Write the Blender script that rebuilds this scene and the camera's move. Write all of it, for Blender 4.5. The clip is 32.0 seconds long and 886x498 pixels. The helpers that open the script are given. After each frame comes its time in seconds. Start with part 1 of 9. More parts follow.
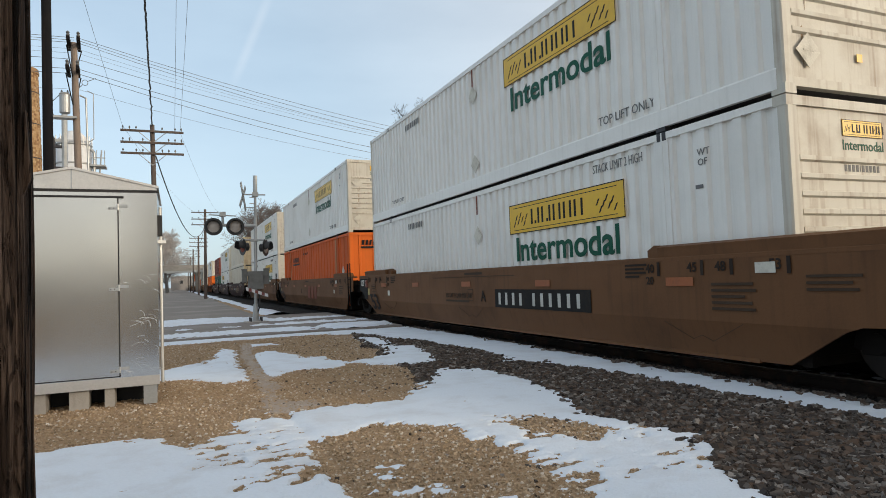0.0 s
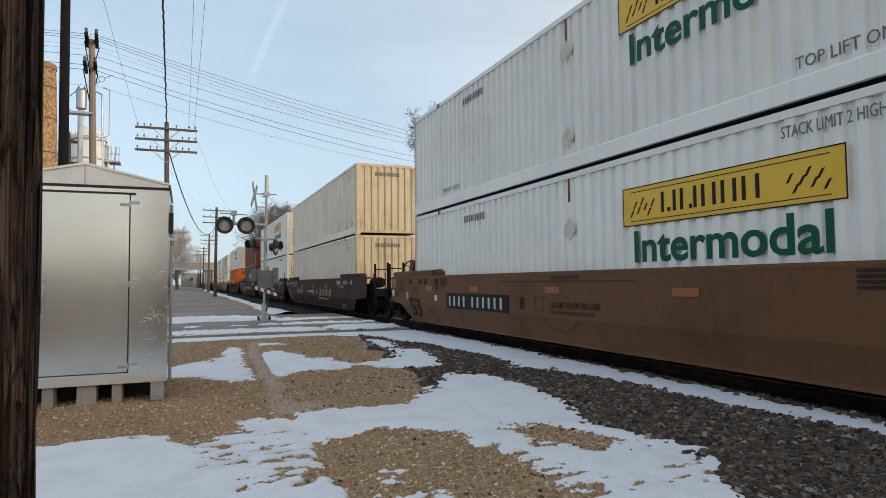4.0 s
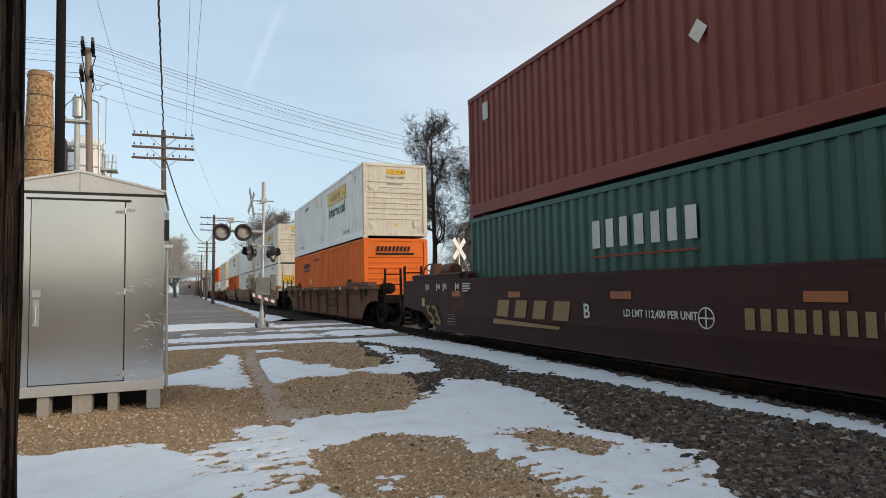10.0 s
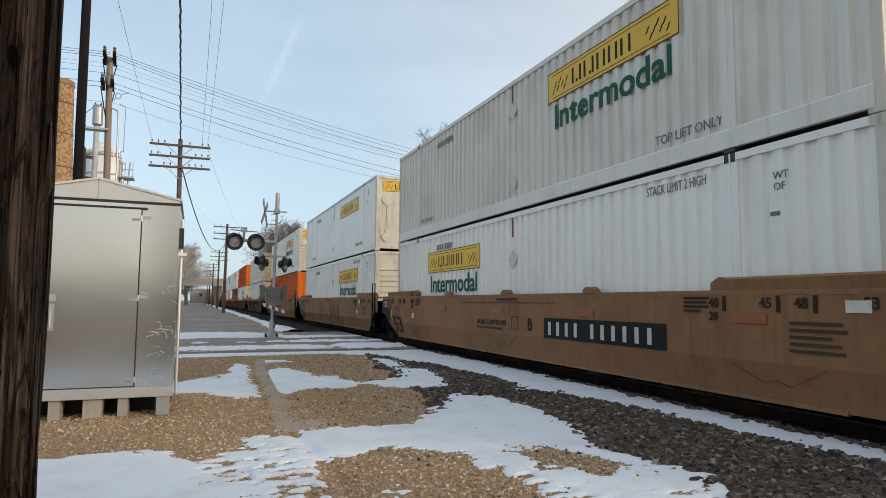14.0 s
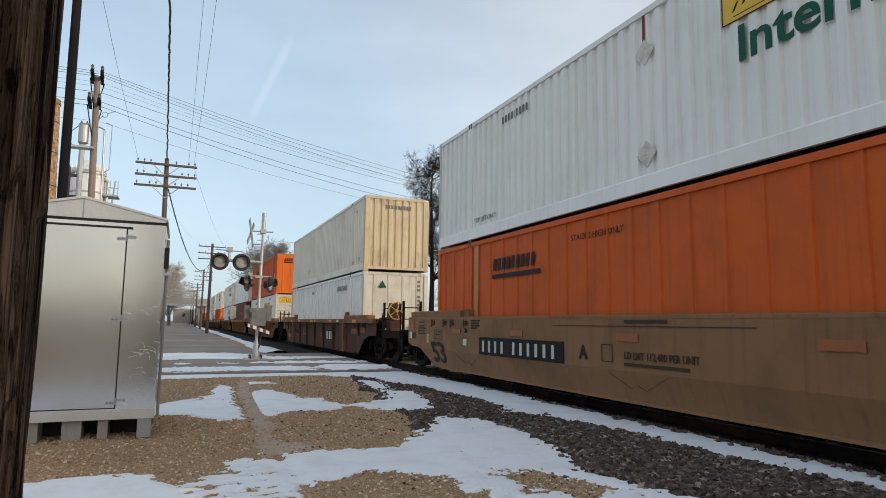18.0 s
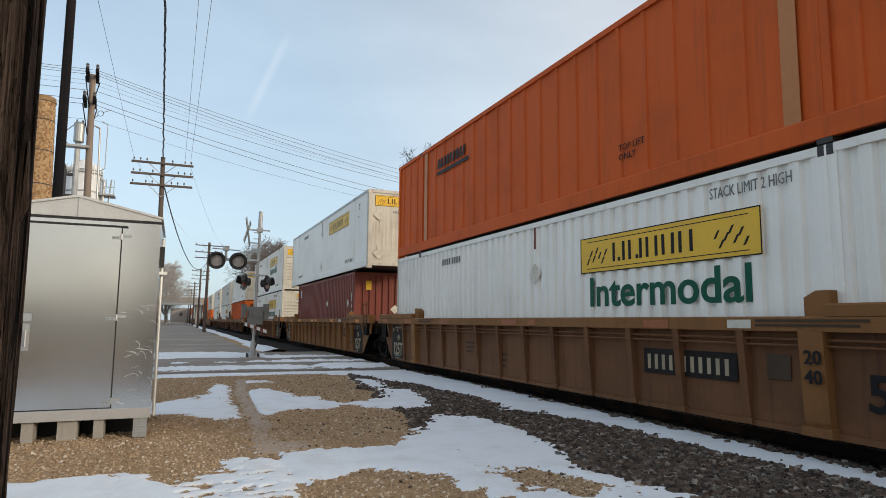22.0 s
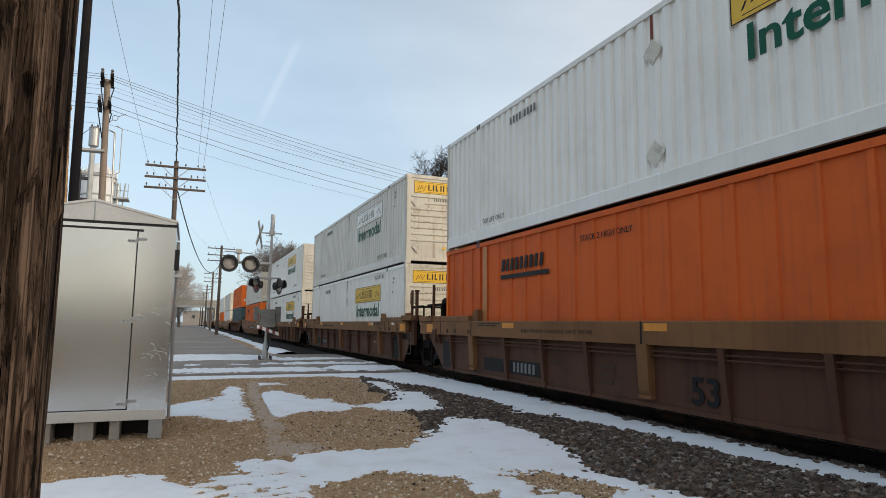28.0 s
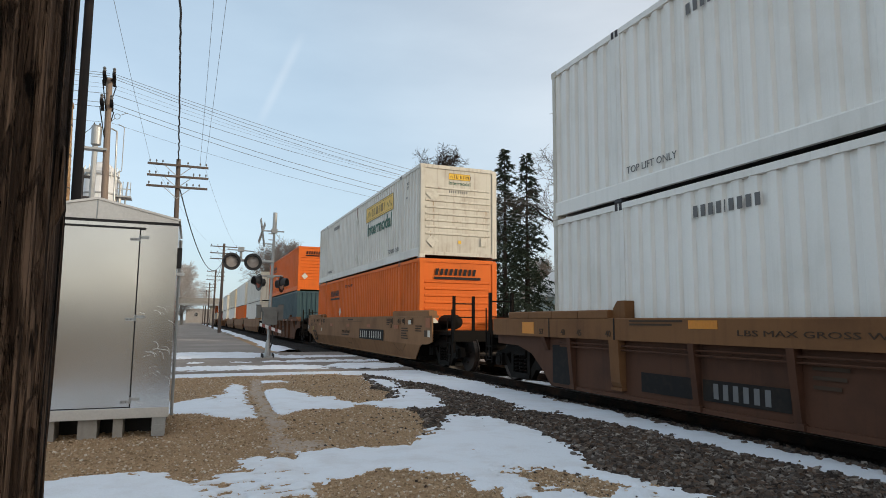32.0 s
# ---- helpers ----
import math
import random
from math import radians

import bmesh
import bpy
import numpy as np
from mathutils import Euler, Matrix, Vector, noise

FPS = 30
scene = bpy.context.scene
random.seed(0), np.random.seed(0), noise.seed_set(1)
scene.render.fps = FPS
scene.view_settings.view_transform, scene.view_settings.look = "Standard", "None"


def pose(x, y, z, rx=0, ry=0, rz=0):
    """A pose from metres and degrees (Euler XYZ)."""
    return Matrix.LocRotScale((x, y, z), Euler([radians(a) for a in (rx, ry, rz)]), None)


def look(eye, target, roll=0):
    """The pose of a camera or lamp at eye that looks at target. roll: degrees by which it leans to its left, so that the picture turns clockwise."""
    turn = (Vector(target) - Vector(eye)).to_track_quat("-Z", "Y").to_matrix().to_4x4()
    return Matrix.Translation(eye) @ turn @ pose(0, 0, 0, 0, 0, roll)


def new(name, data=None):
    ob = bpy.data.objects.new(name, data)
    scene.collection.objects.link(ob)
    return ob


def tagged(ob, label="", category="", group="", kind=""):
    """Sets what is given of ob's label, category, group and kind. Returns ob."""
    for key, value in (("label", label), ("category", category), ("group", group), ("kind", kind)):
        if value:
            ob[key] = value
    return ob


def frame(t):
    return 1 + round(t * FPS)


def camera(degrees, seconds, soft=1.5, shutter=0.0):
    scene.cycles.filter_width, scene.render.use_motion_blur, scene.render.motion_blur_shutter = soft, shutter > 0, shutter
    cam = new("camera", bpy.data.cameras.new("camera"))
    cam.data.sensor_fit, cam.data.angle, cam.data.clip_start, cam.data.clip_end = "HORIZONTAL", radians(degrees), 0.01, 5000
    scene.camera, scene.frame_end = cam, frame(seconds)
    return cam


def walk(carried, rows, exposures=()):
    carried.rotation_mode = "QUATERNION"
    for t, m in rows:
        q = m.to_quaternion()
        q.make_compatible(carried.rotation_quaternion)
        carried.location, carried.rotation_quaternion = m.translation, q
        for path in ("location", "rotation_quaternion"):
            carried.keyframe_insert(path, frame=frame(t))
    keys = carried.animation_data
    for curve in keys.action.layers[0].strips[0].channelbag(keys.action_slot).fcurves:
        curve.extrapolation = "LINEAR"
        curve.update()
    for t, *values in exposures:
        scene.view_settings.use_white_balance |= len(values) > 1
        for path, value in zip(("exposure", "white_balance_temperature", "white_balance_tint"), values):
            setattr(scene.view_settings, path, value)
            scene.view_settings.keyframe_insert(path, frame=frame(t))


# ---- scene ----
cam = camera(70.0, 32.0, 0.9)
PATH = [
    (0.0, look((-0.0089, -0.0040, 1.2746), (3.8876, 9.1944, 1.7297), -2.072)),
    (0.5, look((-0.0077, -0.0057, 1.2745), (3.8653, 9.2037, 1.7064), -1.605)),
    (1.0, look((-0.0102, -0.0003, 1.2754), (3.8660, 9.2074, 1.7150), -1.992)),
    (1.5, look((-0.0093, 0.0020, 1.2767), (3.9013, 9.1926, 1.7671), -1.956)),
    (2.0, look((-0.0069, 0.0050, 1.2770), (3.8237, 9.2309, 1.7341), -1.899)),
    (2.5, look((-0.0024, 0.0041, 1.2765), (3.7594, 9.2580, 1.7387), -1.796)),
    (4.5, look((-0.0027, 0.0102, 1.2853), (3.7519, 9.2633, 1.8189), -0.320)),
    (5.0, look((-0.0004, 0.0087, 1.2787), (3.7214, 9.2740, 1.8274), -0.292)),
    (5.5, look((0.0020, 0.0122, 1.2729), (3.6825, 9.2930, 1.8397), -0.342)),
    (6.0, look((0.0065, 0.0107, 1.2723), (3.6631, 9.3001, 1.8531), -0.669)),
    (6.5, look((0.0045, 0.0178, 1.2729), (3.6490, 9.3112, 1.8642), -0.291)),
    (7.0, look((0.0074, 0.0181, 1.2688), (3.6164, 9.3246, 1.8716), -0.540)),
    (7.5, look((0.0141, 0.0242, 1.2705), (3.6380, 9.3242, 1.8846), -1.000)),
    (8.0, look((0.0207, 0.0280, 1.2715), (3.7096, 9.3017, 1.8960), -0.896)),
    (8.5, look((0.0252, 0.0310, 1.2695), (3.7712, 9.2810, 1.9062), -0.682)),
    (9.0, look((0.0253, 0.0285, 1.2678), (3.7805, 9.2738, 1.9175), -0.683)),
    (9.5, look((0.0166, 0.0237, 1.2752), (3.7978, 9.2602, 1.8990), -1.123)),
    (10.0, look((0.0185, 0.0154, 1.2752), (3.8060, 9.2505, 1.8821), -1.024)),
    (10.5, look((0.0277, 0.0225, 1.2743), (3.7990, 9.2638, 1.8886), -0.908)),
    (11.0, look((0.0224, 0.0114, 1.2726), (3.7697, 9.2600, 1.9222), -0.748)),
    (11.5, look((0.0169, 0.0089, 1.2739), (3.7402, 9.2648, 1.9560), -0.817)),
    (12.0, look((0.0128, 0.0129, 1.2750), (3.7087, 9.2762, 2.0033), -0.631)),
    (12.5, look((0.0137, 0.0042, 1.2750), (3.6829, 9.2752, 2.0399), -0.800)),
    (13.0, look((0.0092, 0.0009, 1.2741), (3.6530, 9.2799, 2.0636), -0.406)),
    (13.5, look((0.0069, 0.0010, 1.2759), (3.6306, 9.2861, 2.0855), 0.343)),
    (14.0, look((0.0032, -0.0009, 1.2770), (3.6262, 9.2822, 2.1120), 0.451)),
    (14.5, look((0.0032, 0.0060, 1.2825), (3.6806, 9.2656, 2.1407), 0.381)),
    (16.5, look((-0.0097, -0.0127, 1.2796), (3.8206, 9.1585, 2.3833), -0.158)),
    (17.0, look((-0.0113, -0.0131, 1.2804), (3.8198, 9.1536, 2.4186), -0.243)),
    (17.5, look((-0.0085, -0.0168, 1.2777), (3.8121, 9.1517, 2.4364), 0.328)),
    (18.0, look((-0.0102, -0.0146, 1.2796), (3.7955, 9.1584, 2.4515), 0.744)),
    (18.5, look((-0.0099, -0.0148, 1.2792), (3.7750, 9.1669, 2.4501), 0.162)),
    (19.0, look((-0.0077, -0.0073, 1.2835), (3.7599, 9.1796, 2.4688), 0.569)),
    (19.5, look((-0.0017, -0.0117, 1.2836), (3.7598, 9.1760, 2.4831), 0.330)),
    (20.0, look((0.0005, -0.0026, 1.2837), (3.7899, 9.1738, 2.4815), 0.498)),
    (20.5, look((0.0023, -0.0045, 1.2803), (3.8166, 9.1619, 2.4757), 0.188)),
    (21.0, look((0.0026, -0.0090, 1.2806), (3.8395, 9.1490, 2.4679), 0.298)),
    (21.5, look((0.0039, -0.0073, 1.2789), (3.8497, 9.1493, 2.4474), 0.427)),
    (22.0, look((0.0078, -0.0091, 1.2792), (3.8518, 9.1516, 2.4216), 0.515)),
    (22.5, look((0.0122, -0.0092, 1.2848), (3.8600, 9.1535, 2.3982), -0.287)),
    (23.0, look((0.0127, 0.0007, 1.2848), (3.8663, 9.1603, 2.4036), -0.536)),
    (23.5, look((0.0088, -0.0025, 1.2823), (3.8628, 9.1560, 2.4093), -0.255)),
    (24.0, look((0.0002, -0.0046, 1.2842), (3.8444, 9.1553, 2.4325), 0.115)),
    (24.5, look((-0.0047, -0.0047, 1.2812), (3.8359, 9.1559, 2.4357), 0.072)),
    (25.0, look((-0.0093, -0.0150, 1.2813), (3.8215, 9.1487, 2.4442), -0.081)),
    (25.5, look((-0.0132, -0.0159, 1.2808), (3.8115, 9.1493, 2.4515), 0.297)),
    (27.5, look((-0.0143, -0.0095, 1.2794), (3.7273, 9.1885, 2.4612), 0.687)),
    (28.0, look((-0.0172, -0.0163, 1.2777), (3.6689, 9.2037, 2.4624), 0.589)),
    (28.5, look((-0.0142, -0.0158, 1.2779), (3.6585, 9.2099, 2.4601), 0.555)),
    (29.0, look((-0.0119, -0.0133, 1.2795), (3.6539, 9.2143, 2.4687), 0.669)),
    (29.5, look((-0.0134, -0.0089, 1.2775), (3.6463, 9.2205, 2.4717), 0.658)),
    (30.0, look((-0.0096, -0.0100, 1.2774), (3.6370, 9.2233, 2.4803), 0.746)),
    (30.5, look((-0.0136, -0.0097, 1.2776), (3.6134, 9.2324, 2.4732), 1.128)),
    (31.0, look((-0.0137, -0.0154, 1.2771), (3.6076, 9.2296, 2.4672), 1.160)),
    (31.5, look((-0.0146, -0.0136, 1.2795), (3.6263, 9.2268, 2.4451), 0.761)),
    (32.0, look((-0.0153, -0.0201, 1.2780), (3.6406, 9.2169, 2.4234), 0.469)),
]
walk(cam, PATH)

# Sun low behind the camera's right shoulder, veiled by thin cloud
SUN = Vector((0.70, -0.69, 0.235)).normalized()
world = bpy.data.worlds.new("winter_sky")
scene.world = world
world.use_nodes = True
wn, wl = world.node_tree.nodes, world.node_tree.links
sky = wn.new("ShaderNodeTexSky")
sky.sky_type = "NISHITA"
sky.sun_disc = False
sky.sun_elevation = math.asin(SUN.z)
sky.sun_rotation = math.atan2(SUN.x, SUN.y)
sky.air_density, sky.dust_density, sky.ozone_density = 1.0, 1.6, 2.2
back = wn["Background"]
wtc = wn.new("ShaderNodeTexCoord")
wmap = wn.new("ShaderNodeMapping")
wmap.inputs["Scale"].default_value = (1.0, 1.0, 3.2)
wnoise = wn.new("ShaderNodeTexNoise")
wnoise.inputs["Scale"].default_value = 1.6
wnoise.inputs["Detail"].default_value = 6
wramp = wn.new("ShaderNodeValToRGB")
wramp.color_ramp.elements[0].position, wramp.color_ramp.elements[1].position = 0.38, 0.78
wramp.color_ramp.elements[0].color, wramp.color_ramp.elements[1].color = (0.46, 0.46, 0.46, 1), (0.70, 0.70, 0.70, 1)
wmix = wn.new("ShaderNodeMixRGB")
# the veil is bluish away from the sun, white and then warm towards it
wdot = wn.new("ShaderNodeVectorMath")
wdot.operation = "DOT_PRODUCT"
wdot.inputs[1].default_value = SUN
wl.new(wtc.outputs["Generated"], wdot.inputs[0])
wside = wn.new("ShaderNodeMapRange")
wside.inputs[1].default_value, wside.inputs[2].default_value = -1.0, 1.0
wl.new(wdot.outputs["Value"], wside.inputs[0])
wveil = wn.new("ShaderNodeValToRGB")
ve = wveil.color_ramp.elements
ve[0].position, ve[0].color = 0.28, (0.485, 0.60, 0.69, 1)
ve[1].position, ve[1].color = 1.0, (1.0, 0.90, 0.74, 1)
ve.new(0.62).color = (0.75, 0.735, 0.72, 1)
wl.new(wside.outputs[0], wveil.inputs[0])
wten = wn.new("ShaderNodeVectorMath")
wten.operation = "SCALE"
wten.inputs["Scale"].default_value = 10.8
wl.new(wveil.outputs[0], wten.inputs[0])
# a thin old contrail: along a great circle, soft at both ends
TRAIL_A, TRAIL_B = Vector((0.0908, 0.9446, 0.3154)), Vector((0.1226, 0.9111, 0.3936))
tn = TRAIL_A.cross(TRAIL_B).normalized()
tmid = (TRAIL_A + TRAIL_B).normalized()
tacross = wn.new("ShaderNodeVectorMath")
tacross.operation = "DOT_PRODUCT"
tacross.inputs[1].default_value = tn
wl.new(wtc.outputs["Generated"], tacross.inputs[0])
tabs = wn.new("ShaderNodeMath")
tabs.operation = "ABSOLUTE"
wl.new(tacross.outputs["Value"], tabs.inputs[0])
twidth = wn.new("ShaderNodeMapRange")
twidth.interpolation_type = "SMOOTHSTEP"
twidth.inputs[1].default_value, twidth.inputs[2].default_value, twidth.inputs[3].default_value, twidth.inputs[4].default_value = 0.0, 0.010, 1.0, 0.0
wl.new(tabs.outputs[0], twidth.inputs[0])
talong = wn.new("ShaderNodeVectorMath")
talong.operation = "DOT_PRODUCT"
talong.inputs[1].default_value = tmid
wl.new(wtc.outputs["Generated"], talong.inputs[0])
tlen = wn.new("ShaderNodeMapRange")
tlen.interpolation_type = "SMOOTHSTEP"
tlen.inputs[1].default_value, tlen.inputs[2].default_value = 0.9965, 0.9998
wl.new(talong.outputs["Value"], tlen.inputs[0])
tmul = wn.new("ShaderNodeMath")
tmul.operation = "MULTIPLY"
wl.new(twidth.outputs[0], tmul.inputs[0])
wl.new(tlen.outputs[0], tmul.inputs[1])
tgain = wn.new("ShaderNodeMath")
tgain.operation = "MULTIPLY"
tgain.inputs[1].default_value = 0.12
wl.new(tmul.outputs[0], tgain.inputs[0])
tmix = wn.new("ShaderNodeMixRGB")
tmix.inputs[2].default_value = (7.4, 7.5, 7.6, 1)
wl.new(wtc.outputs["Generated"], wmap.inputs["Vector"])
wl.new(wmap.outputs[0], wnoise.inputs["Vector"])
wl.new(wnoise.outputs["Fac"], wramp.inputs[0])
wl.new(wramp.outputs[0], wmix.inputs[0])
wl.new(sky.outputs[0], wmix.inputs[1])
wl.new(wten.outputs[0], wmix.inputs[2])
wl.new(wmix.outputs[0], tmix.inputs[1])
wl.new(tgain.outputs[0], tmix.inputs[0])
wl.new(tmix.outputs[0], back.inputs[0])
back.inputs[1].default_value = 0.156
sun_data = bpy.data.lights.new("sun", "SUN")
sun_data.energy, sun_data.angle, sun_data.color = 1.9, radians(7), (1.0, 0.86, 0.68)
sun = new("sun", sun_data)
sun.matrix_basis = look((0, 0, 60), Vector((0, 0, 60)) - SUN)
scene.view_settings.exposure = -0.05


# ---- materials ----
def mat(name, base, rough=0.6, metal=0.0, dirt=(0.1, 0.08, 0.06), amount=0.3, scale=1.2, grain=40.0, bump=0.15, streak=0.0, vary=0.04, spec=0.5, fine=0.12):
    """Painted, worn or natural surface: base colour, large stains, fine grain, optional vertical runs."""
    m = bpy.data.materials.new(name)
    m.use_nodes = True
    n, l = m.node_tree.nodes, m.node_tree.links
    b = n["Principled BSDF"]
    b.inputs["Roughness"].default_value, b.inputs["Metallic"].default_value = rough, metal
    b.inputs["Specular IOR Level"].default_value = spec
    tc, info = n.new("ShaderNodeTexCoord"), n.new("ShaderNodeObjectInfo")
    off = n.new("ShaderNodeVectorMath")
    off.operation = "MULTIPLY_ADD"
    off.inputs[1].default_value = (1, 1, 1)
    l.new(tc.outputs["Object"], off.inputs[0])
    shift = n.new("ShaderNodeVectorMath")
    shift.operation = "SCALE"
    shift.inputs[0].default_value = (37.0, 53.0, 11.0)
    l.new(info.outputs["Random"], shift.inputs["Scale"])
    l.new(shift.outputs[0], off.inputs[2])
    big = n.new("ShaderNodeTexNoise")
    big.inputs["Scale"].default_value, big.inputs["Detail"].default_value, big.inputs["Roughness"].default_value = scale, 7, 0.62
    l.new(off.outputs[0], big.inputs["Vector"])
    small = n.new("ShaderNodeTexNoise")
    small.inputs["Scale"].default_value, small.inputs["Detail"].default_value = grain, 4
    l.new(off.outputs[0], small.inputs["Vector"])
    ramp = n.new("ShaderNodeValToRGB")
    ramp.color_ramp.elements[0].position, ramp.color_ramp.elements[1].position = 0.48, 0.78
    l.new(big.outputs["Fac"], ramp.inputs[0])
    fac = n.new("ShaderNodeMath")
    fac.operation = "MULTIPLY"
    fac.inputs[1].default_value = amount
    l.new(ramp.outputs[0], fac.inputs[0])
    mask = fac.outputs[0]
    if streak:
        mp = n.new("ShaderNodeMapping")
        mp.inputs["Scale"].default_value = (5.0, 5.0, 0.22)
        l.new(off.outputs[0], mp.inputs["Vector"])
        run = n.new("ShaderNodeTexNoise")
        run.inputs["Scale"].default_value, run.inputs["Detail"].default_value = 2.2, 5
        l.new(mp.outputs[0], run.inputs["Vector"])
        rr = n.new("ShaderNodeValToRGB")
        rr.color_ramp.elements[0].position, rr.color_ramp.elements[1].position = 0.52, 0.8
        l.new(run.outputs["Fac"], rr.inputs[0])
        sm = n.new("ShaderNodeMath")
        sm.operation = "MULTIPLY_ADD"
        sm.inputs[1].default_value = streak
        l.new(rr.outputs[0], sm.inputs[0])
        l.new(mask, sm.inputs[2])
        sm.use_clamp = True
        mask = sm.outputs[0]
    mix = n.new("ShaderNodeMixRGB")
    mix.inputs[1].default_value, mix.inputs[2].default_value = (*base, 1), (*dirt, 1)
    l.new(mask, mix.inputs[0])
    gmap = n.new("ShaderNodeMapRange")
    gmap.inputs[3].default_value, gmap.inputs[4].default_value = 1 - fine, 1 + fine
    l.new(small.outputs["Fac"], gmap.inputs[0])
    rmap = n.new("ShaderNodeMapRange")
    rmap.inputs[3].default_value, rmap.inputs[4].default_value = 1 - vary, 1 + vary
    l.new(info.outputs["Random"], rmap.inputs[0])
    both = n.new("ShaderNodeMath")
    both.operation = "MULTIPLY"
    l.new(gmap.outputs[0], both.inputs[0])
    l.new(rmap.outputs[0], both.inputs[1])
    mul = n.new("ShaderNodeVectorMath")
    mul.operation = "SCALE"
    l.new(mix.outputs[0], mul.inputs[0])
    l.new(both.outputs[0], mul.inputs["Scale"])
    l.new(mul.outputs[0], b.inputs["Base Color"])
    rg = n.new("ShaderNodeMapRange")
    rg.inputs[3].default_value, rg.inputs[4].default_value = max(0.05, rough - 0.1), min(1, rough + 0.15)
    l.new(big.outputs["Fac"], rg.inputs[0])
    l.new(rg.outputs[0], b.inputs["Roughness"])
    if bump:
        bp = n.new("ShaderNodeBump")
        bp.inputs["Strength"].default_value, bp.inputs["Distance"].default_value = bump, 0.02
        l.new(small.outputs["Fac"], bp.inputs["Height"])
        l.new(bp.outputs[0], b.inputs["Normal"])
    return m


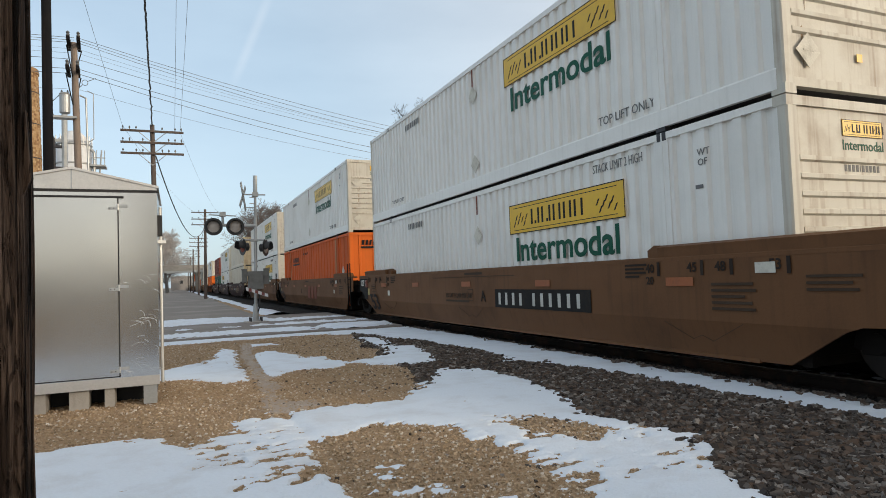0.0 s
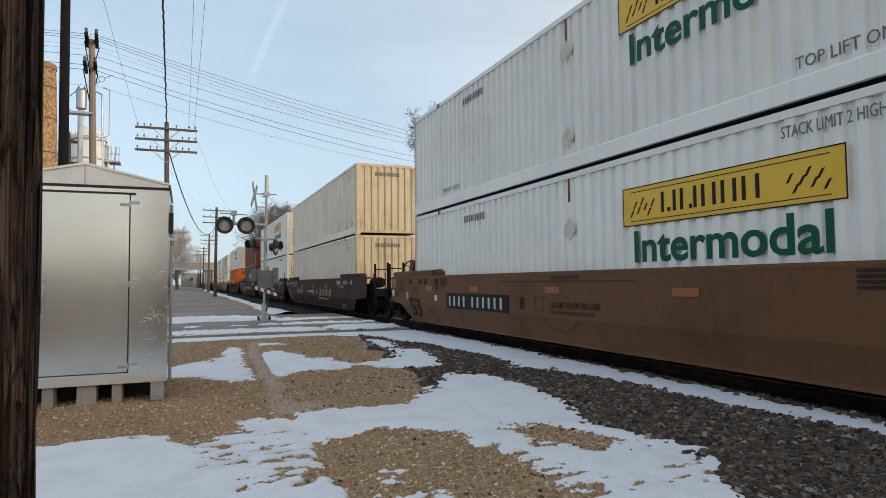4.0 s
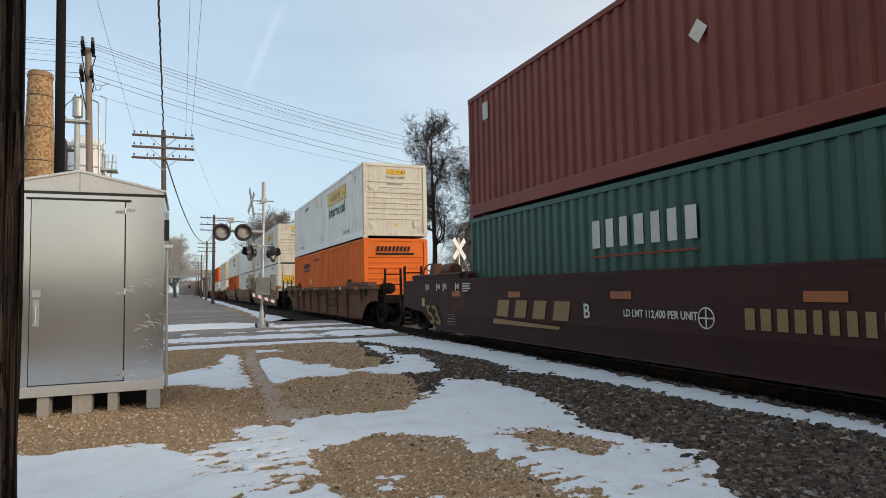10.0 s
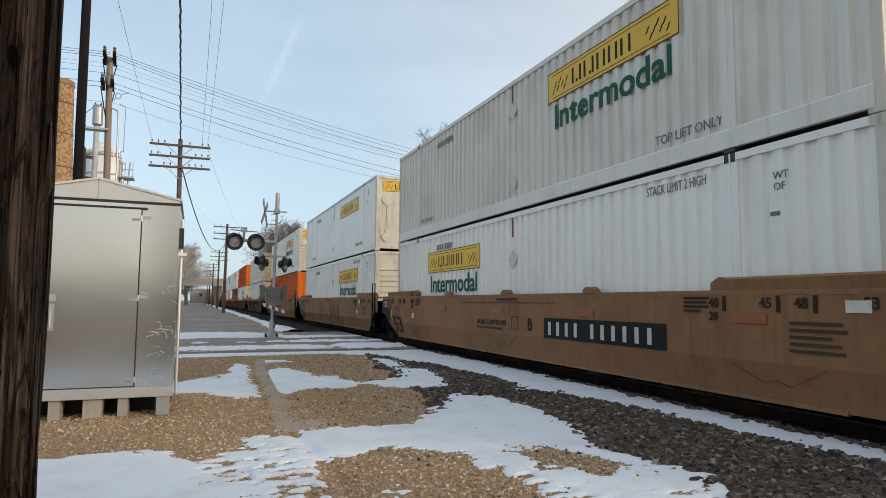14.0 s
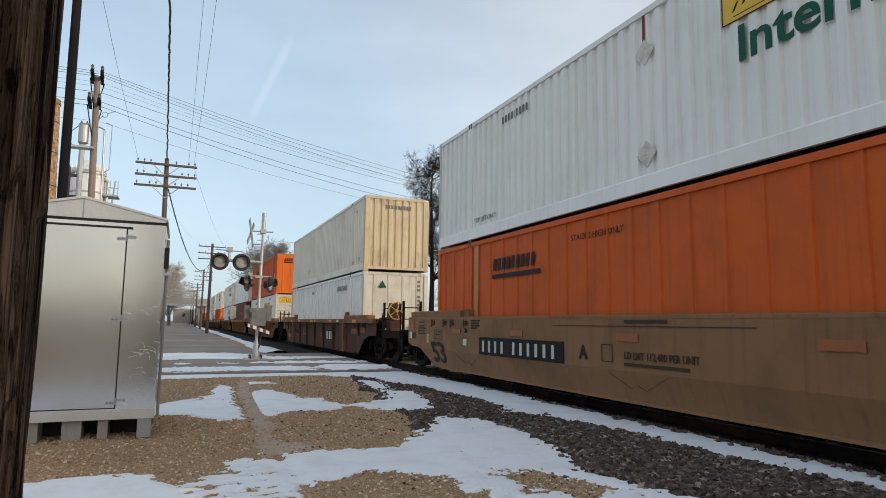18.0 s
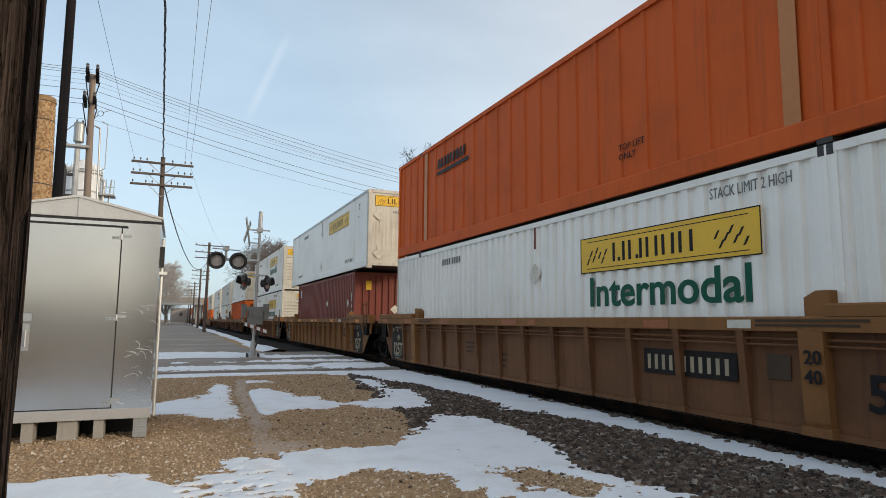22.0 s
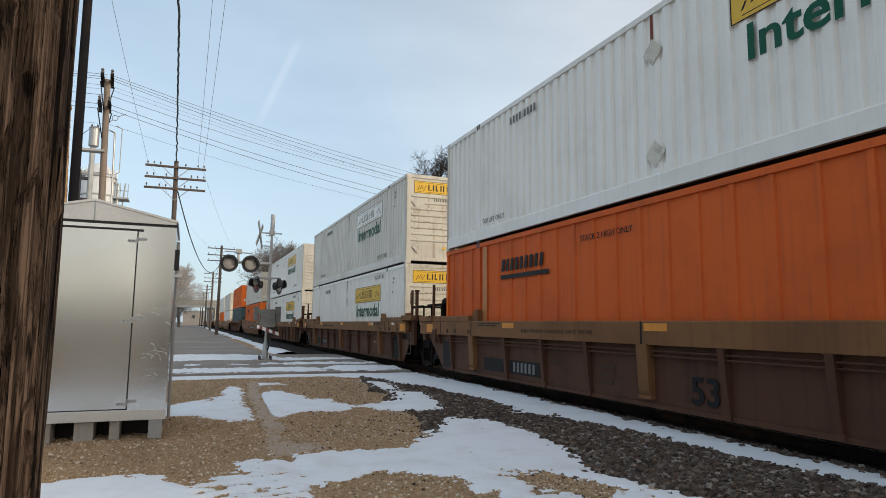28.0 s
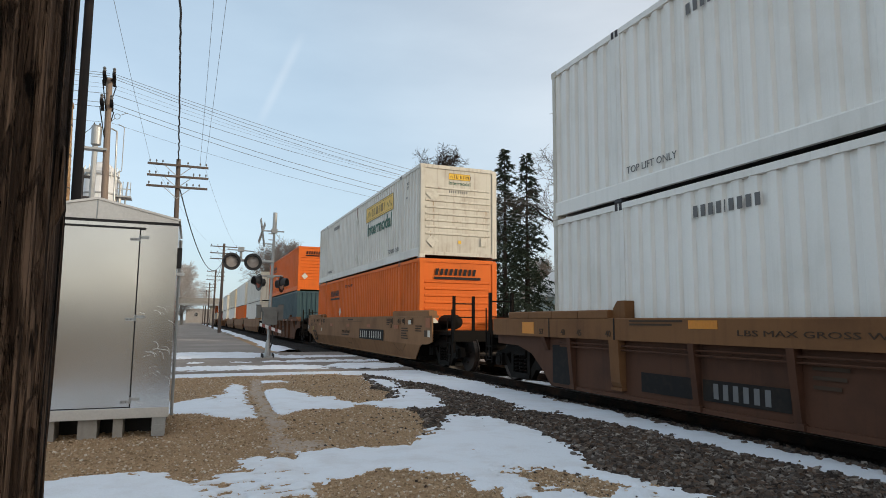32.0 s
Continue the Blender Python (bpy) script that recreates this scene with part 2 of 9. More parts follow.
RUST = (0.11, 0.05, 0.025)
GRIME = (0.10, 0.085, 0.065)
M = {
    "white": mat("container_white", (0.79, 0.775, 0.735), 0.38, dirt=(0.42, 0.40, 0.34), amount=0.28, streak=0.22, bump=0.04, fine=0.03, scale=0.7),
    "greywhite": mat("container_grey_white", (0.66, 0.635, 0.58), 0.42, dirt=(0.33, 0.31, 0.26), amount=0.4, streak=0.3, bump=0.04, fine=0.03, scale=0.7),
    "cream": mat("container_cream", (0.72, 0.655, 0.54), 0.42, dirt=(0.36, 0.28, 0.17), amount=0.35, streak=0.35, bump=0.04, fine=0.03, scale=0.7),
    "orange": mat("container_orange", (0.68, 0.140, 0.017), 0.55, spec=0.2, dirt=(0.30, 0.09, 0.03), amount=0.35, streak=0.3, bump=0.04, fine=0.04, scale=0.8),
    "oldorange": mat("container_old_orange", (0.58, 0.108, 0.022), 0.6, spec=0.15, dirt=(0.24, 0.065, 0.03), amount=0.5, streak=0.4, bump=0.04, fine=0.05, scale=0.8),
    "maroon": mat("container_maroon", (0.185, 0.046, 0.033), 0.5, spec=0.25, dirt=(0.105, 0.035, 0.025), amount=0.5, streak=0.25, bump=0.05, fine=0.05),
    "green": mat("container_green", (0.013, 0.066, 0.046), 0.45, dirt=(0.03, 0.05, 0.035), amount=0.5, streak=0.25, bump=0.05, fine=0.05),
    "teal": mat("container_teal", (0.02, 0.06, 0.075), 0.45, dirt=(0.03, 0.04, 0.04), amount=0.5, streak=0.25, bump=0.05),
    "endwhite": mat("container_end_white", (0.57, 0.545, 0.475), 0.5, spec=0.3, dirt=(0.20, 0.105, 0.05), amount=0.38, streak=0.55, bump=0.05, fine=0.04, scale=1.5),
    "endcream": mat("container_end_cream", (0.52, 0.43, 0.285), 0.5, dirt=(0.22, 0.12, 0.05), amount=0.55, streak=0.6, bump=0.05, fine=0.04, scale=1.3),
    "casting": mat("casting_steel", (0.045, 0.045, 0.05), 0.6, 0.4, dirt=RUST, amount=0.4),
    "yellow": mat("logo_yellow", (0.72, 0.43, 0.015), 0.4, dirt=(0.4, 0.25, 0.06), amount=0.3, streak=0.2, bump=0.03, fine=0.03),
    "black": mat("lettering_black", (0.012, 0.012, 0.014), 0.5, amount=0.1, bump=0, fine=0.05, spec=0.15),
    "greenink": mat("lettering_green", (0.006, 0.085, 0.05), 0.45, amount=0.1, bump=0, fine=0.05, spec=0.15),
    "greyink": mat("lettering_grey", (0.16, 0.16, 0.16), 0.5, amount=0.1, bump=0, fine=0.05, spec=0.15),
    "whiteink": mat("lettering_white", (0.52, 0.51, 0.47), 0.5, dirt=GRIME, amount=0.3, bump=0, fine=0.05, spec=0.15),
    "goldink": mat("lettering_gold", (0.25, 0.16, 0.075), 0.5, dirt=GRIME, amount=0.3, bump=0, fine=0.05, spec=0.15),
    "fadeink": mat("lettering_faded", (0.060, 0.040, 0.028), 0.6, amount=0.4, bump=0, spec=0.1),
    "redink": mat("lettering_red", (0.19, 0.05, 0.028), 0.5, dirt=GRIME, amount=0.3, bump=0, spec=0.15),
    "softblack": mat("lettering_worn_black", (0.030, 0.022, 0.018), 0.6, amount=0.3, bump=0, spec=0.1),
    "paleink": mat("lettering_pale_gold", (0.36, 0.30, 0.21), 0.6, dirt=GRIME, amount=0.4, bump=0, spec=0.1),
    "dullyellow": mat("plate_faded_yellow", (0.42, 0.31, 0.10), 0.6, dirt=GRIME, amount=0.6, scale=5.0, bump=0),
    "redbrown": mat("railcar_red_brown_patch", (0.062, 0.026, 0.020), 0.6, dirt=(0.035, 0.020, 0.017), amount=0.5, streak=0.3, bump=0.05, spec=0.12),
    "rustrun": mat("rust_stain", (0.33, 0.23, 0.145), 0.8, dirt=(0.46, 0.40, 0.31), amount=0.9, scale=9.0, grain=60, bump=0.1, fine=0.25, spec=0.1),
    "placard": mat("placard_silver", (0.60, 0.575, 0.50), 0.55, 0.0, dirt=(0.22, 0.17, 0.12), amount=0.6, scale=6.0, spec=0.25),
    "dullreflector": mat("reflector_dull_orange", (0.30, 0.085, 0.022), 0.5, dirt=(0.13, 0.06, 0.03), amount=0.6, streak=0.4),
    "reflector": mat("reflector_amber", (0.62, 0.22, 0.010), 0.4, dirt=(0.30, 0.12, 0.02), amount=0.3, streak=0.3),
    "tan": mat("railcar_tan", (0.150, 0.072, 0.034), 0.55, dirt=(0.062, 0.033, 0.020), amount=0.6, streak=0.35, bump=0.08, scale=0.8, fine=0.06, spec=0.12),
    "gold": mat("railcar_golden_tan", (0.215, 0.100, 0.037), 0.55, dirt=(0.085, 0.045, 0.026), amount=0.5, streak=0.35, bump=0.08, scale=0.8, fine=0.06, spec=0.12),
    "sandtan": mat("railcar_sand_tan", (0.245, 0.128, 0.062), 0.55, dirt=(0.10, 0.052, 0.030), amount=0.6, streak=0.4, bump=0.08, scale=0.7, fine=0.06, spec=0.12),
    "silltan": mat("railcar_weathered_tan", (0.190, 0.092, 0.040), 0.58, dirt=(0.075, 0.037, 0.023), amount=0.7, streak=0.3, bump=0.08, scale=0.6, fine=0.06, spec=0.12),
    "rustgold": mat("railcar_rusty_tan", (0.150, 0.070, 0.034), 0.6, dirt=(0.055, 0.030, 0.020), amount=0.7, streak=0.5, bump=0.09, scale=0.8, fine=0.07, spec=0.12),
    "umber": mat("railcar_brown", (0.088, 0.041, 0.025), 0.6, dirt=(0.028, 0.019, 0.016), amount=0.6, streak=0.4, bump=0.08, fine=0.06, spec=0.12),
    "rustbrown": mat("railcar_rust_brown", (0.125, 0.058, 0.033), 0.62, dirt=(0.04, 0.024, 0.018), amount=0.6, streak=0.4, bump=0.1, fine=0.06, spec=0.12),
    "darkcar": mat("railcar_dark_maroon", (0.046, 0.021, 0.018), 0.6, dirt=(0.028, 0.016, 0.014), amount=0.5, streak=0.3, bump=0.07, fine=0.05, spec=0.12),
    "panelblack": mat("railcar_black_panel", (0.014, 0.013, 0.013), 0.65, spec=0.15, dirt=(0.06, 0.045, 0.03), amount=0.4, streak=0.3),
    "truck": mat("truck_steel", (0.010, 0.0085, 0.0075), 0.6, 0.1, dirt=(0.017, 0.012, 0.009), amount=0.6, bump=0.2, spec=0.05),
    "wheel": mat("wheel_steel", (0.022, 0.018, 0.016), 0.45, 0.5, dirt=RUST, amount=0.5, bump=0.1),
    "tread": mat("wheel_tread", (0.42, 0.42, 0.43), 0.25, 0.9, dirt=(0.2, 0.18, 0.16), amount=0.3),
    "brakeyellow": mat("brake_wheel_yellow", (0.42, 0.25, 0.04), 0.5, dirt=GRIME, amount=0.5),
    "rail": mat("rail_steel", (0.014, 0.010, 0.008), 0.7, 0.0, spec=0.1, dirt=RUST, amount=0.7),
    "railtop": mat("rail_head", (0.16, 0.14, 0.13), 0.45, 0.8, dirt=RUST, amount=0.4),
    "tie": mat("sleeper_wood", (0.055, 0.042, 0.032), 0.85, dirt=(0.03, 0.025, 0.02), amount=0.6, bump=0.4),
    "alu": mat("brushed_aluminium", (0.60, 0.59, 0.575), 0.16, 1.0, dirt=(0.58, 0.55, 0.515), amount=0.2, streak=0.10, bump=0, fine=0.03, scale=0.8),
    "alutrim": mat("aluminium_trim", (0.68, 0.65, 0.61), 0.35, 0.85, dirt=(0.4, 0.38, 0.35), amount=0.3, bump=0.03),
    "galv": mat("galvanised_steel", (0.42, 0.43, 0.43), 0.45, 0.6, dirt=(0.25, 0.24, 0.22), amount=0.5, bump=0.05),
    "oldgalv": mat("weathered_zinc_steel", (0.17, 0.172, 0.165), 0.6, 0.3, dirt=(0.09, 0.08, 0.07), amount=0.6, scale=3.0, bump=0.08),
    "rubber": mat("black_gasket", (0.015, 0.015, 0.016), 0.7),
    "pole": None, "oldpole": mat("weathered_pole_wood", (0.125, 0.10, 0.088), 0.9, spec=0.1, dirt=(0.055, 0.045, 0.04), amount=0.6, streak=0.6, bump=0.4),
    "greypole": mat("grey_pole_wood", (0.23, 0.185, 0.155), 0.9, spec=0.1, dirt=(0.12, 0.095, 0.08), amount=0.6, streak=0.6, bump=0.3),
    "darkpole": mat("creosote_pole_wood", (0.011, 0.011, 0.013), 0.9, spec=0.1, dirt=(0.04, 0.03, 0.025), amount=0.5, streak=0.5, bump=0.4),
    "insul": mat("insulator_glass", (0.10, 0.10, 0.10), 0.2, amount=0.2),
    "cable": mat("cable_black", (0.02, 0.02, 0.022), 0.6, amount=0.1, bump=0),
    "wire": mat("wire_grey", (0.15, 0.155, 0.165), 0.6, 0.0, amount=0.2, bump=0),
    "lampblack": mat("signal_black", (0.016, 0.016, 0.017), 0.45, dirt=(0.06, 0.055, 0.05), amount=0.4),
    "lens": mat("signal_lens", (0.40, 0.365, 0.335), 0.18, dirt=(0.1, 0.05, 0.04), amount=0.3, bump=0.05),
    "redlens": mat("signal_red_lens", (0.20, 0.045, 0.03), 0.2, amount=0.2),
    "redpaint": mat("gate_red", (0.20, 0.055, 0.045), 0.5, amount=0.3),
    "lane": mat("salted_asphalt", (0.235, 0.212, 0.19), 0.9, spec=0.2, dirt=(0.42, 0.385, 0.355), amount=0.8, scale=0.25, grain=30, bump=0.3, fine=0.2),
    "asphalt": mat("asphalt", (0.225, 0.20, 0.18), 0.9, spec=0.2, dirt=(0.36, 0.33, 0.30), amount=0.75, scale=0.35, grain=60, bump=0.35, fine=0.25),
    "gravel": mat("tan_gravel", (0.36, 0.245, 0.145), 0.9, spec=0.2, dirt=(0.24, 0.18, 0.125), amount=0.75, scale=0.55, grain=90, bump=1.0, fine=0.45),
    "mud": mat("wet_mud", (0.34, 0.27, 0.205), 0.6, spec=0.25, dirt=(0.44, 0.40, 0.37), amount=0.6, scale=3.0, grain=70, bump=0.4, fine=0.2),
    "grass": mat("winter_grass", (0.16, 0.13, 0.085), 0.95, dirt=(0.45, 0.46, 0.48), amount=0.8, scale=0.06, grain=6, bump=0.5, fine=0.3),
    "ballastbed": mat("ballast_bed", (0.022, 0.019, 0.017), 0.9, dirt=(0.014, 0.012, 0.011), amount=0.7, scale=2.5, grain=60, bump=1.0, fine=0.4, spec=0.1),
    "bark": mat("tree_bark", (0.036, 0.029, 0.025), 0.9, spec=0.1, dirt=(0.03, 0.026, 0.022), amount=0.6, grain=25, bump=0.5),
    "twig": mat("twig_bark", (0.055, 0.044, 0.038), 0.9, spec=0.1, amount=0.3, bump=0),
    # bark and twigs of far trees, coloured paler for their distance
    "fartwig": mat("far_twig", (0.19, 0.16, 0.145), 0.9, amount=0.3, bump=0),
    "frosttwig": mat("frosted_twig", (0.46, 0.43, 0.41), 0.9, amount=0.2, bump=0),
    "needle": mat("conifer_needles", (0.022, 0.036, 0.020), 0.8, dirt=(0.012, 0.018, 0.011), amount=0.6, grain=20, bump=0),
    "brick": None,
    # the train's shade on the track bed is put into this near-black colour
    "shadebed": mat("shaded_ballast_bed", (0.008, 0.007, 0.0065), 0.9, dirt=(0.022, 0.017, 0.014), amount=0.5, scale=2.5, grain=60, bump=1.0, fine=0.4, spec=0.1),
    "mortar": mat("brick_mortar", (0.30, 0.25, 0.19), 0.9, amount=0.4),
    "siding": mat("house_siding", (0.50, 0.58, 0.56), 0.6, dirt=(0.35, 0.38, 0.36), amount=0.3),
    "trim": mat("white_trim", (0.76, 0.76, 0.74), 0.5, amount=0.15),
    "shingle": mat("roof_shingle", (0.095, 0.068, 0.052), 0.9, dirt=(0.05, 0.04, 0.034), amount=0.6, grain=15, bump=0.4),
    "glass": mat("window_glass", (0.03, 0.036, 0.042), 0.06, amount=0.1, bump=0, spec=0.7),
    "tank": mat("tank_white", (0.66, 0.67, 0.68), 0.5, dirt=(0.42, 0.42, 0.41), amount=0.4, streak=0.3),
    "concrete": mat("concrete", (0.36, 0.335, 0.30), 0.85, dirt=(0.2, 0.18, 0.16), amount=0.6, streak=0.4, bump=0.2),
    "shed": mat("far_building", (0.26, 0.24, 0.225), 0.8, dirt=(0.16, 0.14, 0.13), amount=0.5),
    "vehicle": mat("parked_vehicle_white", (0.68, 0.69, 0.70), 0.3, amount=0.2, bump=0),
}


def wood_pole():
    """Old treated timber: grey-brown fibres, long drying cracks, dark gouges of climbing irons."""
    m = mat("cracked_pole_wood", (0.118, 0.088, 0.071), 0.9, spec=0.12, dirt=(0.070, 0.055, 0.048), amount=0.7, scale=3.0, grain=160, bump=0.2)
    n, l = m.node_tree.nodes, m.node_tree.links
    b = n["Principled BSDF"]
    tc = n.new("ShaderNodeTexCoord")
    colour, height = b.inputs["Base Color"].links[0].from_socket, None
    # scale, dark to light edge, darkness, distortion: fibres, hairline cracks, flakes, gouges
    for scale, lo, hi, dark, dist in (((58.0, 58.0, 2.2), 0.40, 0.52, 0.34, 0.7), ((170.0, 170.0, 6.0), 0.38, 0.60, 0.55, 0.5), ((34.0, 34.0, 9.0), 0.34, 0.46, 0.40, 1.6), ((21.0, 21.0, 4.6), 0.35, 0.40, 0.10, 0.6), ((44.0, 44.0, 0.55), 0.40, 0.43, 0.16, 0.2)):
        mp = n.new("ShaderNodeMapping")
        mp.inputs["Scale"].default_value = scale
        l.new(tc.outputs["Object"], mp.inputs["Vector"])
        crack = n.new("ShaderNodeTexNoise")
        crack.inputs["Scale"].default_value, crack.inputs["Detail"].default_value, crack.inputs["Distortion"].default_value = 1.0, 4, dist
        l.new(mp.outputs[0], crack.inputs["Vector"])
        rp = n.new("ShaderNodeValToRGB")
        rp.color_ramp.elements[0].position, rp.color_ramp.elements[1].position = lo, hi
        rp.color_ramp.elements[0].color, rp.color_ramp.elements[1].color = (dark, dark * 0.95, dark * 0.92, 1), (1.08, 1.06, 1.04, 1)
        l.new(crack.outputs["Fac"], rp.inputs[0])
        mx = n.new("ShaderNodeMixRGB")
        mx.blend_type = "MULTIPLY"
        mx.inputs[0].default_value = 1.0
        l.new(colour, mx.inputs[1])
        l.new(rp.outputs[0], mx.inputs[2])
        colour = mx.outputs[0]
        bp = n.new("ShaderNodeBump")
        bp.inputs["Strength"].default_value, bp.inputs["Distance"].default_value = 0.9, 0.010
        l.new(rp.outputs[0], bp.inputs["Height"])
        if height is not None:
            l.new(height, bp.inputs["Normal"])
        height = bp.outputs[0]
    l.new(colour, b.inputs["Base Color"])
    l.new(height, b.inputs["Normal"])
    return m


def island_mat(name, stops, rough=0.85):
    """Stones: every piece its own shade."""
    m = bpy.data.materials.new(name)
    m.use_nodes = True
    n, l = m.node_tree.nodes, m.node_tree.links
    b = n["Principled BSDF"]
    b.inputs["Roughness"].default_value = rough
    b.inputs["Specular IOR Level"].default_value = 0.2
    geo = n.new("ShaderNodeNewGeometry")
    rp = n.new("ShaderNodeValToRGB")
    e = rp.color_ramp.elements
    e[0].position, e[0].color = 0.0, (*stops[0], 1)
    e[1].position, e[1].color = 1.0, (*stops[-1], 1)
    for i, c in enumerate(stops[1:-1]):
        e.new((i + 1) / (len(stops) - 1)).color = (*c, 1)
    l.new(geo.outputs["Random Per Island"], rp.inputs[0])
    tc, ns = n.new("ShaderNodeTexCoord"), n.new("ShaderNodeTexNoise")
    ns.inputs["Scale"].default_value = 120
    l.new(tc.outputs["Object"], ns.inputs["Vector"])
    mr = n.new("ShaderNodeMapRange")
    mr.inputs[3].default_value, mr.inputs[4].default_value = 0.7, 1.3
    l.new(ns.outputs["Fac"], mr.inputs[0])
    sc = n.new("ShaderNodeVectorMath")
    sc.operation = "SCALE"
    l.new(rp.outputs[0], sc.inputs[0])
    l.new(mr.outputs[0], sc.inputs["Scale"])
    l.new(sc.outputs[0], b.inputs["Base Color"])
    return m


def brick_mat():
    m = mat("chimney_brick", (0.33, 0.205, 0.105), 0.85, dirt=(0.16, 0.085, 0.045), amount=0.5, scale=0.9, grain=30, bump=0.2, vary=0.28)
    return m


def snow_mat():
    m = mat("old_snow", (0.67, 0.725, 0.79), 0.7, dirt=(0.50, 0.50, 0.51), amount=0.6, scale=2.2, grain=45, bump=0.5, fine=0.05, spec=0.3)
    b = m.node_tree.nodes["Principled BSDF"]
    b.inputs["Subsurface Weight"].default_value = 0.0
    return m


M["pole"], M["brick"], M["snow"] = wood_pole(), brick_mat(), snow_mat()
M["stone"] = island_mat("ballast_stone", [(0.018, 0.015, 0.014), (0.070, 0.052, 0.041), (0.118, 0.080, 0.058), (0.032, 0.027, 0.025), (0.150, 0.123, 0.103), (0.048, 0.039, 0.033), (0.100, 0.090, 0.083), (0.29, 0.26, 0.23)])
# same ballast, its colours blackened to stand for shade under the train
M["shadestone"] = island_mat("shaded_ballast_stone", [(0.007, 0.006, 0.0055), (0.014, 0.011, 0.0095), (0.010, 0.0085, 0.008), (0.022, 0.017, 0.014)])
M["pebble"] = island_mat("tan_pebble", [(0.21, 0.15, 0.095), (0.40, 0.285, 0.172), (0.47, 0.35, 0.23), (0.31, 0.222, 0.142), (0.43, 0.315, 0.20), (0.66, 0.60, 0.52)])


# ---- mesh helpers ----
class Geo:
    """Collects plain faces of one part."""

    def __init__(self):
        self.v, self.f = [], []

    def quad(self, *p):
        k = len(self.v)
        self.v += [tuple(q) for q in p]
        self.f.append(tuple(range(k, k + len(p))))
        return self

    def box(self, x0, x1, y0, y1, z0, z1):
        k = len(self.v)
        self.v += [(x0, y0, z0), (x1, y0, z0), (x1, y1, z0), (x0, y1, z0), (x0, y0, z1), (x1, y0, z1), (x1, y1, z1), (x0, y1, z1)]
        self.f += [tuple(k + i for i in q) for q in ((3, 2, 1, 0), (4, 5, 6, 7), (0, 1, 5, 4), (1, 2, 6, 5), (2, 3, 7, 6), (3, 0, 4, 7))]
        return self

    def prism(self, poly, axis, a, b):
        """Extrudes a polygon. axis x: poly of (y, z); axis y: (x, z); axis z: (x, y)."""
        k, n = len(self.v), len(poly)
        for s in (a, b):
            for u, w in poly:
                self.v.append((s, u, w) if axis == "x" else (u, s, w) if axis == "y" else (u, w, s))
        self.f += [tuple(range(k, k + n)), tuple(range(k + 2 * n - 1, k + n - 1, -1))]
        self.f += [(k + i, k + n + i, k + n + (i + 1) % n, k + (i + 1) % n) for i in range(n)]
        return self

    def tube(self, p, q, r0, r1=None, n=8, caps=True):
        p, q = Vector(p), Vector(q)
        r1 = r0 if r1 is None else r1
        d = (q - p).normalized()
        a = d.orthogonal().normalized()
        b = d.cross(a)
        k = len(self.v)
        for c, r in ((p, r0), (q, r1)):
            for i in range(n):
                t = 2 * math.pi * i / n
                self.v.append(tuple(c + (a * math.cos(t) + b * math.sin(t)) * r))
        self.f += [(k + i, k + (i + 1) % n, k + n + (i + 1) % n, k + n + i) for i in range(n)]
        if caps:
            self.f += [tuple(range(k + n - 1, k - 1, -1)), tuple(range(k + n, k + 2 * n))]
        return self

    def lathe(self, axis_p, axis_d, prof, n=20):
        """prof: (distance along, radius)."""
        p, d = Vector(axis_p), Vector(axis_d).normalized()
        a = d.orthogonal().normalized()
        b = d.cross(a)
        k = len(self.v)
        for s, r in prof:
            for i in range(n):
                t = 2 * math.pi * i / n
                self.v.append(tuple(p + d * s + (a * math.cos(t) + b * math.sin(t)) * r))
        for j in range(len(prof) - 1):
            self.f += [(k + j * n + i, k + j * n + (i + 1) % n, k + (j + 1) * n + (i + 1) % n, k + (j + 1) * n + i) for i in range(n)]
        self.f += [tuple(range(k + n - 1, k - 1, -1)), tuple(range(k + (len(prof) - 1) * n, k + len(prof) * n))]
        return self

    def ring(self, c, d, r, w, n=20, m=6):
        """A torus round the axis d."""
        c, d = Vector(c), Vector(d).normalized()
        a = d.orthogonal().normalized()
        b = d.cross(a)
        k = len(self.v)
        for i in range(n):
            t = 2 * math.pi * i / n
            e = a * math.cos(t) + b * math.sin(t)
            for j in range(m):
                u = 2 * math.pi * j / m
                self.v.append(tuple(c + e * (r + w * math.cos(u)) + d * (w * math.sin(u))))
        self.f += [(k + i * m + j, k + ((i + 1) % n) * m + j, k + ((i + 1) % n) * m + (j + 1) % m, k + i * m + (j + 1) % m) for i in range(n) for j in range(m)]
        return self

    def mesh(self, name, material, smooth=False):
        me = bpy.data.meshes.new(name)
        me.from_pydata(self.v, [], self.f)
        me.materials.append(material)
        if smooth:
            me.polygons.foreach_set("use_smooth", [True] * len(me.polygons))
        me.update()
        return me


def part(name, me, parent=None, label="", m=None):
    ob = new(name, me)
    if parent is not None:
        ob.parent = parent
    if m is not None:
        ob.matrix_basis = m
    if label:
        ob["label"] = label
    if name in ("stencil", "slot", "lettering"):
        ob["kind"] = "stuff"
    return ob


MESHES = {}


def shared(key, fn):
    if key not in MESHES:
        MESHES[key] = fn()
    return MESHES[key]


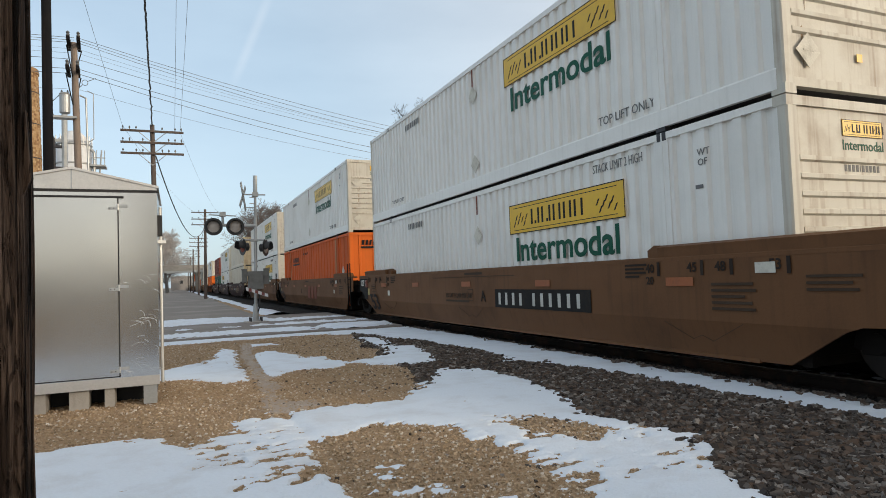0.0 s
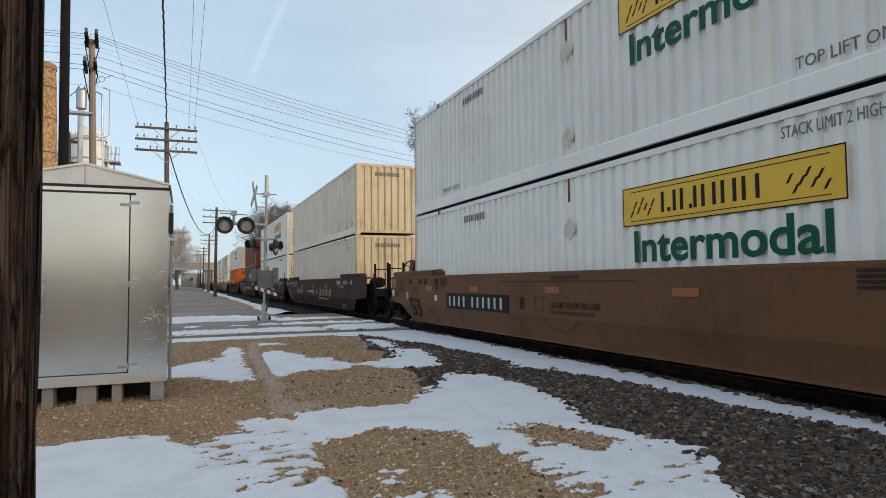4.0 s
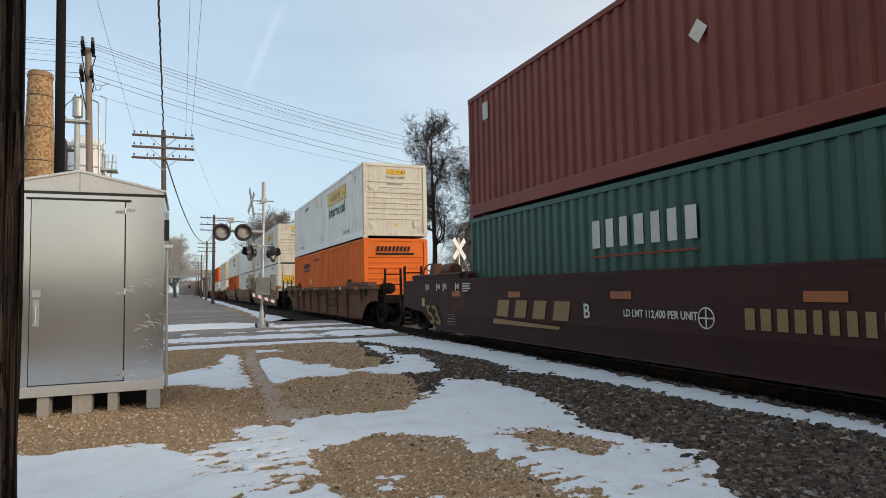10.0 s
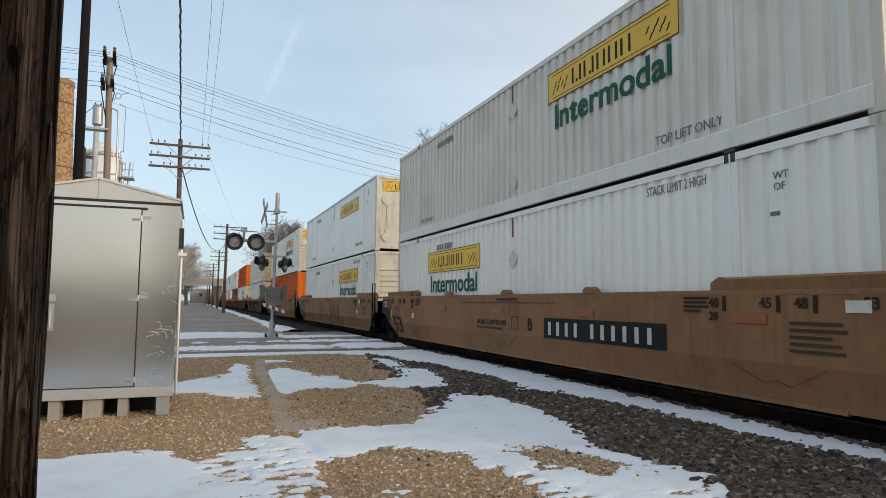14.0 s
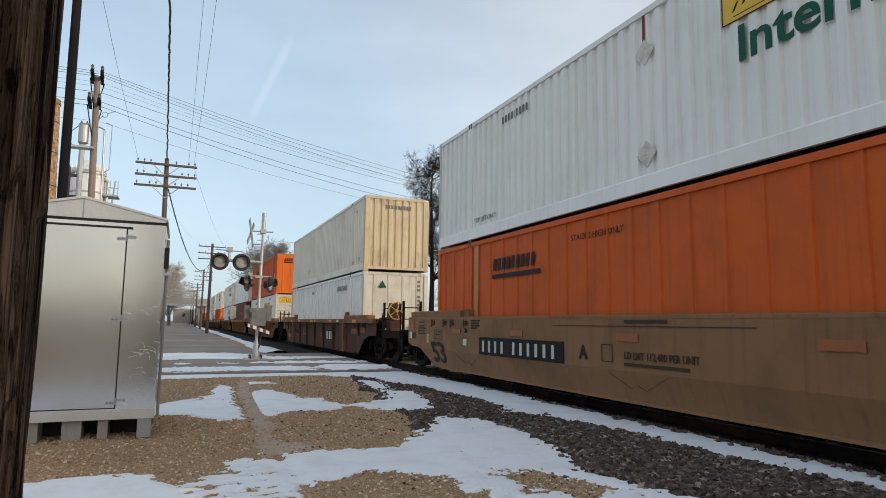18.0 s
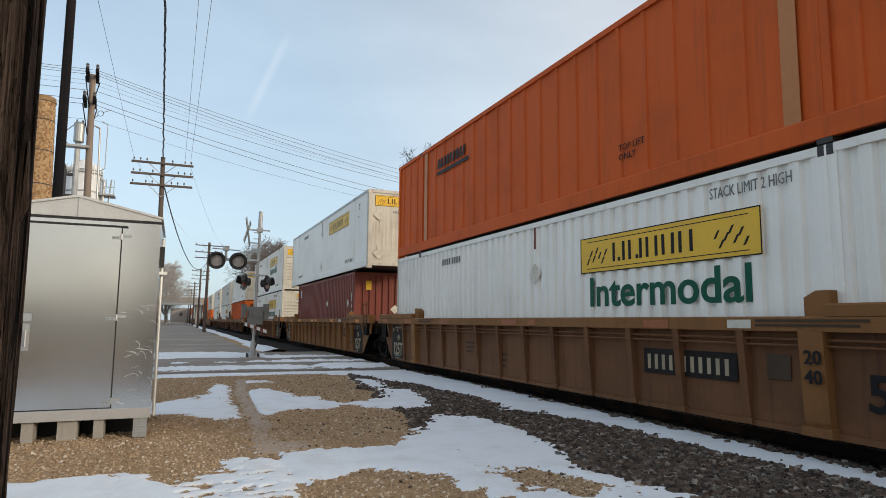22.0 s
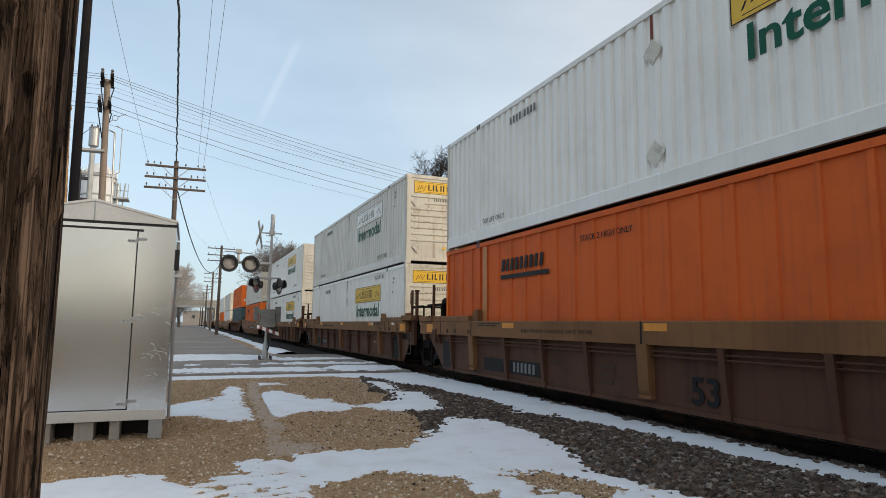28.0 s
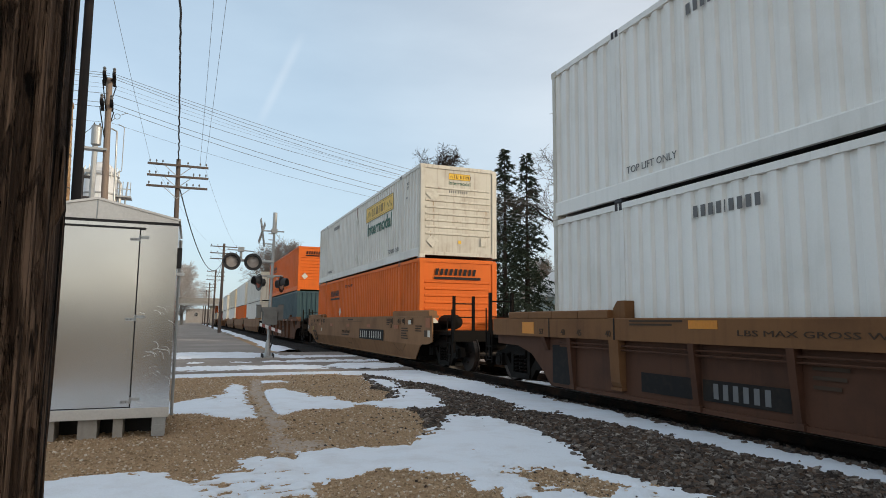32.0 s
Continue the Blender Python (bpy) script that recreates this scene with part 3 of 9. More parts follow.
def letters(s, size, material, bold=0.0, width=0.0):
    """The mesh of writing in the xy plane from the origin on, drawn out to a width if one is given."""
    def make():
        c = bpy.data.curves.new("writing", "FONT")
        c.body, c.size, c.extrude, c.offset, c.resolution_u = s, size, 0.002, bold, 4 if size > 0.3 else 2
        o = bpy.data.objects.new("writing", c)
        scene.collection.objects.link(o)
        bpy.context.view_layer.update()
        me = bpy.data.meshes.new_from_object(o.evaluated_get(bpy.context.evaluated_depsgraph_get()))
        bpy.data.objects.remove(o)
        bpy.data.curves.remove(c)
        if width:
            k = width / max(v.co.x for v in me.vertices)
            for v in me.vertices:
                v.co.x *= k
        me.materials.clear()
        me.materials.append(material)
        return me
    return shared(("txt", s, size, material.name, bold, width), make)


def on_side(x, y, z):
    """Writing on a wall that faces -x: y is where the line begins."""
    return Matrix(((0, 0, -1, x), (-1, 0, 0, y), (0, 1, 0, z), (0, 0, 0, 1)))


def on_end(x, y, z):
    """Writing on a wall that faces -y."""
    return Matrix(((1, 0, 0, x), (0, 0, -1, y), (0, 1, 0, z), (0, 0, 0, 1)))


def bars(widths, h, material, gap=0.35):
    """A row of plain bars that stands for writing: widths in units of the height."""
    def make():
        g, x = Geo(), 0.0
        for w in widths:
            g.box(x, x + w * h, 0, h, 0, 0.003)
            x += (w + gap) * h
        return g.mesh("bars", material)
    return shared(("bars", tuple(widths), h, material.name, gap), make)


def fast_mesh(name, verts, tris, material, smooth=False):
    me = bpy.data.meshes.new(name)
    me.vertices.add(len(verts))
    me.vertices.foreach_set("co", np.asarray(verts, dtype=np.float32).ravel())
    n = tris.shape[1]
    me.loops.add(tris.size)
    me.loops.foreach_set("vertex_index", tris.astype(np.int32).ravel())
    me.polygons.add(len(tris))
    me.polygons.foreach_set("loop_start", np.arange(0, tris.size, n, dtype=np.int32))
    me.polygons.foreach_set("use_smooth", np.full(len(tris), smooth))
    me.materials.append(material)
    me.update(calc_edges=True)
    return me


# ---- ground ----
TRACK_X = 7.606
RNG = np.random.RandomState(5)
LATTICE = RNG.rand(256, 256)


def vnoise(x, y):
    """Smooth value noise on arrays."""
    xi, yi = np.floor(x).astype(int), np.floor(y).astype(int)
    u, w = x - xi, y - yi
    u, w = u * u * (3 - 2 * u), w * w * (3 - 2 * w)
    g = lambda i, j: LATTICE[i % 256, j % 256]
    return (g(xi, yi) * (1 - u) + g(xi + 1, yi) * u) * (1 - w) + (g(xi, yi + 1) * (1 - u) + g(xi + 1, yi + 1) * u) * w


def fbm(x, y, octaves=4):
    out, amp, tot = 0.0, 1.0, 0.0
    for k in range(octaves):
        out = out + amp * vnoise(x * 2 ** k + 17.3 * k, y * 2 ** k + 9.1 * k)
        tot += amp
        amp *= 0.55
    return out / tot


def ground_z(x, y):
    """Height of the bare ground: a gravel yard, level with the rails, a little lower in the ballast."""
    x, y = np.asarray(x, float), np.asarray(y, float)
    near = np.exp(-((x + 1.0) / 1.6) ** 2 - ((y - 8.6) / 2.6) ** 2)
    z = -0.10 + 0.05 * near + 0.035 * (fbm(x * 0.9, y * 0.9, 3) - 0.5)
    z = z - 0.02 * np.clip(x - 4.3, 0, 1) - 0.07 * np.clip((x - 6.42) / 0.30, 0, 1)
    rut = np.exp(-((x - 1.06 - 0.0045 * np.clip(y - 6.0, 0, 20) ** 2) / 0.10) ** 2) * ((y > 3) & (y < 15))
    return z - 0.018 * rut


def sheet(xs, ys, fz):
    X, Y = np.meshgrid(xs, ys)
    v = np.stack([X, Y, fz(X, Y)], -1).reshape(-1, 3)
    nx, ny = len(xs), len(ys)
    i = np.arange(ny - 1)[:, None] * nx + np.arange(nx - 1)[None]
    q = np.stack([i, i + 1, i + nx + 1, i + nx], -1).reshape(-1, 4)
    return v, q


def ballast_edge(x, y):
    """Where the tan gravel gives way to dark ballast: a line that wanders out and back."""
    return np.interp(y, [2, 4.4, 6.5, 8.0, 10.0, 13.0, 17.0], [3.1, 3.7, 3.3, 2.85, 3.3, 3.6, 4.2]) + 0.7 * (fbm(x * 0.9, y * 0.7) - 0.5)


gx = np.concatenate([[-900, -300, -120, -60, -30, -15, -9, -6], np.arange(-4, 6.7, 0.1), [7.6, 8.6, 9.6, 11, 14, 20, 40, 80, 160, 400, 900]])
gy = np.concatenate([[-200, -60, -20, -8, -3], np.arange(-1, 19, 0.1), [21, 25, 30, 40, 60, 100, 200, 400, 900, 1800]])
gv, gq = sheet(gx, gy, ground_z)
ground_mesh = fast_mesh("ground", gv, gq, M["gravel"], True)
ground_mesh.materials.append(M["grass"])
ground_mesh.materials.append(M["ballastbed"])
ground_mesh.materials.append(M["shadebed"])
cx, cy = gv[gq, 0].mean(1), gv[gq, 1].mean(1)
edge = ballast_edge(cx, cy)
# 3: strip under the train, its shade painted in
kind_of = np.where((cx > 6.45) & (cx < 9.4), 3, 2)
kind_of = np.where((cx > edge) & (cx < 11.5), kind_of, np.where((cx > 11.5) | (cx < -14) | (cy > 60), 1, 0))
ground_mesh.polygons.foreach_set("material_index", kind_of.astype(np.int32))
ground = part("ground", ground_mesh)
tagged(ground, "tan gravel yard beside dark railway ballast", "ground", kind="structure")


def inside(poly, x, y):
    """Metres inside an outline (positive) or outside it (negative)."""
    dist, odd = np.full(np.shape(x), 1e9), np.zeros(np.shape(x), bool)
    for (ax, ay), (bx, by) in zip(poly, poly[1:] + poly[:1]):
        ex, ey = bx - ax, by - ay
        t = np.clip(((x - ax) * ex + (y - ay) * ey) / (ex * ex + ey * ey + 1e-9), 0, 1)
        dist = np.minimum(dist, np.hypot(x - ax - t * ex, y - ay - t * ey))
        odd ^= ((ay > y) != (by > y)) & (x < ex * (y - ay) / (ey if abs(ey) > 1e-9 else 1e-9) + ax)
    return np.where(odd, dist, -dist)


# the large drift before the cabinet that swings round to the ballast, and the bare places in it
DRIFT = [(-4.6, 7.0), (-1.1, 6.4), (-0.6, 6.45), (-0.2, 6.33), (0.05, 6.0), (0.39, 6.2), (0.43, 6.7), (0.87, 6.8), (0.95, 7.2), (1.35, 6.97), (2.36, 6.95), (2.89, 7.85), (3.62, 8.85),
         (4.22, 8.4), (4.27, 7.3), (4.08, 6.2), (3.72, 5.1), (3.86, 4.55), (3.98, 4.15), (3.75, 3.7), (3.42, 3.2), (3.1, 2.5), (2.4, 1.2), (-4.6, 1.2)]
BARE = [(2.2, 3.34), (2.31, 3.67), (2.42, 4.0), (2.36, 4.43), (2.28, 4.87), (2.26, 5.42), (1.89, 5.78), (1.62, 5.84), (1.3, 5.62), (1.12, 5.34), (1.08, 4.5), (1.09, 4.12), (1.5, 3.7)]
STRIP = [(3.9, 17.6), (6.2, 17.6), (6.3, 14.8), (6.32, 11.5), (6.28, 9.0), (6.24, 6.3), (6.22, 4.0), (6.2, 1.5), (5.7, 1.5), (5.70, 3.8), (5.62, 4.6), (5.56, 5.6), (5.52, 7.4), (5.30, 8.6), (4.80, 9.0), (5.2, 9.8), (5.2, 10.6), (5.1, 11.8), (5.0, 13.4), (4.6, 14.1), (4.4, 16.0), (3.7, 16.4)]
LATE = [(2.75, 10.6), (3.45, 11.15), (3.75, 12.0), (3.8, 13.4), (3.95, 15.4), (4.5, 14.4), (4.15, 12.6), (4.55, 12.3), (4.05, 10.2), (3.85, 9.65), (3.5, 9.6), (2.9, 10.1)]


def wheel_track(y):
    """Where a car has driven over the yard: the middle of its rut."""
    return 1.06 + 0.0045 * np.clip(y - 6.0, 0, 20) ** 2 - 0.05 * np.exp(-((y - 7.4) / 1.2) ** 2)


def snow_depth(x, y):
    """How far the snow reaches past its edge; below zero the ground is bare."""
    ragged = 0.30 * (fbm(x * 1.6 + 3, y * 1.1) - 0.5) + 0.62 * (fbm(x * 3.6 - y * 0.5, y * 4.0 + 7) - 0.5) + 0.60 * (fbm(x * 8 - y * 2, y * 11, 3) - 0.5) + 0.42 * (fbm(x * 24, y * 26, 2) - 0.5)
    flecks = -2.2 * np.clip(fbm(x * 5 - y * 1.5, y * 9 + 3, 3) - 0.66, 0, 1) - 1.9 * np.clip(fbm(x * 17 + 5, y * 22, 2) - 0.68, 0, 1)
    d = np.maximum(inside(DRIFT, x, y), inside(STRIP, x, y))
    d = np.minimum(d, -inside(BARE, x, y))
    d = np.minimum(d, -inside([(2.86, 5.35), (3.21, 5.32), (3.38, 5.0), (3.36, 4.66), (3.13, 4.45), (2.9, 4.85)], x, y))
    for patch in (LATE, [(1.18, 4.25), (1.34, 4.56), (1.5, 4.5), (1.46, 4.15)], [(1.1, 4.16), (1.35, 3.98), (1.62, 3.98), (1.6, 3.80), (1.2, 3.86)],
                  [(-0.35, 10.15), (-0.3, 11.5), (0.25, 12.1), (0.62, 12.9), (0.92, 14.6), (1.06, 14.0), (0.94, 11.7), (0.93, 9.5), (0.62, 9.4), (0.1, 10.2)],
                  [(1.24, 12.9), (1.66, 13.5), (1.92, 12.9), (2.15, 11.9), (2.5, 11.9), (2.62, 10.6), (2.36, 10.0), (1.7, 10.2), (1.3, 9.7), (1.14, 9.4), (1.1, 10.0)],
                  [(1.3, 15.2), (2.0, 15.3), (2.1, 14.8), (1.5, 14.6)], [(-0.4, 16.5), (3.8, 16.75), (4.2, 17.6), (-0.4, 17.6)], [(-8, 6), (-4.2, 6), (-4.2, 13), (-8, 13)], [(4.9, 3.1), (5.2, 3.3), (5.3, 2.9), (5.0, 2.8)]):
        d = np.maximum(d, inside(patch, x, y))
    d = np.clip(d, -2, 0.30) + 0.06 * ((y > 8.5) | (x > 4.9)) + 0.30 * ragged + 0.42 * flecks
    spots = np.clip(fbm(x * 7 - y * 3, y * 12 + 3, 3) - 0.44, 0, 1) * 4.5
    for ox, oy, rx, ry, k in ((0.45, 5.45, 0.40, 0.45, 1.5), (0.86, 5.05, 0.26, 0.30, 1.5), (0.95, 4.5, 0.26, 0.16, 0.9), (0.6, 4.6, 0.4, 0.4, 0.5), (0.55, 6.1, 0.45, 0.3, 0.6), (-0.47, 4.88, 0.22, 0.05, 0.9), (-0.75, 4.72, 0.2, 0.05, 0.8),
                             (0.3, 12.0, 0.6, 1.3, 0.55), (2.55, 4.7, 0.30, 0.28, 0.5), (2.62, 4.2, 0.4, 0.4, 0.35), (2.5, 3.6, 0.3, 0.35, 0.8), (3.3, 3.6, 0.4, 0.4, 0.4), (3.2, 12.2, 0.6, 1.2, 0.4), (3.5, 15.0, 0.5, 0.9, 0.5), (2.9, 5.4, 0.3, 0.2, 0.5), (2.2, 11.9, 0.4, 0.8, 0.4), (3.6, 4.3, 0.35, 0.5, 0.4)):
        d = d - k * 0.5 * spots * np.exp(-((x - ox) / rx) ** 2 - ((y - oy) / ry) ** 2)
    off = x - wheel_track(y)
    rut = np.exp(-(off / 0.085) ** 2) * (y < 15.5)
    return d - rut * np.where(y > 8.8, 0.75, 0.16) - 0.10 * np.exp(-((off - 0.16) / 0.03) ** 2) * (y < 8.8)


def snow_z(x, y):
    d = snow_depth(x, y)
    thick = np.where(d > 0, 0.024 * (1 - np.exp(-d / 0.07)), d * 0.22)
    return ground_z(x, y) + thick - 0.003 + 0.010 * (fbm(x * 4, y * 4, 3) - 0.5) * (d > 0.05)


def snow_field(name, xs, ys, fz, label):
    v, q = sheet(xs, ys, fz)
    base = ground_z(v[:, 0], v[:, 1])
    keep = (v[q, 2] - base[q] > -0.03).any(1)
    q = q[keep]
    used = np.unique(q)
    back_to = np.zeros(len(v), int)
    back_to[used] = np.arange(len(used))
    ob = part(name, fast_mesh(name, v[used], back_to[q], M["snow"], True))
    return tagged(ob, label, "snow", kind="stuff")


snow_field("snow", np.arange(-4.0, 6.6, 0.026), np.concatenate([np.arange(1.9, 9, 0.026), np.arange(9, 17.6, 0.045)]), snow_z, "thin trodden old snow over the gravel yard")



def mud_z(x, y):
    """Wet silt in the rut and where the thaw has spread it."""
    off = x - wheel_track(y)
    d = np.maximum(0.09 - np.abs(off), 0.10 - np.hypot((x - 1.15) / 3.0, (y - 7.25) / 1.6))
    d = np.where((y > 6.9) & (y < 15.6), d, -0.2)
    d = d + 0.26 * (fbm(x * 4, y * 3) - 0.5) + 0.26 * (fbm(x * 13, y * 9, 3) - 0.5) + 0.2 * (fbm(x * 30, y * 30, 2) - 0.5)
    return ground_z(x, y) + np.where(d > 0, 0.009, 0.009 + d * 0.4)


mud = snow_field("mud", np.arange(0.2, 2.6, 0.03), np.arange(6.8, 16.5, 0.05), mud_z, "wet grey mud in a wheel rut across the gravel")
mud.data.materials[0] = M["mud"]
mud["category"] = "mud"

# roads: the street over the crossing and the lane beside the line
road = part("road", Geo().box(-60, 6.0, 17.4, 27.4, -0.30, -0.035).mesh("road", M["asphalt"]))
tagged(road, "worn grey asphalt street over the level crossing", "road", kind="structure")
road = part("road", Geo().prism([(-3.6, 27.4), (3.1, 27.4), (3.3, 120), (3.2, 330), (-3.4, 330), (-3.5, 120)], "z", -0.30, -0.03).mesh("lane", M["lane"]))
tagged(road, "long straight asphalt lane beside the railway", "road", kind="structure")
road = part("road", Geo().box(9.2, 70, 17.4, 27.4, -0.30, -0.035).mesh("road", M["asphalt"]))
tagged(road, "asphalt street beyond the railway tracks", "road", kind="structure")
panel = part("crossing_panel", Geo().box(7.0, 8.2, 17.6, 27.2, -0.25, -0.02).mesh("panel", M["asphalt"]))
tagged(panel, "dark asphalt infill between the rails at the crossing", "crossing panel", kind="structure")


def road_snow_z(x, y):
    d = -1.0 + 0 * x
    for ox, oy, rx, ry in ((1.6, 18.4, 3.0, 0.55), (0.2, 25.2, 3.0, 1.7), (3.2, 23.7, 2.2, 0.55), (3.6, 21.0, 2.4, 0.3), (-2.5, 23.6, 2.5, 0.6), (5.0, 18.5, 1.2, 0.9), (-6, 23, 4, 0.7)):
        d = np.maximum(d, (1 - np.sqrt(((x - ox) / rx) ** 2 + ((y - oy) / ry) ** 2)) * ry)
    d = d + 0.75 * (fbm(x * 1.1, y * 2.2) - 0.5) + 0.6 * (fbm(x * 4, y * 7) - 0.5) + 0.3 * (fbm(x * 13, y * 15) - 0.5)
    return -0.035 + np.where(d > 0, 0.085 * (1 - np.exp(-d / 0.30)), d * 0.3) - 0.002 + 0.05 * (fbm(x * 2.2, y * 2.2, 3) - 0.5) * (d > 0.15)


def verge_snow_z(x, y):
    d = np.minimum(x - 3.6, 4.7 - x) - 0.12 + 0.9 * (fbm(x * 0.9, y * 0.35) - 0.5) + 0.3 * (fbm(x * 3, y * 2) - 0.5)
    return ground_z(x, y) + np.where(d > 0, 0.16 * (1 - np.exp(-d / 0.5)), d * 0.3)


def sheet_snow(xs, ys, fz, floor, label):
    v, q = sheet(xs, ys, fz)
    q = q[(v[q, 2] > floor).any(1)]
    used = np.unique(q)
    back_to = np.zeros(len(v), int)
    back_to[used] = np.arange(len(used))
    return tagged(part("snow", fast_mesh("snow", v[used], back_to[q], M["snow"], True)), label, "snow", kind="stuff")


sheet_snow(np.arange(-10, 6.0, 0.06), np.arange(17.42, 27.3, 0.06), road_snow_z, -0.06, "patches of packed snow on the street")
sheet_snow(np.arange(2.7, 5.4, 0.12), np.arange(29, 230, 0.4), verge_snow_z, -0.14, "low bank of ploughed snow between lane and track")
sheet_snow(np.arange(7.0, 8.25, 0.07), np.arange(0, 17.3, 0.07), lambda x, y: -0.20 + 0.10 * (fbm(x * 1.5, y * 1.5) - 0.38), -0.21, "snow lying between the rails")
sheet_snow(np.arange(9.2, 14, 0.12), np.arange(-4, 17.3, 0.12), lambda x, y: -0.19 + 0.16 * (fbm(x * 0.9, y * 0.6) - 0.46), -0.2, "snow beyond the far rail")
sheet_snow(np.arange(-9, 0.5, 0.12), np.arange(27.6, 60, 0.2), lambda x, y: -0.10 + 0.20 * (fbm(x * 0.5 + 5, y * 0.3) - 0.5) - 0.25 * (x > -3.0) * (x + 3.0) / 3, -0.1, "snow beside the lane")


def rail(x):
    prof = [(-0.07, -0.18), (0.07, -0.18), (0.07, -0.165), (0.012, -0.14), (0.012, -0.05), (0.036, -0.04), (0.036, -0.004), (-0.036, -0.004), (-0.036, -0.04), (-0.012, -0.05), (-0.012, -0.14), (-0.07, -0.165)]
    ob = part("rail", Geo().prism([(x + a, b) for a, b in prof], "y", -60, 420).mesh("rail", M["rail"]))
    part("rail_head", Geo().box(x - 0.03, x + 0.03, -60, 420, -0.004, 0.0).mesh("rail_head", M["railtop"]), ob, "polished running surface")
    return tagged(ob, "steel rail with a polished head on sleepers", "rail", "rails", "structure")


for rx in (TRACK_X - 0.7535, TRACK_X + 0.7535):
    rail(rx)
tie_mesh = Geo().box(-1.3, 1.3, -0.115, 0.115, -0.17, 0.0).mesh("sleeper", M["tie"])
first_tie = None
for i in range(120):
    y = -6 + 0.5 * i
    if 17.3 < y < 27.4:
        continue
    tie = part("sleeper", tie_mesh, None, "", pose(TRACK_X + random.uniform(-0.04, 0.04), y, -0.182, 0, 0, random.uniform(-1, 1)))
    tagged(tie, "dark creosoted wooden railway sleeper", "sleeper", "sleepers", "structure")


def scatter(name, n, xr, yr, size, material, bare, label, seed, pull=1.0):
    """Loose stones: lumps of twelve faces, one mesh."""
    rs = np.random.RandomState(seed)
    x = rs.uniform(*xr, n)
    y = yr[0] + (yr[1] - yr[0]) * rs.rand(n) ** pull
    ok = bare(x, y)
    x, y = x[ok], y[ok]
    n = len(x)
    cube = np.array([(-1, -1, -1), (1, -1, -1), (1, 1, -1), (-1, 1, -1), (-1, -1, 1), (1, -1, 1), (1, 1, 1), (-1, 1, 1)], float) * 0.5
    faces = np.array([(4, 5, 6, 7), (0, 1, 5, 4), (1, 2, 6, 5), (2, 3, 7, 6), (3, 0, 4, 7)])
    s = size[0] + (size[1] - size[0]) * rs.rand(n, 1, 1) ** 1.6
    v = (cube[None] + rs.uniform(-0.28, 0.28, (n, 8, 3))) * s * np.stack([rs.uniform(0.8, 1.3, n), rs.uniform(0.8, 1.3, n), rs.uniform(0.55, 0.9, n)], -1)[:, None]
    a, b = rs.uniform(0, 6.28, n), rs.uniform(-1.1, 1.1, n)
    ca, sa, cb, sb = np.cos(a)[:, None], np.sin(a)[:, None], np.cos(b)[:, None], np.sin(b)[:, None]
    vx, vy, vz = v[..., 0], v[..., 1], v[..., 2]
    vx, vz = vx * cb + vz * sb, -vx * sb + vz * cb
    vx, vy = vx * ca - vy * sa, vx * sa + vy * ca
    z = ground_z(x, y) + s[:, 0, 0] * 0.16
    v = np.stack([vx + x[:, None], vy + y[:, None], vz + z[:, None]], -1).reshape(-1, 3)
    q = (faces[None] + 8 * np.arange(n)[:, None, None]).reshape(-1, 4)
    return tagged(part(name, fast_mesh(name, v, q, material)), label, name, kind="stuff")


def ballast_here(x, y):
    return (x > ballast_edge(x, y)) & (snow_depth(x, y) < 0.03) & (x < 6.42 + 0.2 * (fbm(x * 2, y * 2) - 0.5))


def pebble_here(x, y):
    return (x < ballast_edge(x, y) + 0.1) & (snow_depth(x, y) < 0.01)


def mixed_here(x, y):
    """Dark stones that have strayed into the gravel, fewer the farther from the ballast."""
    return (fbm(x * 31, y * 31, 2) < 0.60 - 0.13 * (ballast_edge(x, y) - x)) & (x < ballast_edge(x, y)) & (snow_depth(x, y) < 0.02)


scatter("ballast", 9000, (5.6, 6.80), (1.9, 17.3), (0.03, 0.07), M["shadestone"], lambda x, y: (x > 6.42 + 0.2 * (fbm(x * 2, y * 2) - 0.5)) & (snow_depth(x, y) < 0.03), "ballast beside the rail, coloured near-black for the train's shade", 9, 1.2)
scatter("ballast", 105000, (2.6, 6.35), (1.9, 17.3), (0.020, 0.052), M["stone"], ballast_here, "dark grey crushed stone ballast", 1, 1.7)
scatter("ballast", 5000, (8.5, 13.0), (0.0, 17.3), (0.04, 0.08), M["stone"], lambda x, y: x > 8.5, "dark ballast beyond the far rail", 2)
scatter("gravel", 120000, (-2.4, 4.2), (2.6, 17.0), (0.006, 0.021), M["pebble"], pebble_here, "tan pea gravel", 3, 1.9)
scatter("gravel", 3500, (0.6, 4.3), (2.6, 17.0), (0.010, 0.028), M["stone"], mixed_here, "dark stones strayed into the gravel", 4, 1.3)

# ---- the train ----
def advance(t):
    """How far the train has rolled towards the camera."""
    return 10.3756 * t + 0.01302 * t * t


TRAIN = []
WHEELS = []
HALF = 8.075


def side_profile(kind, y0, y1):
    """Outline along the wall (y, depth): corrugated, sparse ribs or flat."""
    if kind == "flat":
        return [(y0, 0.0), (y1, 0.0)]
    pitch = {"corr": 0.278, "rib": 0.61, "wide": 0.61}[kind]
    n = max(1, round((y1 - y0) / pitch))
    p = (y1 - y0) / n
    out = []
    for i in range(n):
        y = y0 + i * p
        if kind == "corr":
            out += [(y, 0.0), (y + 0.24 * p, 0.0), (y + 0.36 * p, 0.045), (y + 0.66 * p, 0.045), (y + 0.78 * p, 0.0)]
        else:
            w = 0.055 if kind == "rib" else 0.075
            k = 0.026 if kind == "rib" else 0.045
            out += [(y, k), (y + p / 2 - w, k), (y + p / 2 - w * 0.7, 0.0), (y + p / 2 + w * 0.7, 0.0), (y + p / 2 + w, k)]
    return out + [(y1, out[0][1])]


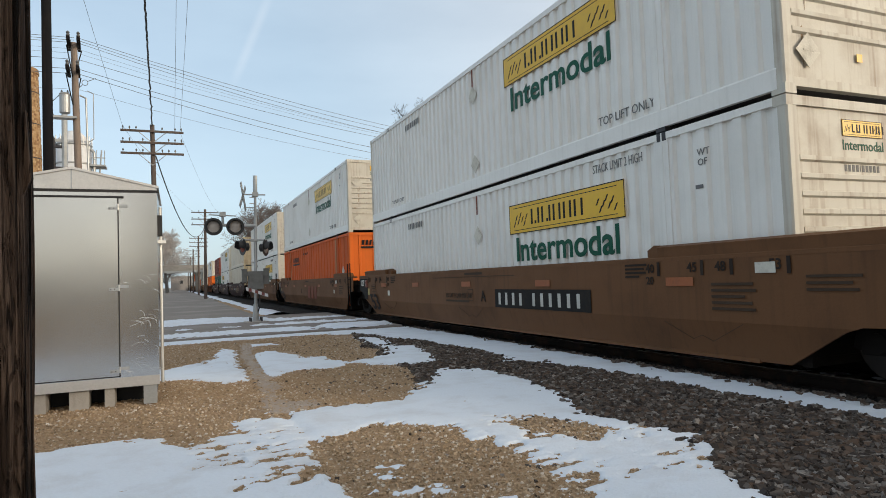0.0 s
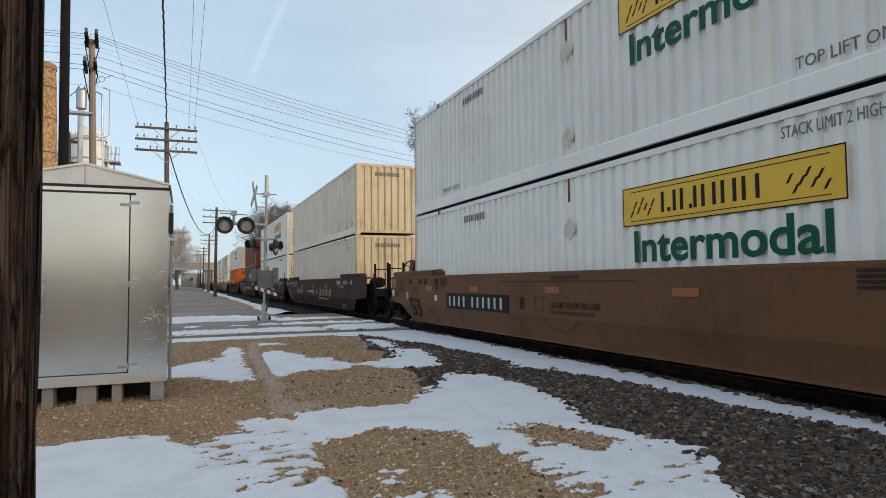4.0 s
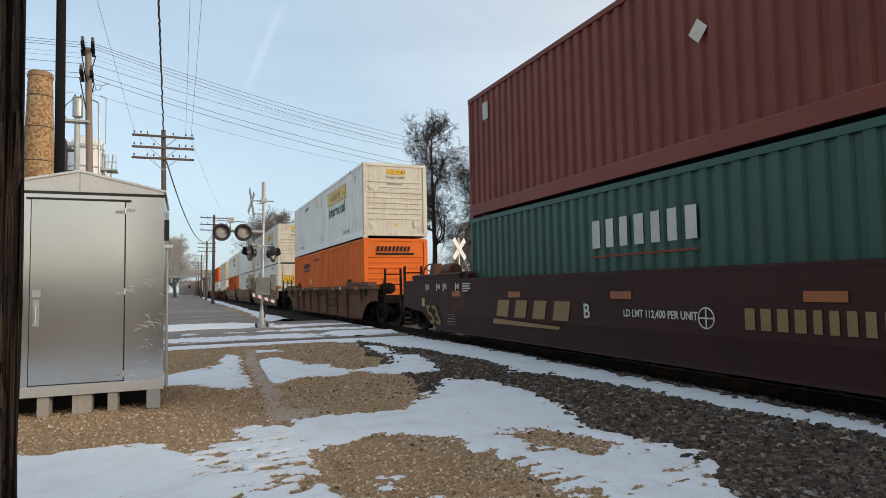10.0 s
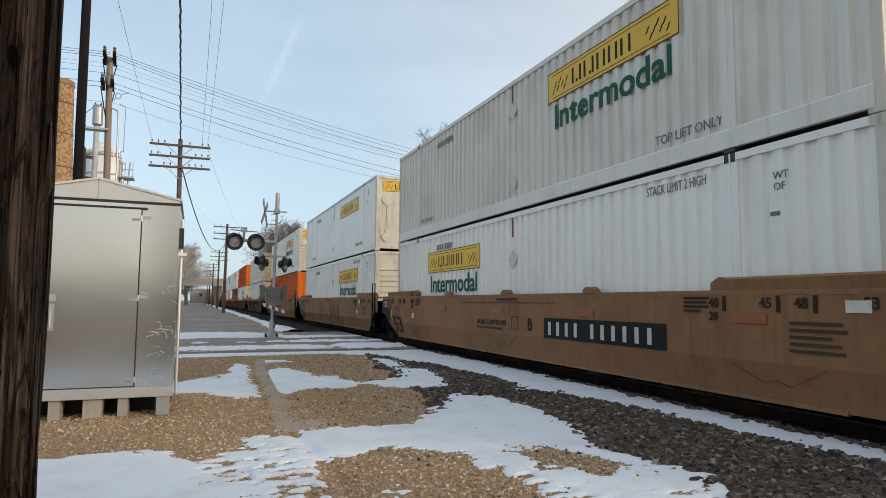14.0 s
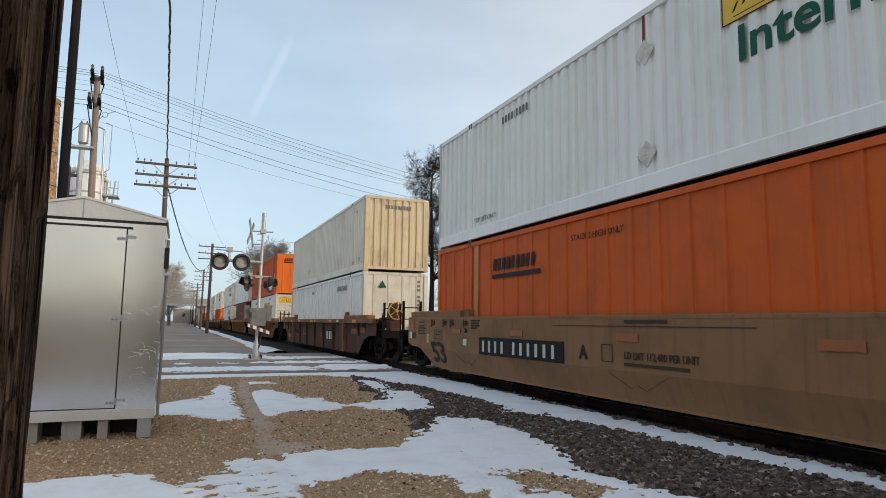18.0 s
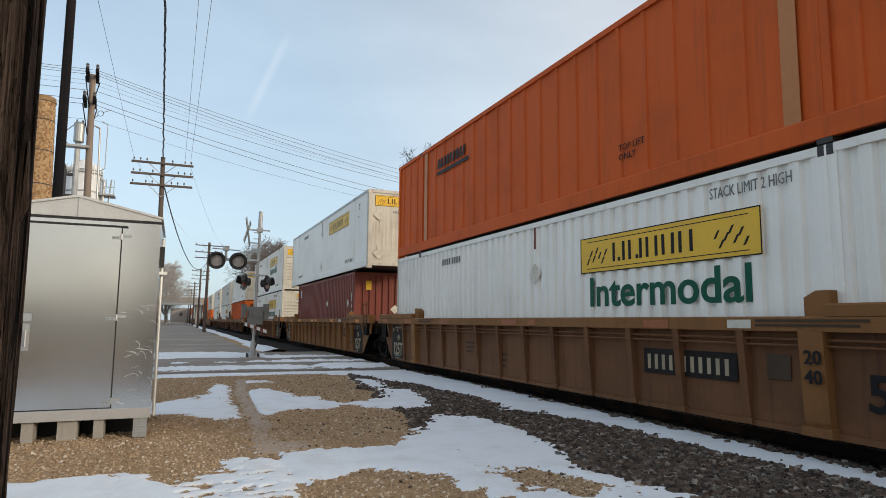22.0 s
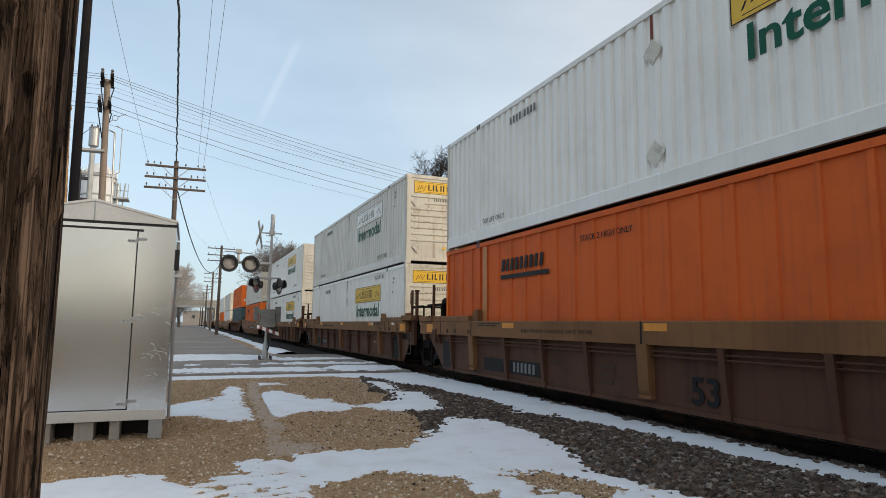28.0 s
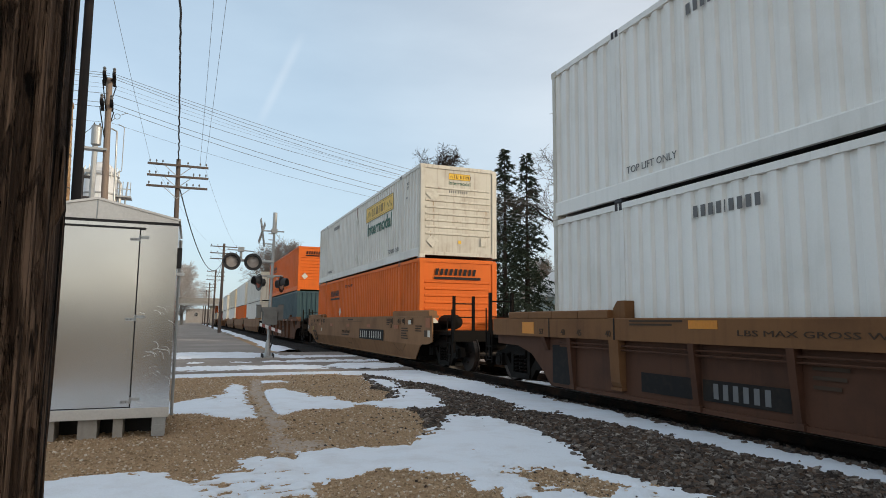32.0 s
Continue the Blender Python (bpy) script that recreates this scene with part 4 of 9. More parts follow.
def span_mesh(kind, colour, y0, y1, height, half):
    """One stretch of side wall between two posts."""
    def make():
        g = Geo()
        z0, z1 = 0.30, height - 0.09
        pr = side_profile(kind, y0, y1)
        for (ya, da), (yb, db) in zip(pr, pr[1:]):
            g.quad((-half + 0.016 + da, ya, z0), (-half + 0.016 + da, ya, z1), (-half + 0.016 + db, yb, z1), (-half + 0.016 + db, yb, z0))
        if kind == "flat":
            k = int((y1 - y0) / 1.2) + 1
            for i in range(1, k):
                yy = y0 + (y1 - y0) * i / k
                for j in range(26):
                    zz = z0 + 0.06 + (z1 - z0 - 0.12) * j / 25
                    g.box(-half + 0.010, -half + 0.016, yy - 0.008, yy + 0.008, zz - 0.008, zz + 0.008)
                if i % 2:
                    for zz in (0.85, 1.75):
                        g.tube((-half + 0.004, yy + 0.3, zz), (-half + 0.016, yy + 0.3, zz), 0.055, 0.06, 10)
        return g.mesh("side_wall", M[colour])
    return shared(("wall", kind, colour, y0, y1, height, half), make)


def end_mesh(kind, colour, height, half):
    def make():
        g = Geo()
        x0, x1 = -half + 0.15, half - 0.15
        z0, z1 = 0.16, height - 0.1
        if kind == "vcorr":
            pr = side_profile("corr", x0, x1)
            for (xa, da), (xb, db) in zip(pr, pr[1:]):
                g.quad((xa, da + 0.01, z0), (xb, db + 0.01, z0), (xb, db + 0.01, z1), (xa, da + 0.01, z1))
        elif kind == "vrib":
            pr = side_profile("rib", x0, x1)
            for (xa, da), (xb, db) in zip(pr, pr[1:]):
                g.quad((xa, da + 0.01, z0), (xb, db + 0.01, z0), (xb, db + 0.01, z1), (xa, da + 0.01, z1))
        else:
            g.quad((x0, 0.035, z0), (x1, 0.035, z0), (x1, 0.035, z1), (x0, 0.035, z1))
        if kind == "flat":
            for z in (0.32, height - 0.55):
                g.box(x0, x1, 0.028, 0.036, z - 0.012, z + 0.012)
            g.box(0.42, 0.72, 0.0, 0.036, 0.55, 0.95)
            g.box(-1.0, -0.75, 0.02, 0.036, 0.35, 0.50)
        return g.mesh("end_wall", M[colour])
    return shared(("end", kind, colour, height, half), make)


def door_end(box_ob, colour, height, half):
    leaf = shared(("leaf", colour, height, half), lambda: Geo().box(-half + 0.14, -0.012, 0.01, 0.05, 0.16, height - 0.1).box(-half + 0.2, -0.08, 0.002, 0.01, 0.9, 0.93).box(-half + 0.2, -0.08, 0.002, 0.01, 1.75, 1.78).mesh("door_leaf", M[colour]))
    rod = shared(("rod", height), lambda: Geo().tube((0, 0, 0.14), (0, 0, height - 0.08), 0.019, n=8).box(-0.045, 0.045, -0.02, 0.03, 0.2, 0.26).box(-0.045, 0.045, -0.02, 0.03, height - 0.2, height - 0.14).box(-0.04, 0.04, -0.02, 0.03, height / 2, height / 2 + 0.05).box(-0.01, 0.28, -0.012, 0.004, 1.05, 1.08).mesh("lock_rod", M["galv"]))
    for m in (None, pose(half - 0.128, 0, 0)):
        d = part("door_leaf", leaf, box_ob, "", m)
        for x in (-half + 0.36, -0.22):
            part("lock_rod", rod, d, "", pose(x, -0.012, 0))


def yellow_logo(parent, w, h, m, outline=False):
    """A yellow name board with dark block shapes, scrolls at its ends."""
    g = Geo().box(0, w, 0, h, 0, 0.004)
    key = ("board", round(w, 2), round(h, 2), outline)
    board = part("name_board", shared(key, lambda: g.mesh("name_board", M["white" if outline else "yellow"])), parent, "", m)

    def inks():
        k = Geo()
        t = h * 0.028
        for a, b, c, d in ((0, w, 0, t), (0, w, h - t, h), (0, t, 0, h), (w - t, w, 0, h)):
            k.box(a, b, c, d, 0.004, 0.006)
        # plain uprights in the rhythm of the name: single, pair, four pairs, single
        lo, hi, b = h * 0.25, h * 0.75, h * 0.10
        x = w * 0.235
        for pair, room in ((0, 0.30), (1, 0.32), (1, 0.22), (1, 0.22), (1, 0.24), (0, 0.0)):
            k.box(x, x + b, lo, hi, 0.004, 0.007)
            if pair:
                x += h * 0.24
                k.box(x, x + b, lo, hi, 0.004, 0.007)
            x += b + h * room
        k.box(w * 0.27, w * 0.27 + b, lo, lo + b, 0.004, 0.007).box(w * 0.385, w * 0.385 + b, lo, lo + b, 0.004, 0.007)
        for s in (0, 1):
            for q in range(7):
                a = w * (0.045 + 0.021 * q)
                z = h * (0.22 + 0.07 * ((q * 3) % 5))
                a = a if not s else w - a - w * 0.03
                k.prism([(a, z), (a + w * 0.012, z + h * 0.02), (a + w * 0.03, z + h * 0.2), (a + w * 0.018, z + h * 0.18)], "z", 0.004, 0.006)
        k.box(w * 0.05, w * 0.95, h * 0.11, h * 0.11 + t * 0.7, 0.004, 0.006).box(w * 0.05, w * 0.95, h * 0.86, h * 0.86 + t * 0.7, 0.004, 0.006)
        return k.mesh("board_ink", M["black"])
    part("board_ink", shared(("ink", round(w, 2), round(h, 2)), inks), board, "black block shapes of a company name")


def mark_blocks(parent, label, m, n, h, material, slant=0.0, heavy=0.3):
    """n plain blocks in a row, standing for a company name."""
    x = 0.0
    for i in range(n):
        w = h * (0.62 if i % 3 else 0.7)
        c = w * (0.10 + 0.25 * (0.5 - heavy))
        me = shared(("block", w, h, material.name, slant, heavy), lambda: Geo().prism([(c, 0), (w - c, 0), (w - c + slant * h, h), (c + slant * h, h)], "z", 0, 0.004).mesh("mark_block", material))
        part("mark_block", me, parent, label, m @ Matrix.Translation((x, 0, 0)))
        x += w + h * 0.13


def diamond(size=0.27):
    def make():
        g = Geo().prism([(0, -size / 2 * 1.42), (size / 2 * 1.42, 0), (0, size / 2 * 1.42), (-size / 2 * 1.42, 0)], "z", 0, 0.005)
        g.box(-size * 0.3, size * 0.3, -0.010, 0.010, 0.005, 0.008)
        return g.mesh("placard_holder", M["placard"])
    return shared(("dia", size), make)


SPECS = {
    # side wall, colour, end kind, end colour, length, height, width/2, trade dress
    "jb": ("corr", "white", "hrib", "endwhite", 16.15, 2.896, 1.295, "board"),
    "jbbig": ("corr", "white", "hrib", "endwhite", 16.15, 2.896, 1.295, "board"),
    "jbdoor": ("corr", "white", "doors", "endwhite", 16.15, 2.896, 1.295, "board_far"),
    "jbgrey": ("corr", "greywhite", "hrib", "endwhite", 16.15, 2.896, 1.295, "board"),
    "jbline": ("corr", "greywhite", "hrib", "endwhite", 16.15, 2.896, 1.295, "outline"),
    "jbplate": ("flat", "white", "flat", "endwhite", 16.15, 2.896, 1.295, "plate"),
    "jbplain": ("corr", "white", "hrib", "endwhite", 16.15, 2.896, 1.295, "plain"),
    "ups": ("corr", "cream", "vcorr", "endcream", 16.15, 2.896, 1.295, "cream"),
    "or": ("corr", "orange", "hrib", "orange", 16.15, 2.896, 1.295, "orange"),
    "orv": ("rib", "oldorange", "vrib", "orange", 16.15, 2.896, 1.295, "orange_old"),
    "wide": ("wide", "white", "vrib", "endwhite", 16.15, 2.896, 1.295, "wide"),
    "mar": ("corr", "maroon", "vcorr", "maroon", 12.19, 2.896, 1.219, "maroon"),
    "marlow": ("corr", "maroon", "vcorr", "maroon", 12.19, 2.896, 1.219, "maroon"),
    "grn": ("corr", "green", "doors", "green", 12.19, 2.591, 1.219, "green"),
    "teal": ("corr", "teal", "vcorr", "teal", 16.15, 2.896, 1.295, "teal"),
}
LABELS = {
    "jb": "white corrugated container with a yellow name board", "jbbig": "white corrugated container with yellow end board", "jbdoor": "white corrugated container with barred end doors",
    "jbgrey": "greyish white corrugated container with a yellow name board", "jbline": "faded white container with an outlined name board",
    "jbplate": "white riveted plate container with yellow name board", "jbplain": "plain white corrugated container with small stencils",
    "ups": "cream corrugated container, its end stained with rust", "or": "orange corrugated container with a black company mark",
    "orv": "faded orange ribbed container with golden posts", "wide": "white panelled container with wide vertical ribs",
    "mar": "maroon corrugated forty-foot container", "marlow": "maroon corrugated forty-foot container in the well",
    "grn": "dark green forty-foot container with white name", "teal": "dark teal corrugated container",
}


def container(spec, y_near, z, upper, far=False):
    wall, colour, end, ecol, L, H, half, dress = SPECS[spec]
    top = new("shipping_container")
    top.matrix_basis = pose(TRACK_X, y_near, z)
    tagged(top, LABELS[spec] + (", on top" if upper else ", low in a well"), "container", "containers on the train")
    spans = [(0.10, L - 0.10)]
    if L > 14:
        a = (L - 12.19) / 2
        spans = [(0.12, a - 0.12), (a + 0.12, L - a - 0.12), (L - a + 0.12, L - 0.12)]
        for cy_ in (a, L - a):
            part("lift_post", shared(("lpost", half, colour, H), lambda: Geo().prism([(-half + 0.001, -0.12), (-half + 0.001, -0.015), (-half - 0.006, -0.012), (-half - 0.006, 0.012), (-half + 0.001, 0.015), (-half + 0.001, 0.12), (-half + 0.06, 0.12), (-half + 0.06, -0.12)], "z", 0.14, H).mesh("lift_post", M[colour])), top, "", pose(0, cy_, 0))
    for y0, y1 in spans:
        part("side_wall", span_mesh(wall, colour, y0, y1, H, half), top)
    part("far_wall", shared(("fwall", L, H, half, colour), lambda: Geo().box(half - 0.05, half - 0.01, 0.1, L - 0.1, 0.15, H - 0.05).mesh("far_wall", M[colour])), top)
    part("roof", shared(("roof", L, H, half, colour), lambda: Geo().box(-half + 0.05, half - 0.05, 0.05, L - 0.05, H - 0.06, H - 0.015).mesh("roof", M[colour])), top)
    part("floor", shared(("floor", L, half), lambda: Geo().box(-half + 0.09, half - 0.09, 0.09, L - 0.09, 0.09, 0.15).mesh("floor", M["casting"])), top, "dark steel underside")
    rail_m = shared(("lrail", L, half, colour), lambda: Geo().prism([(-half - 0.008, 0.058), (-half + 0.06, 0.058), (-half + 0.06, 0.312), (-half + 0.002, 0.312), (-half - 0.008, 0.29)], "y", 0.1, L - 0.1).mesh("bottom_rail", M[colour]))
    trail_m = shared(("trail", L, half, colour, H, wall), lambda: Geo().box(-half - 0.003, -half + 0.06, 0.1, L - 0.1, H - 0.095, H).mesh("top_rail", M["galv" if wall == "flat" else colour]))
    flip = pose(0, L, 0, 0, 0, 180)
    for m in (None, flip):
        part("bottom_rail", rail_m, top, "", m)
        part("top_rail", trail_m, top, "", m)
    post = shared(("post", H, half, ecol), lambda: Geo().prism([(-half, 0.02), (-half + 0.02, 0), (-half + 0.16, 0), (-half + 0.16, 0.12), (-half, 0.12)], "z", 0.06, H - 0.06).mesh("corner_post", M[ecol]))
    post2 = shared(("post2", H, half, ecol), lambda: Geo().prism([(half, 0.12), (half - 0.16, 0.12), (half - 0.16, 0), (half - 0.02, 0), (half, 0.02)], "z", 0.06, H - 0.06).mesh("corner_post", M[ecol]))
    for m in (None, flip):
        part("corner_post", post, top, "", m)
        part("corner_post", post2, top, "", m)
    for nm, za, zb in (("end_sill", 0.085, 0.19), ("end_header", H - 0.11, H)):
        bar = shared((nm, half, H, ecol), lambda: Geo().box(-half + 0.15, half - 0.15, 0, 0.1, za, zb).mesh(nm, M[ecol]))
        for m in (None, flip):
            part(nm, bar, top, "", m)
    cast = shared(("cast",), lambda: Geo().box(-0.09, 0.09, -0.09, 0.09, 0, 0.118).mesh("corner_casting", M["casting"]))
    ends = [0.087, L - 0.087]
    if L > 14:
        ends += [(L - 12.19) / 2, L - (L - 12.19) / 2]
    for k, yy in enumerate(ends if not far else ends[:2]):
        block = cast if k > 1 else shared(("cast", ecol), lambda: Geo().box(-0.09, 0.09, -0.09, 0.09, 0, 0.118).mesh("corner_casting", M[ecol]))
        for zz in (-0.003, H - 0.115):
            part("corner_casting", block, top, "dark steel casting" if k > 1 else "painted corner casting", pose(-half + 0.086, yy, zz))
    em = end_mesh(end if end != "doors" else "plain", ecol, H, half)
    part("end_wall", end_mesh("plain", ecol, H, half), top, "", pose(0, L, 0, 0, 0, 180))
    if end == "doors":
        door_end(top, ecol, H, half)
    else:
        ew = part("end_wall", em, top)
        if end == "hrib":
            rib = shared(("hrib", half, ecol), lambda: Geo().prism([(0.036, -0.05), (0.004, -0.028), (0.004, 0.022), (0.036, 0.03)], "x", -half + 0.18, half - 0.25).mesh("rib", M[ecol]))
            for i in range(8 if not far else 0):
                part("rib", rib, ew, "", pose(0, 0, 0.76 + i * 0.205))
    xs = -half + 0.014
    if far:
        return top
    if dress in ("board", "board_far", "outline", "plate"):
        w, h = 3.62, 0.59
        ystart = 13.25 if dress == "board_far" else 6.45
        z0 = 1.93 if upper else 1.80
        yellow_logo(top, w, h, on_side(xs - 0.004, ystart, z0), dress == "outline")
        if dress != "plate":
            part("lettering", letters("Intermodal", 0.66, M["greenink"], 0.012, 3.25), top, "green company lettering", on_side(xs - 0.006, ystart - 0.2, z0 - 0.54))
        part("lettering", letters("TOP LIFT ONLY" if upper else "STACK LIMIT 2 HIGH", 0.2, M["greyink"], 0, 1.3 if upper else 1.2), top, "", on_side(xs - 0.006, 3.38 if upper else 3.6, 0.40 if upper else 2.58))
    if dress == "plain":
        part("lettering", letters("STACKING 3 HIGH ONLY", 0.155, M["greyink"]), top, "", on_side(xs - 0.006, L - 2.6, 2.45))
    if dress in ("board", "board_far", "plain", "plate", "outline"):
        part("stencil", bars([0.5, 0.5, 0.5, 0.5, 0.1, 0.5, 0.5, 0.5, 0.5], 0.16, M["greyink"]), top, "grey stencil", on_side(xs - 0.006, L - 3.6, 2.42))
        if upper:
            part("lettering", letters("TOP LIFT ONLY", 0.16, M["greyink"]), top, "", on_side(xs - 0.006, L - 2.2, 0.42))
        part("lettering", letters("WT\nOF", 0.13, M["greyink"]), top, "", on_side(xs - 0.006, 1.35, 2.45))
        part("stencil", bars([2.6], 0.05, M["greyink"]), top, "", on_side(xs - 0.006, 1.4, 2.02))
        part("inspection_mark", shared(("redmark",), lambda: Geo().box(0, 0.06, 0, 0.42, 0, 0.003).mesh("mark", M["redink"])), top, "short red stripe", on_side(xs - 0.006, 7.98, 2.38))
        for zz in (0.62, 2.2) if upper else (1.9,):
            part("placard_holder", diamond(0.30), top, "pale diamond placard holder", on_side(xs - 0.004, 7.95 if dress != "plain" else 9.0, zz))
        part("slot", shared(("slots",), lambda: Geo().box(0, 0.34, 0, 0.045, 0, 0.003).box(1.15, 1.49, 0, 0.045, 0, 0.003).box(2.3, 2.64, 0, 0.045, 0, 0.003).box(3.45, 3.79, 0, 0.045, 0, 0.003).box(4.6, 4.94, 0, 0.045, 0, 0.003).mesh("slots", M["greywhite"])), top, "recessed rail slots", on_side(xs - 0.006, L - 3.2, 0.1))
        if end in ("hrib", "flat"):
            if spec in ("jbbig", "jbline", "jbplate"):
                yellow_logo(top, 2.05, 0.40, on_end(-1.03, 0.030, H - 0.60))
            else:
                yellow_logo(top, 0.72, 0.20, on_end(-0.35, 0.030, H - 0.42))
                part("lettering", letters("Intermodal", 0.17, M["greenink"], 0.002), top, "", on_end(-0.36, 0.033, H - 0.58))
            part("stencil", bars([0.5, 0.5, 0.5, 0.5, 0.1, 0.5, 0.5, 0.5, 0.5, 0.5], 0.08, M["greyink"]), top, "", on_end(-0.34, 0.033, H - 0.84))
            part("placard_holder", diamond(0.29), top, "pale diamond placard holder", on_end(-0.88, 0.002, 0.52))
            if upper:
                part("placard_holder", diamond(0.29), top, "pale diamond placard holder", on_end(-0.88, 0.002, 1.95))
            if upper:
                for k, (xx, zz, ln) in enumerate(((-0.86, 1.85, 0.9), (0.93, 1.55, 0.7), (-0.93, 0.80, 0.5), (0.90, 0.78, 0.5), (-0.80, 2.0, 0.35))):
                    part("rust_run", shared(("rust", k), lambda: Geo().prism([(-0.016, 0), (0.012, 0.02), (0.009, -ln * 0.5), (0.002, -ln), (-0.004, -ln * 0.8), (-0.013, -ln * 0.35)], "z", 0, 0.002).mesh("rust_run", M["rustrun"])), top, "brown rust run down the end wall", on_end(xx, 0.032, zz))
            part("document_box", shared(("doc",), lambda: Geo().box(-0.09, 0.09, -0.13, 0.13, 0, 0.03).box(-0.075, 0.075, -0.115, 0.115, 0.03, 0.034).mesh("doc", M["placard"])), top, "small metal document box", on_end(0.82, 0.02, 0.55))
            part("sticker", shared(("stick",), lambda: Geo().box(-0.05, 0.05, -0.05, 0.05, 0, 0.003).mesh("sticker", M["yellow"])), top, "yellow sticker", on_end(0.02, 0.012, 0.52))
        if end == "doors":
            yellow_logo(top, 2.0, 0.5, on_end(-1.0, 0.0, 1.55))
    if dress == "cream":
        part("lettering", letters("53", 0.22, M["greyink"]), top, "", on_side(xs - 0.006, 0.85, 0.42))
        part("lettering", letters("WT", 0.17, M["greyink"]), top, "", on_side(xs - 0.006, 1.35, 2.35))
        part("placard_holder", diamond(0.34), top, "", on_side(xs - 0.004, 10.9, 0.7))
        part("stencil", bars([0.55, 0.55, 0.55, 0.2, 0.55, 0.55, 0.55, 0.55, 0.55, 0.55], 0.15, M["greyink"], 0.2), top, "dark stencilled number", on_end(-0.5, 0.004, 2.42))
        part("sticker", shared(("stick2",), lambda: Geo().box(0, 0.26, 0, 0.15, 0, 0.004).mesh("sticker", M["reflector"])), top, "orange sticker", on_side(xs - 0.006, 1.75, 0.34))
    if dress in ("orange", "orange_old"):
        mark_blocks(top, "black block shapes of a company name", on_side(xs - 0.006, 13.0, 2.14), 9, 0.26, M["black"], 0.2)
        part("company_mark", shared(("ul",), lambda: Geo().box(0, 2.0, 0, 0.09, 0, 0.004).mesh("underline", M["black"])), top, "", on_side(xs - 0.006, 13.0, 1.97))
        mark_blocks(top, "black block shapes of a company name", on_end(-0.82, 0.002, H - 0.5), 9, 0.20, M["black"], 0.2)
        part("company_mark", shared(("ul2",), lambda: Geo().box(0, 1.55, 0, 0.08, 0, 0.004).mesh("underline", M["black"])), top, "", on_end(-0.82, 0.002, H - 0.63))
        part("placard_holder", diamond(0.30), top, "pale diamond placard holder", on_end(-0.85 if dress == "orange" else 0.6, 0.002, 0.95 if dress == "orange" else 1.35))
        part("placard_holder", diamond(0.30), top, "pale diamond placard holder", on_side(xs - 0.004, 1.1 if dress == "orange_old" else L - 5.3, 1.4))
        if dress == "orange_old":
            part("unit_box", shared(("ubox",), lambda: Geo().box(0, 0.26, 0, 0.36, 0, 0.12).mesh("unit_box", M["placard"])), top, "small grey tracking box", on_end(0.42, 0.012, H - 0.62))
            for yy in (1.98, 2.35, L - 1.98, L - 2.35):
                part("lift_post", shared(("gp",), lambda: Geo().box(-0.11, 0.11, 0.12, 2.78, 0, 0.006).mesh("lift_post", M["yellowpost"])), top, "faded golden lift post", on_side(xs - 0.005, yy, 0))
        part("lettering", letters("STACK 2 HIGH ONLY" if not upper else "TOP LIFT\nONLY", 0.15, M["black"]), top, "", on_side(xs - 0.006, L - 6.2 if not upper else 5.4, 2.45 if not upper else 0.75))
    if dress == "wide":
        part("emblem", shared(("tri",), lambda: Geo().prism([(-0.16, 0), (0.16, 0), (0, 0.28)], "z", 0, 0.004).mesh("emblem", M["greenink"])), top, "green triangle emblem", on_end(-0.55, 0.004, 2.3))
        part("stencil", bars([0.5, 0.5, 0.5, 0.5, 0.1, 0.5, 0.5, 0.5, 0.5, 0.5, 0.5], 0.2, M["greyink"]), top, "", on_side(xs - 0.006, 4.2, 2.3))
        part("stencil", bars([0.5] * 4, 0.16, M["greyink"]), top, "", on_side(xs - 0.006, 9.8, 2.35))
        part("stencil", shared(("vst",), lambda: Geo().box(0, 0.13, 0, 0.1, 0, 0.004).box(0, 0.13, 0.16, 0.26, 0, 0.004).box(0, 0.13, 0.32, 0.42, 0, 0.004).box(0, 0.13, 0.48, 0.58, 0, 0.004).box(0, 0.13, 0.64, 0.74, 0, 0.004).box(0, 0.13, 0.9, 1.0, 0, 0.004).box(0, 0.13, 1.06, 1.16, 0, 0.004).box(0, 0.13, 1.22, 1.32, 0, 0.004).mesh("vstencil", M["greyink"])), top, "column of grey stencil marks", on_end(0.85, 0.004, 1.3))
    if dress == "maroon":
        for yy, zz in ((4.8, 1.25), (1.0, 1.2)):
            part("placard_holder", diamond(0.24), top, "white diamond placard", on_side(xs - 0.004, yy, zz + 0.5))
        part("placard_holder", diamond(0.26), top, "white diamond placard", on_end(0.45, 0.004, 1.45))
        part("sticker", shared(("ylab",), lambda: Geo().box(0, 0.22, 0, 0.36, 0, 0.004).mesh("sticker", M["yellow"])), top, "yellow label", on_end(-0.75, 0.004, 2.2))
        part("sticker", MESHES[("ylab",)], top, "yellow label", on_side(xs - 0.006, 0.75, 0.4))
        part("sticker", shared(("wlab",), lambda: Geo().box(0, 0.26, 0, 0.4, 0, 0.004).mesh("sticker", M["whiteink"])), top, "white and blue label", on_side(xs - 0.006, 11.4, 2.2))
        part("stencil", shared(("vst2",), lambda: Geo().box(0, 0.09, 0, 0.9, 0, 0.004).box(0, 0.09, 1.0, 1.15, 0, 0.004).box(0, 0.09, 1.25, 1.6, 0, 0.004).mesh("vstencil", M["whiteink"])), top, "white stencil column", on_side(xs - 0.006, 0.45, 0.5))
        part("stencil", MESHES[("vst2",)], top, "white stencil column", on_end(0.82, 0.004, 0.9))
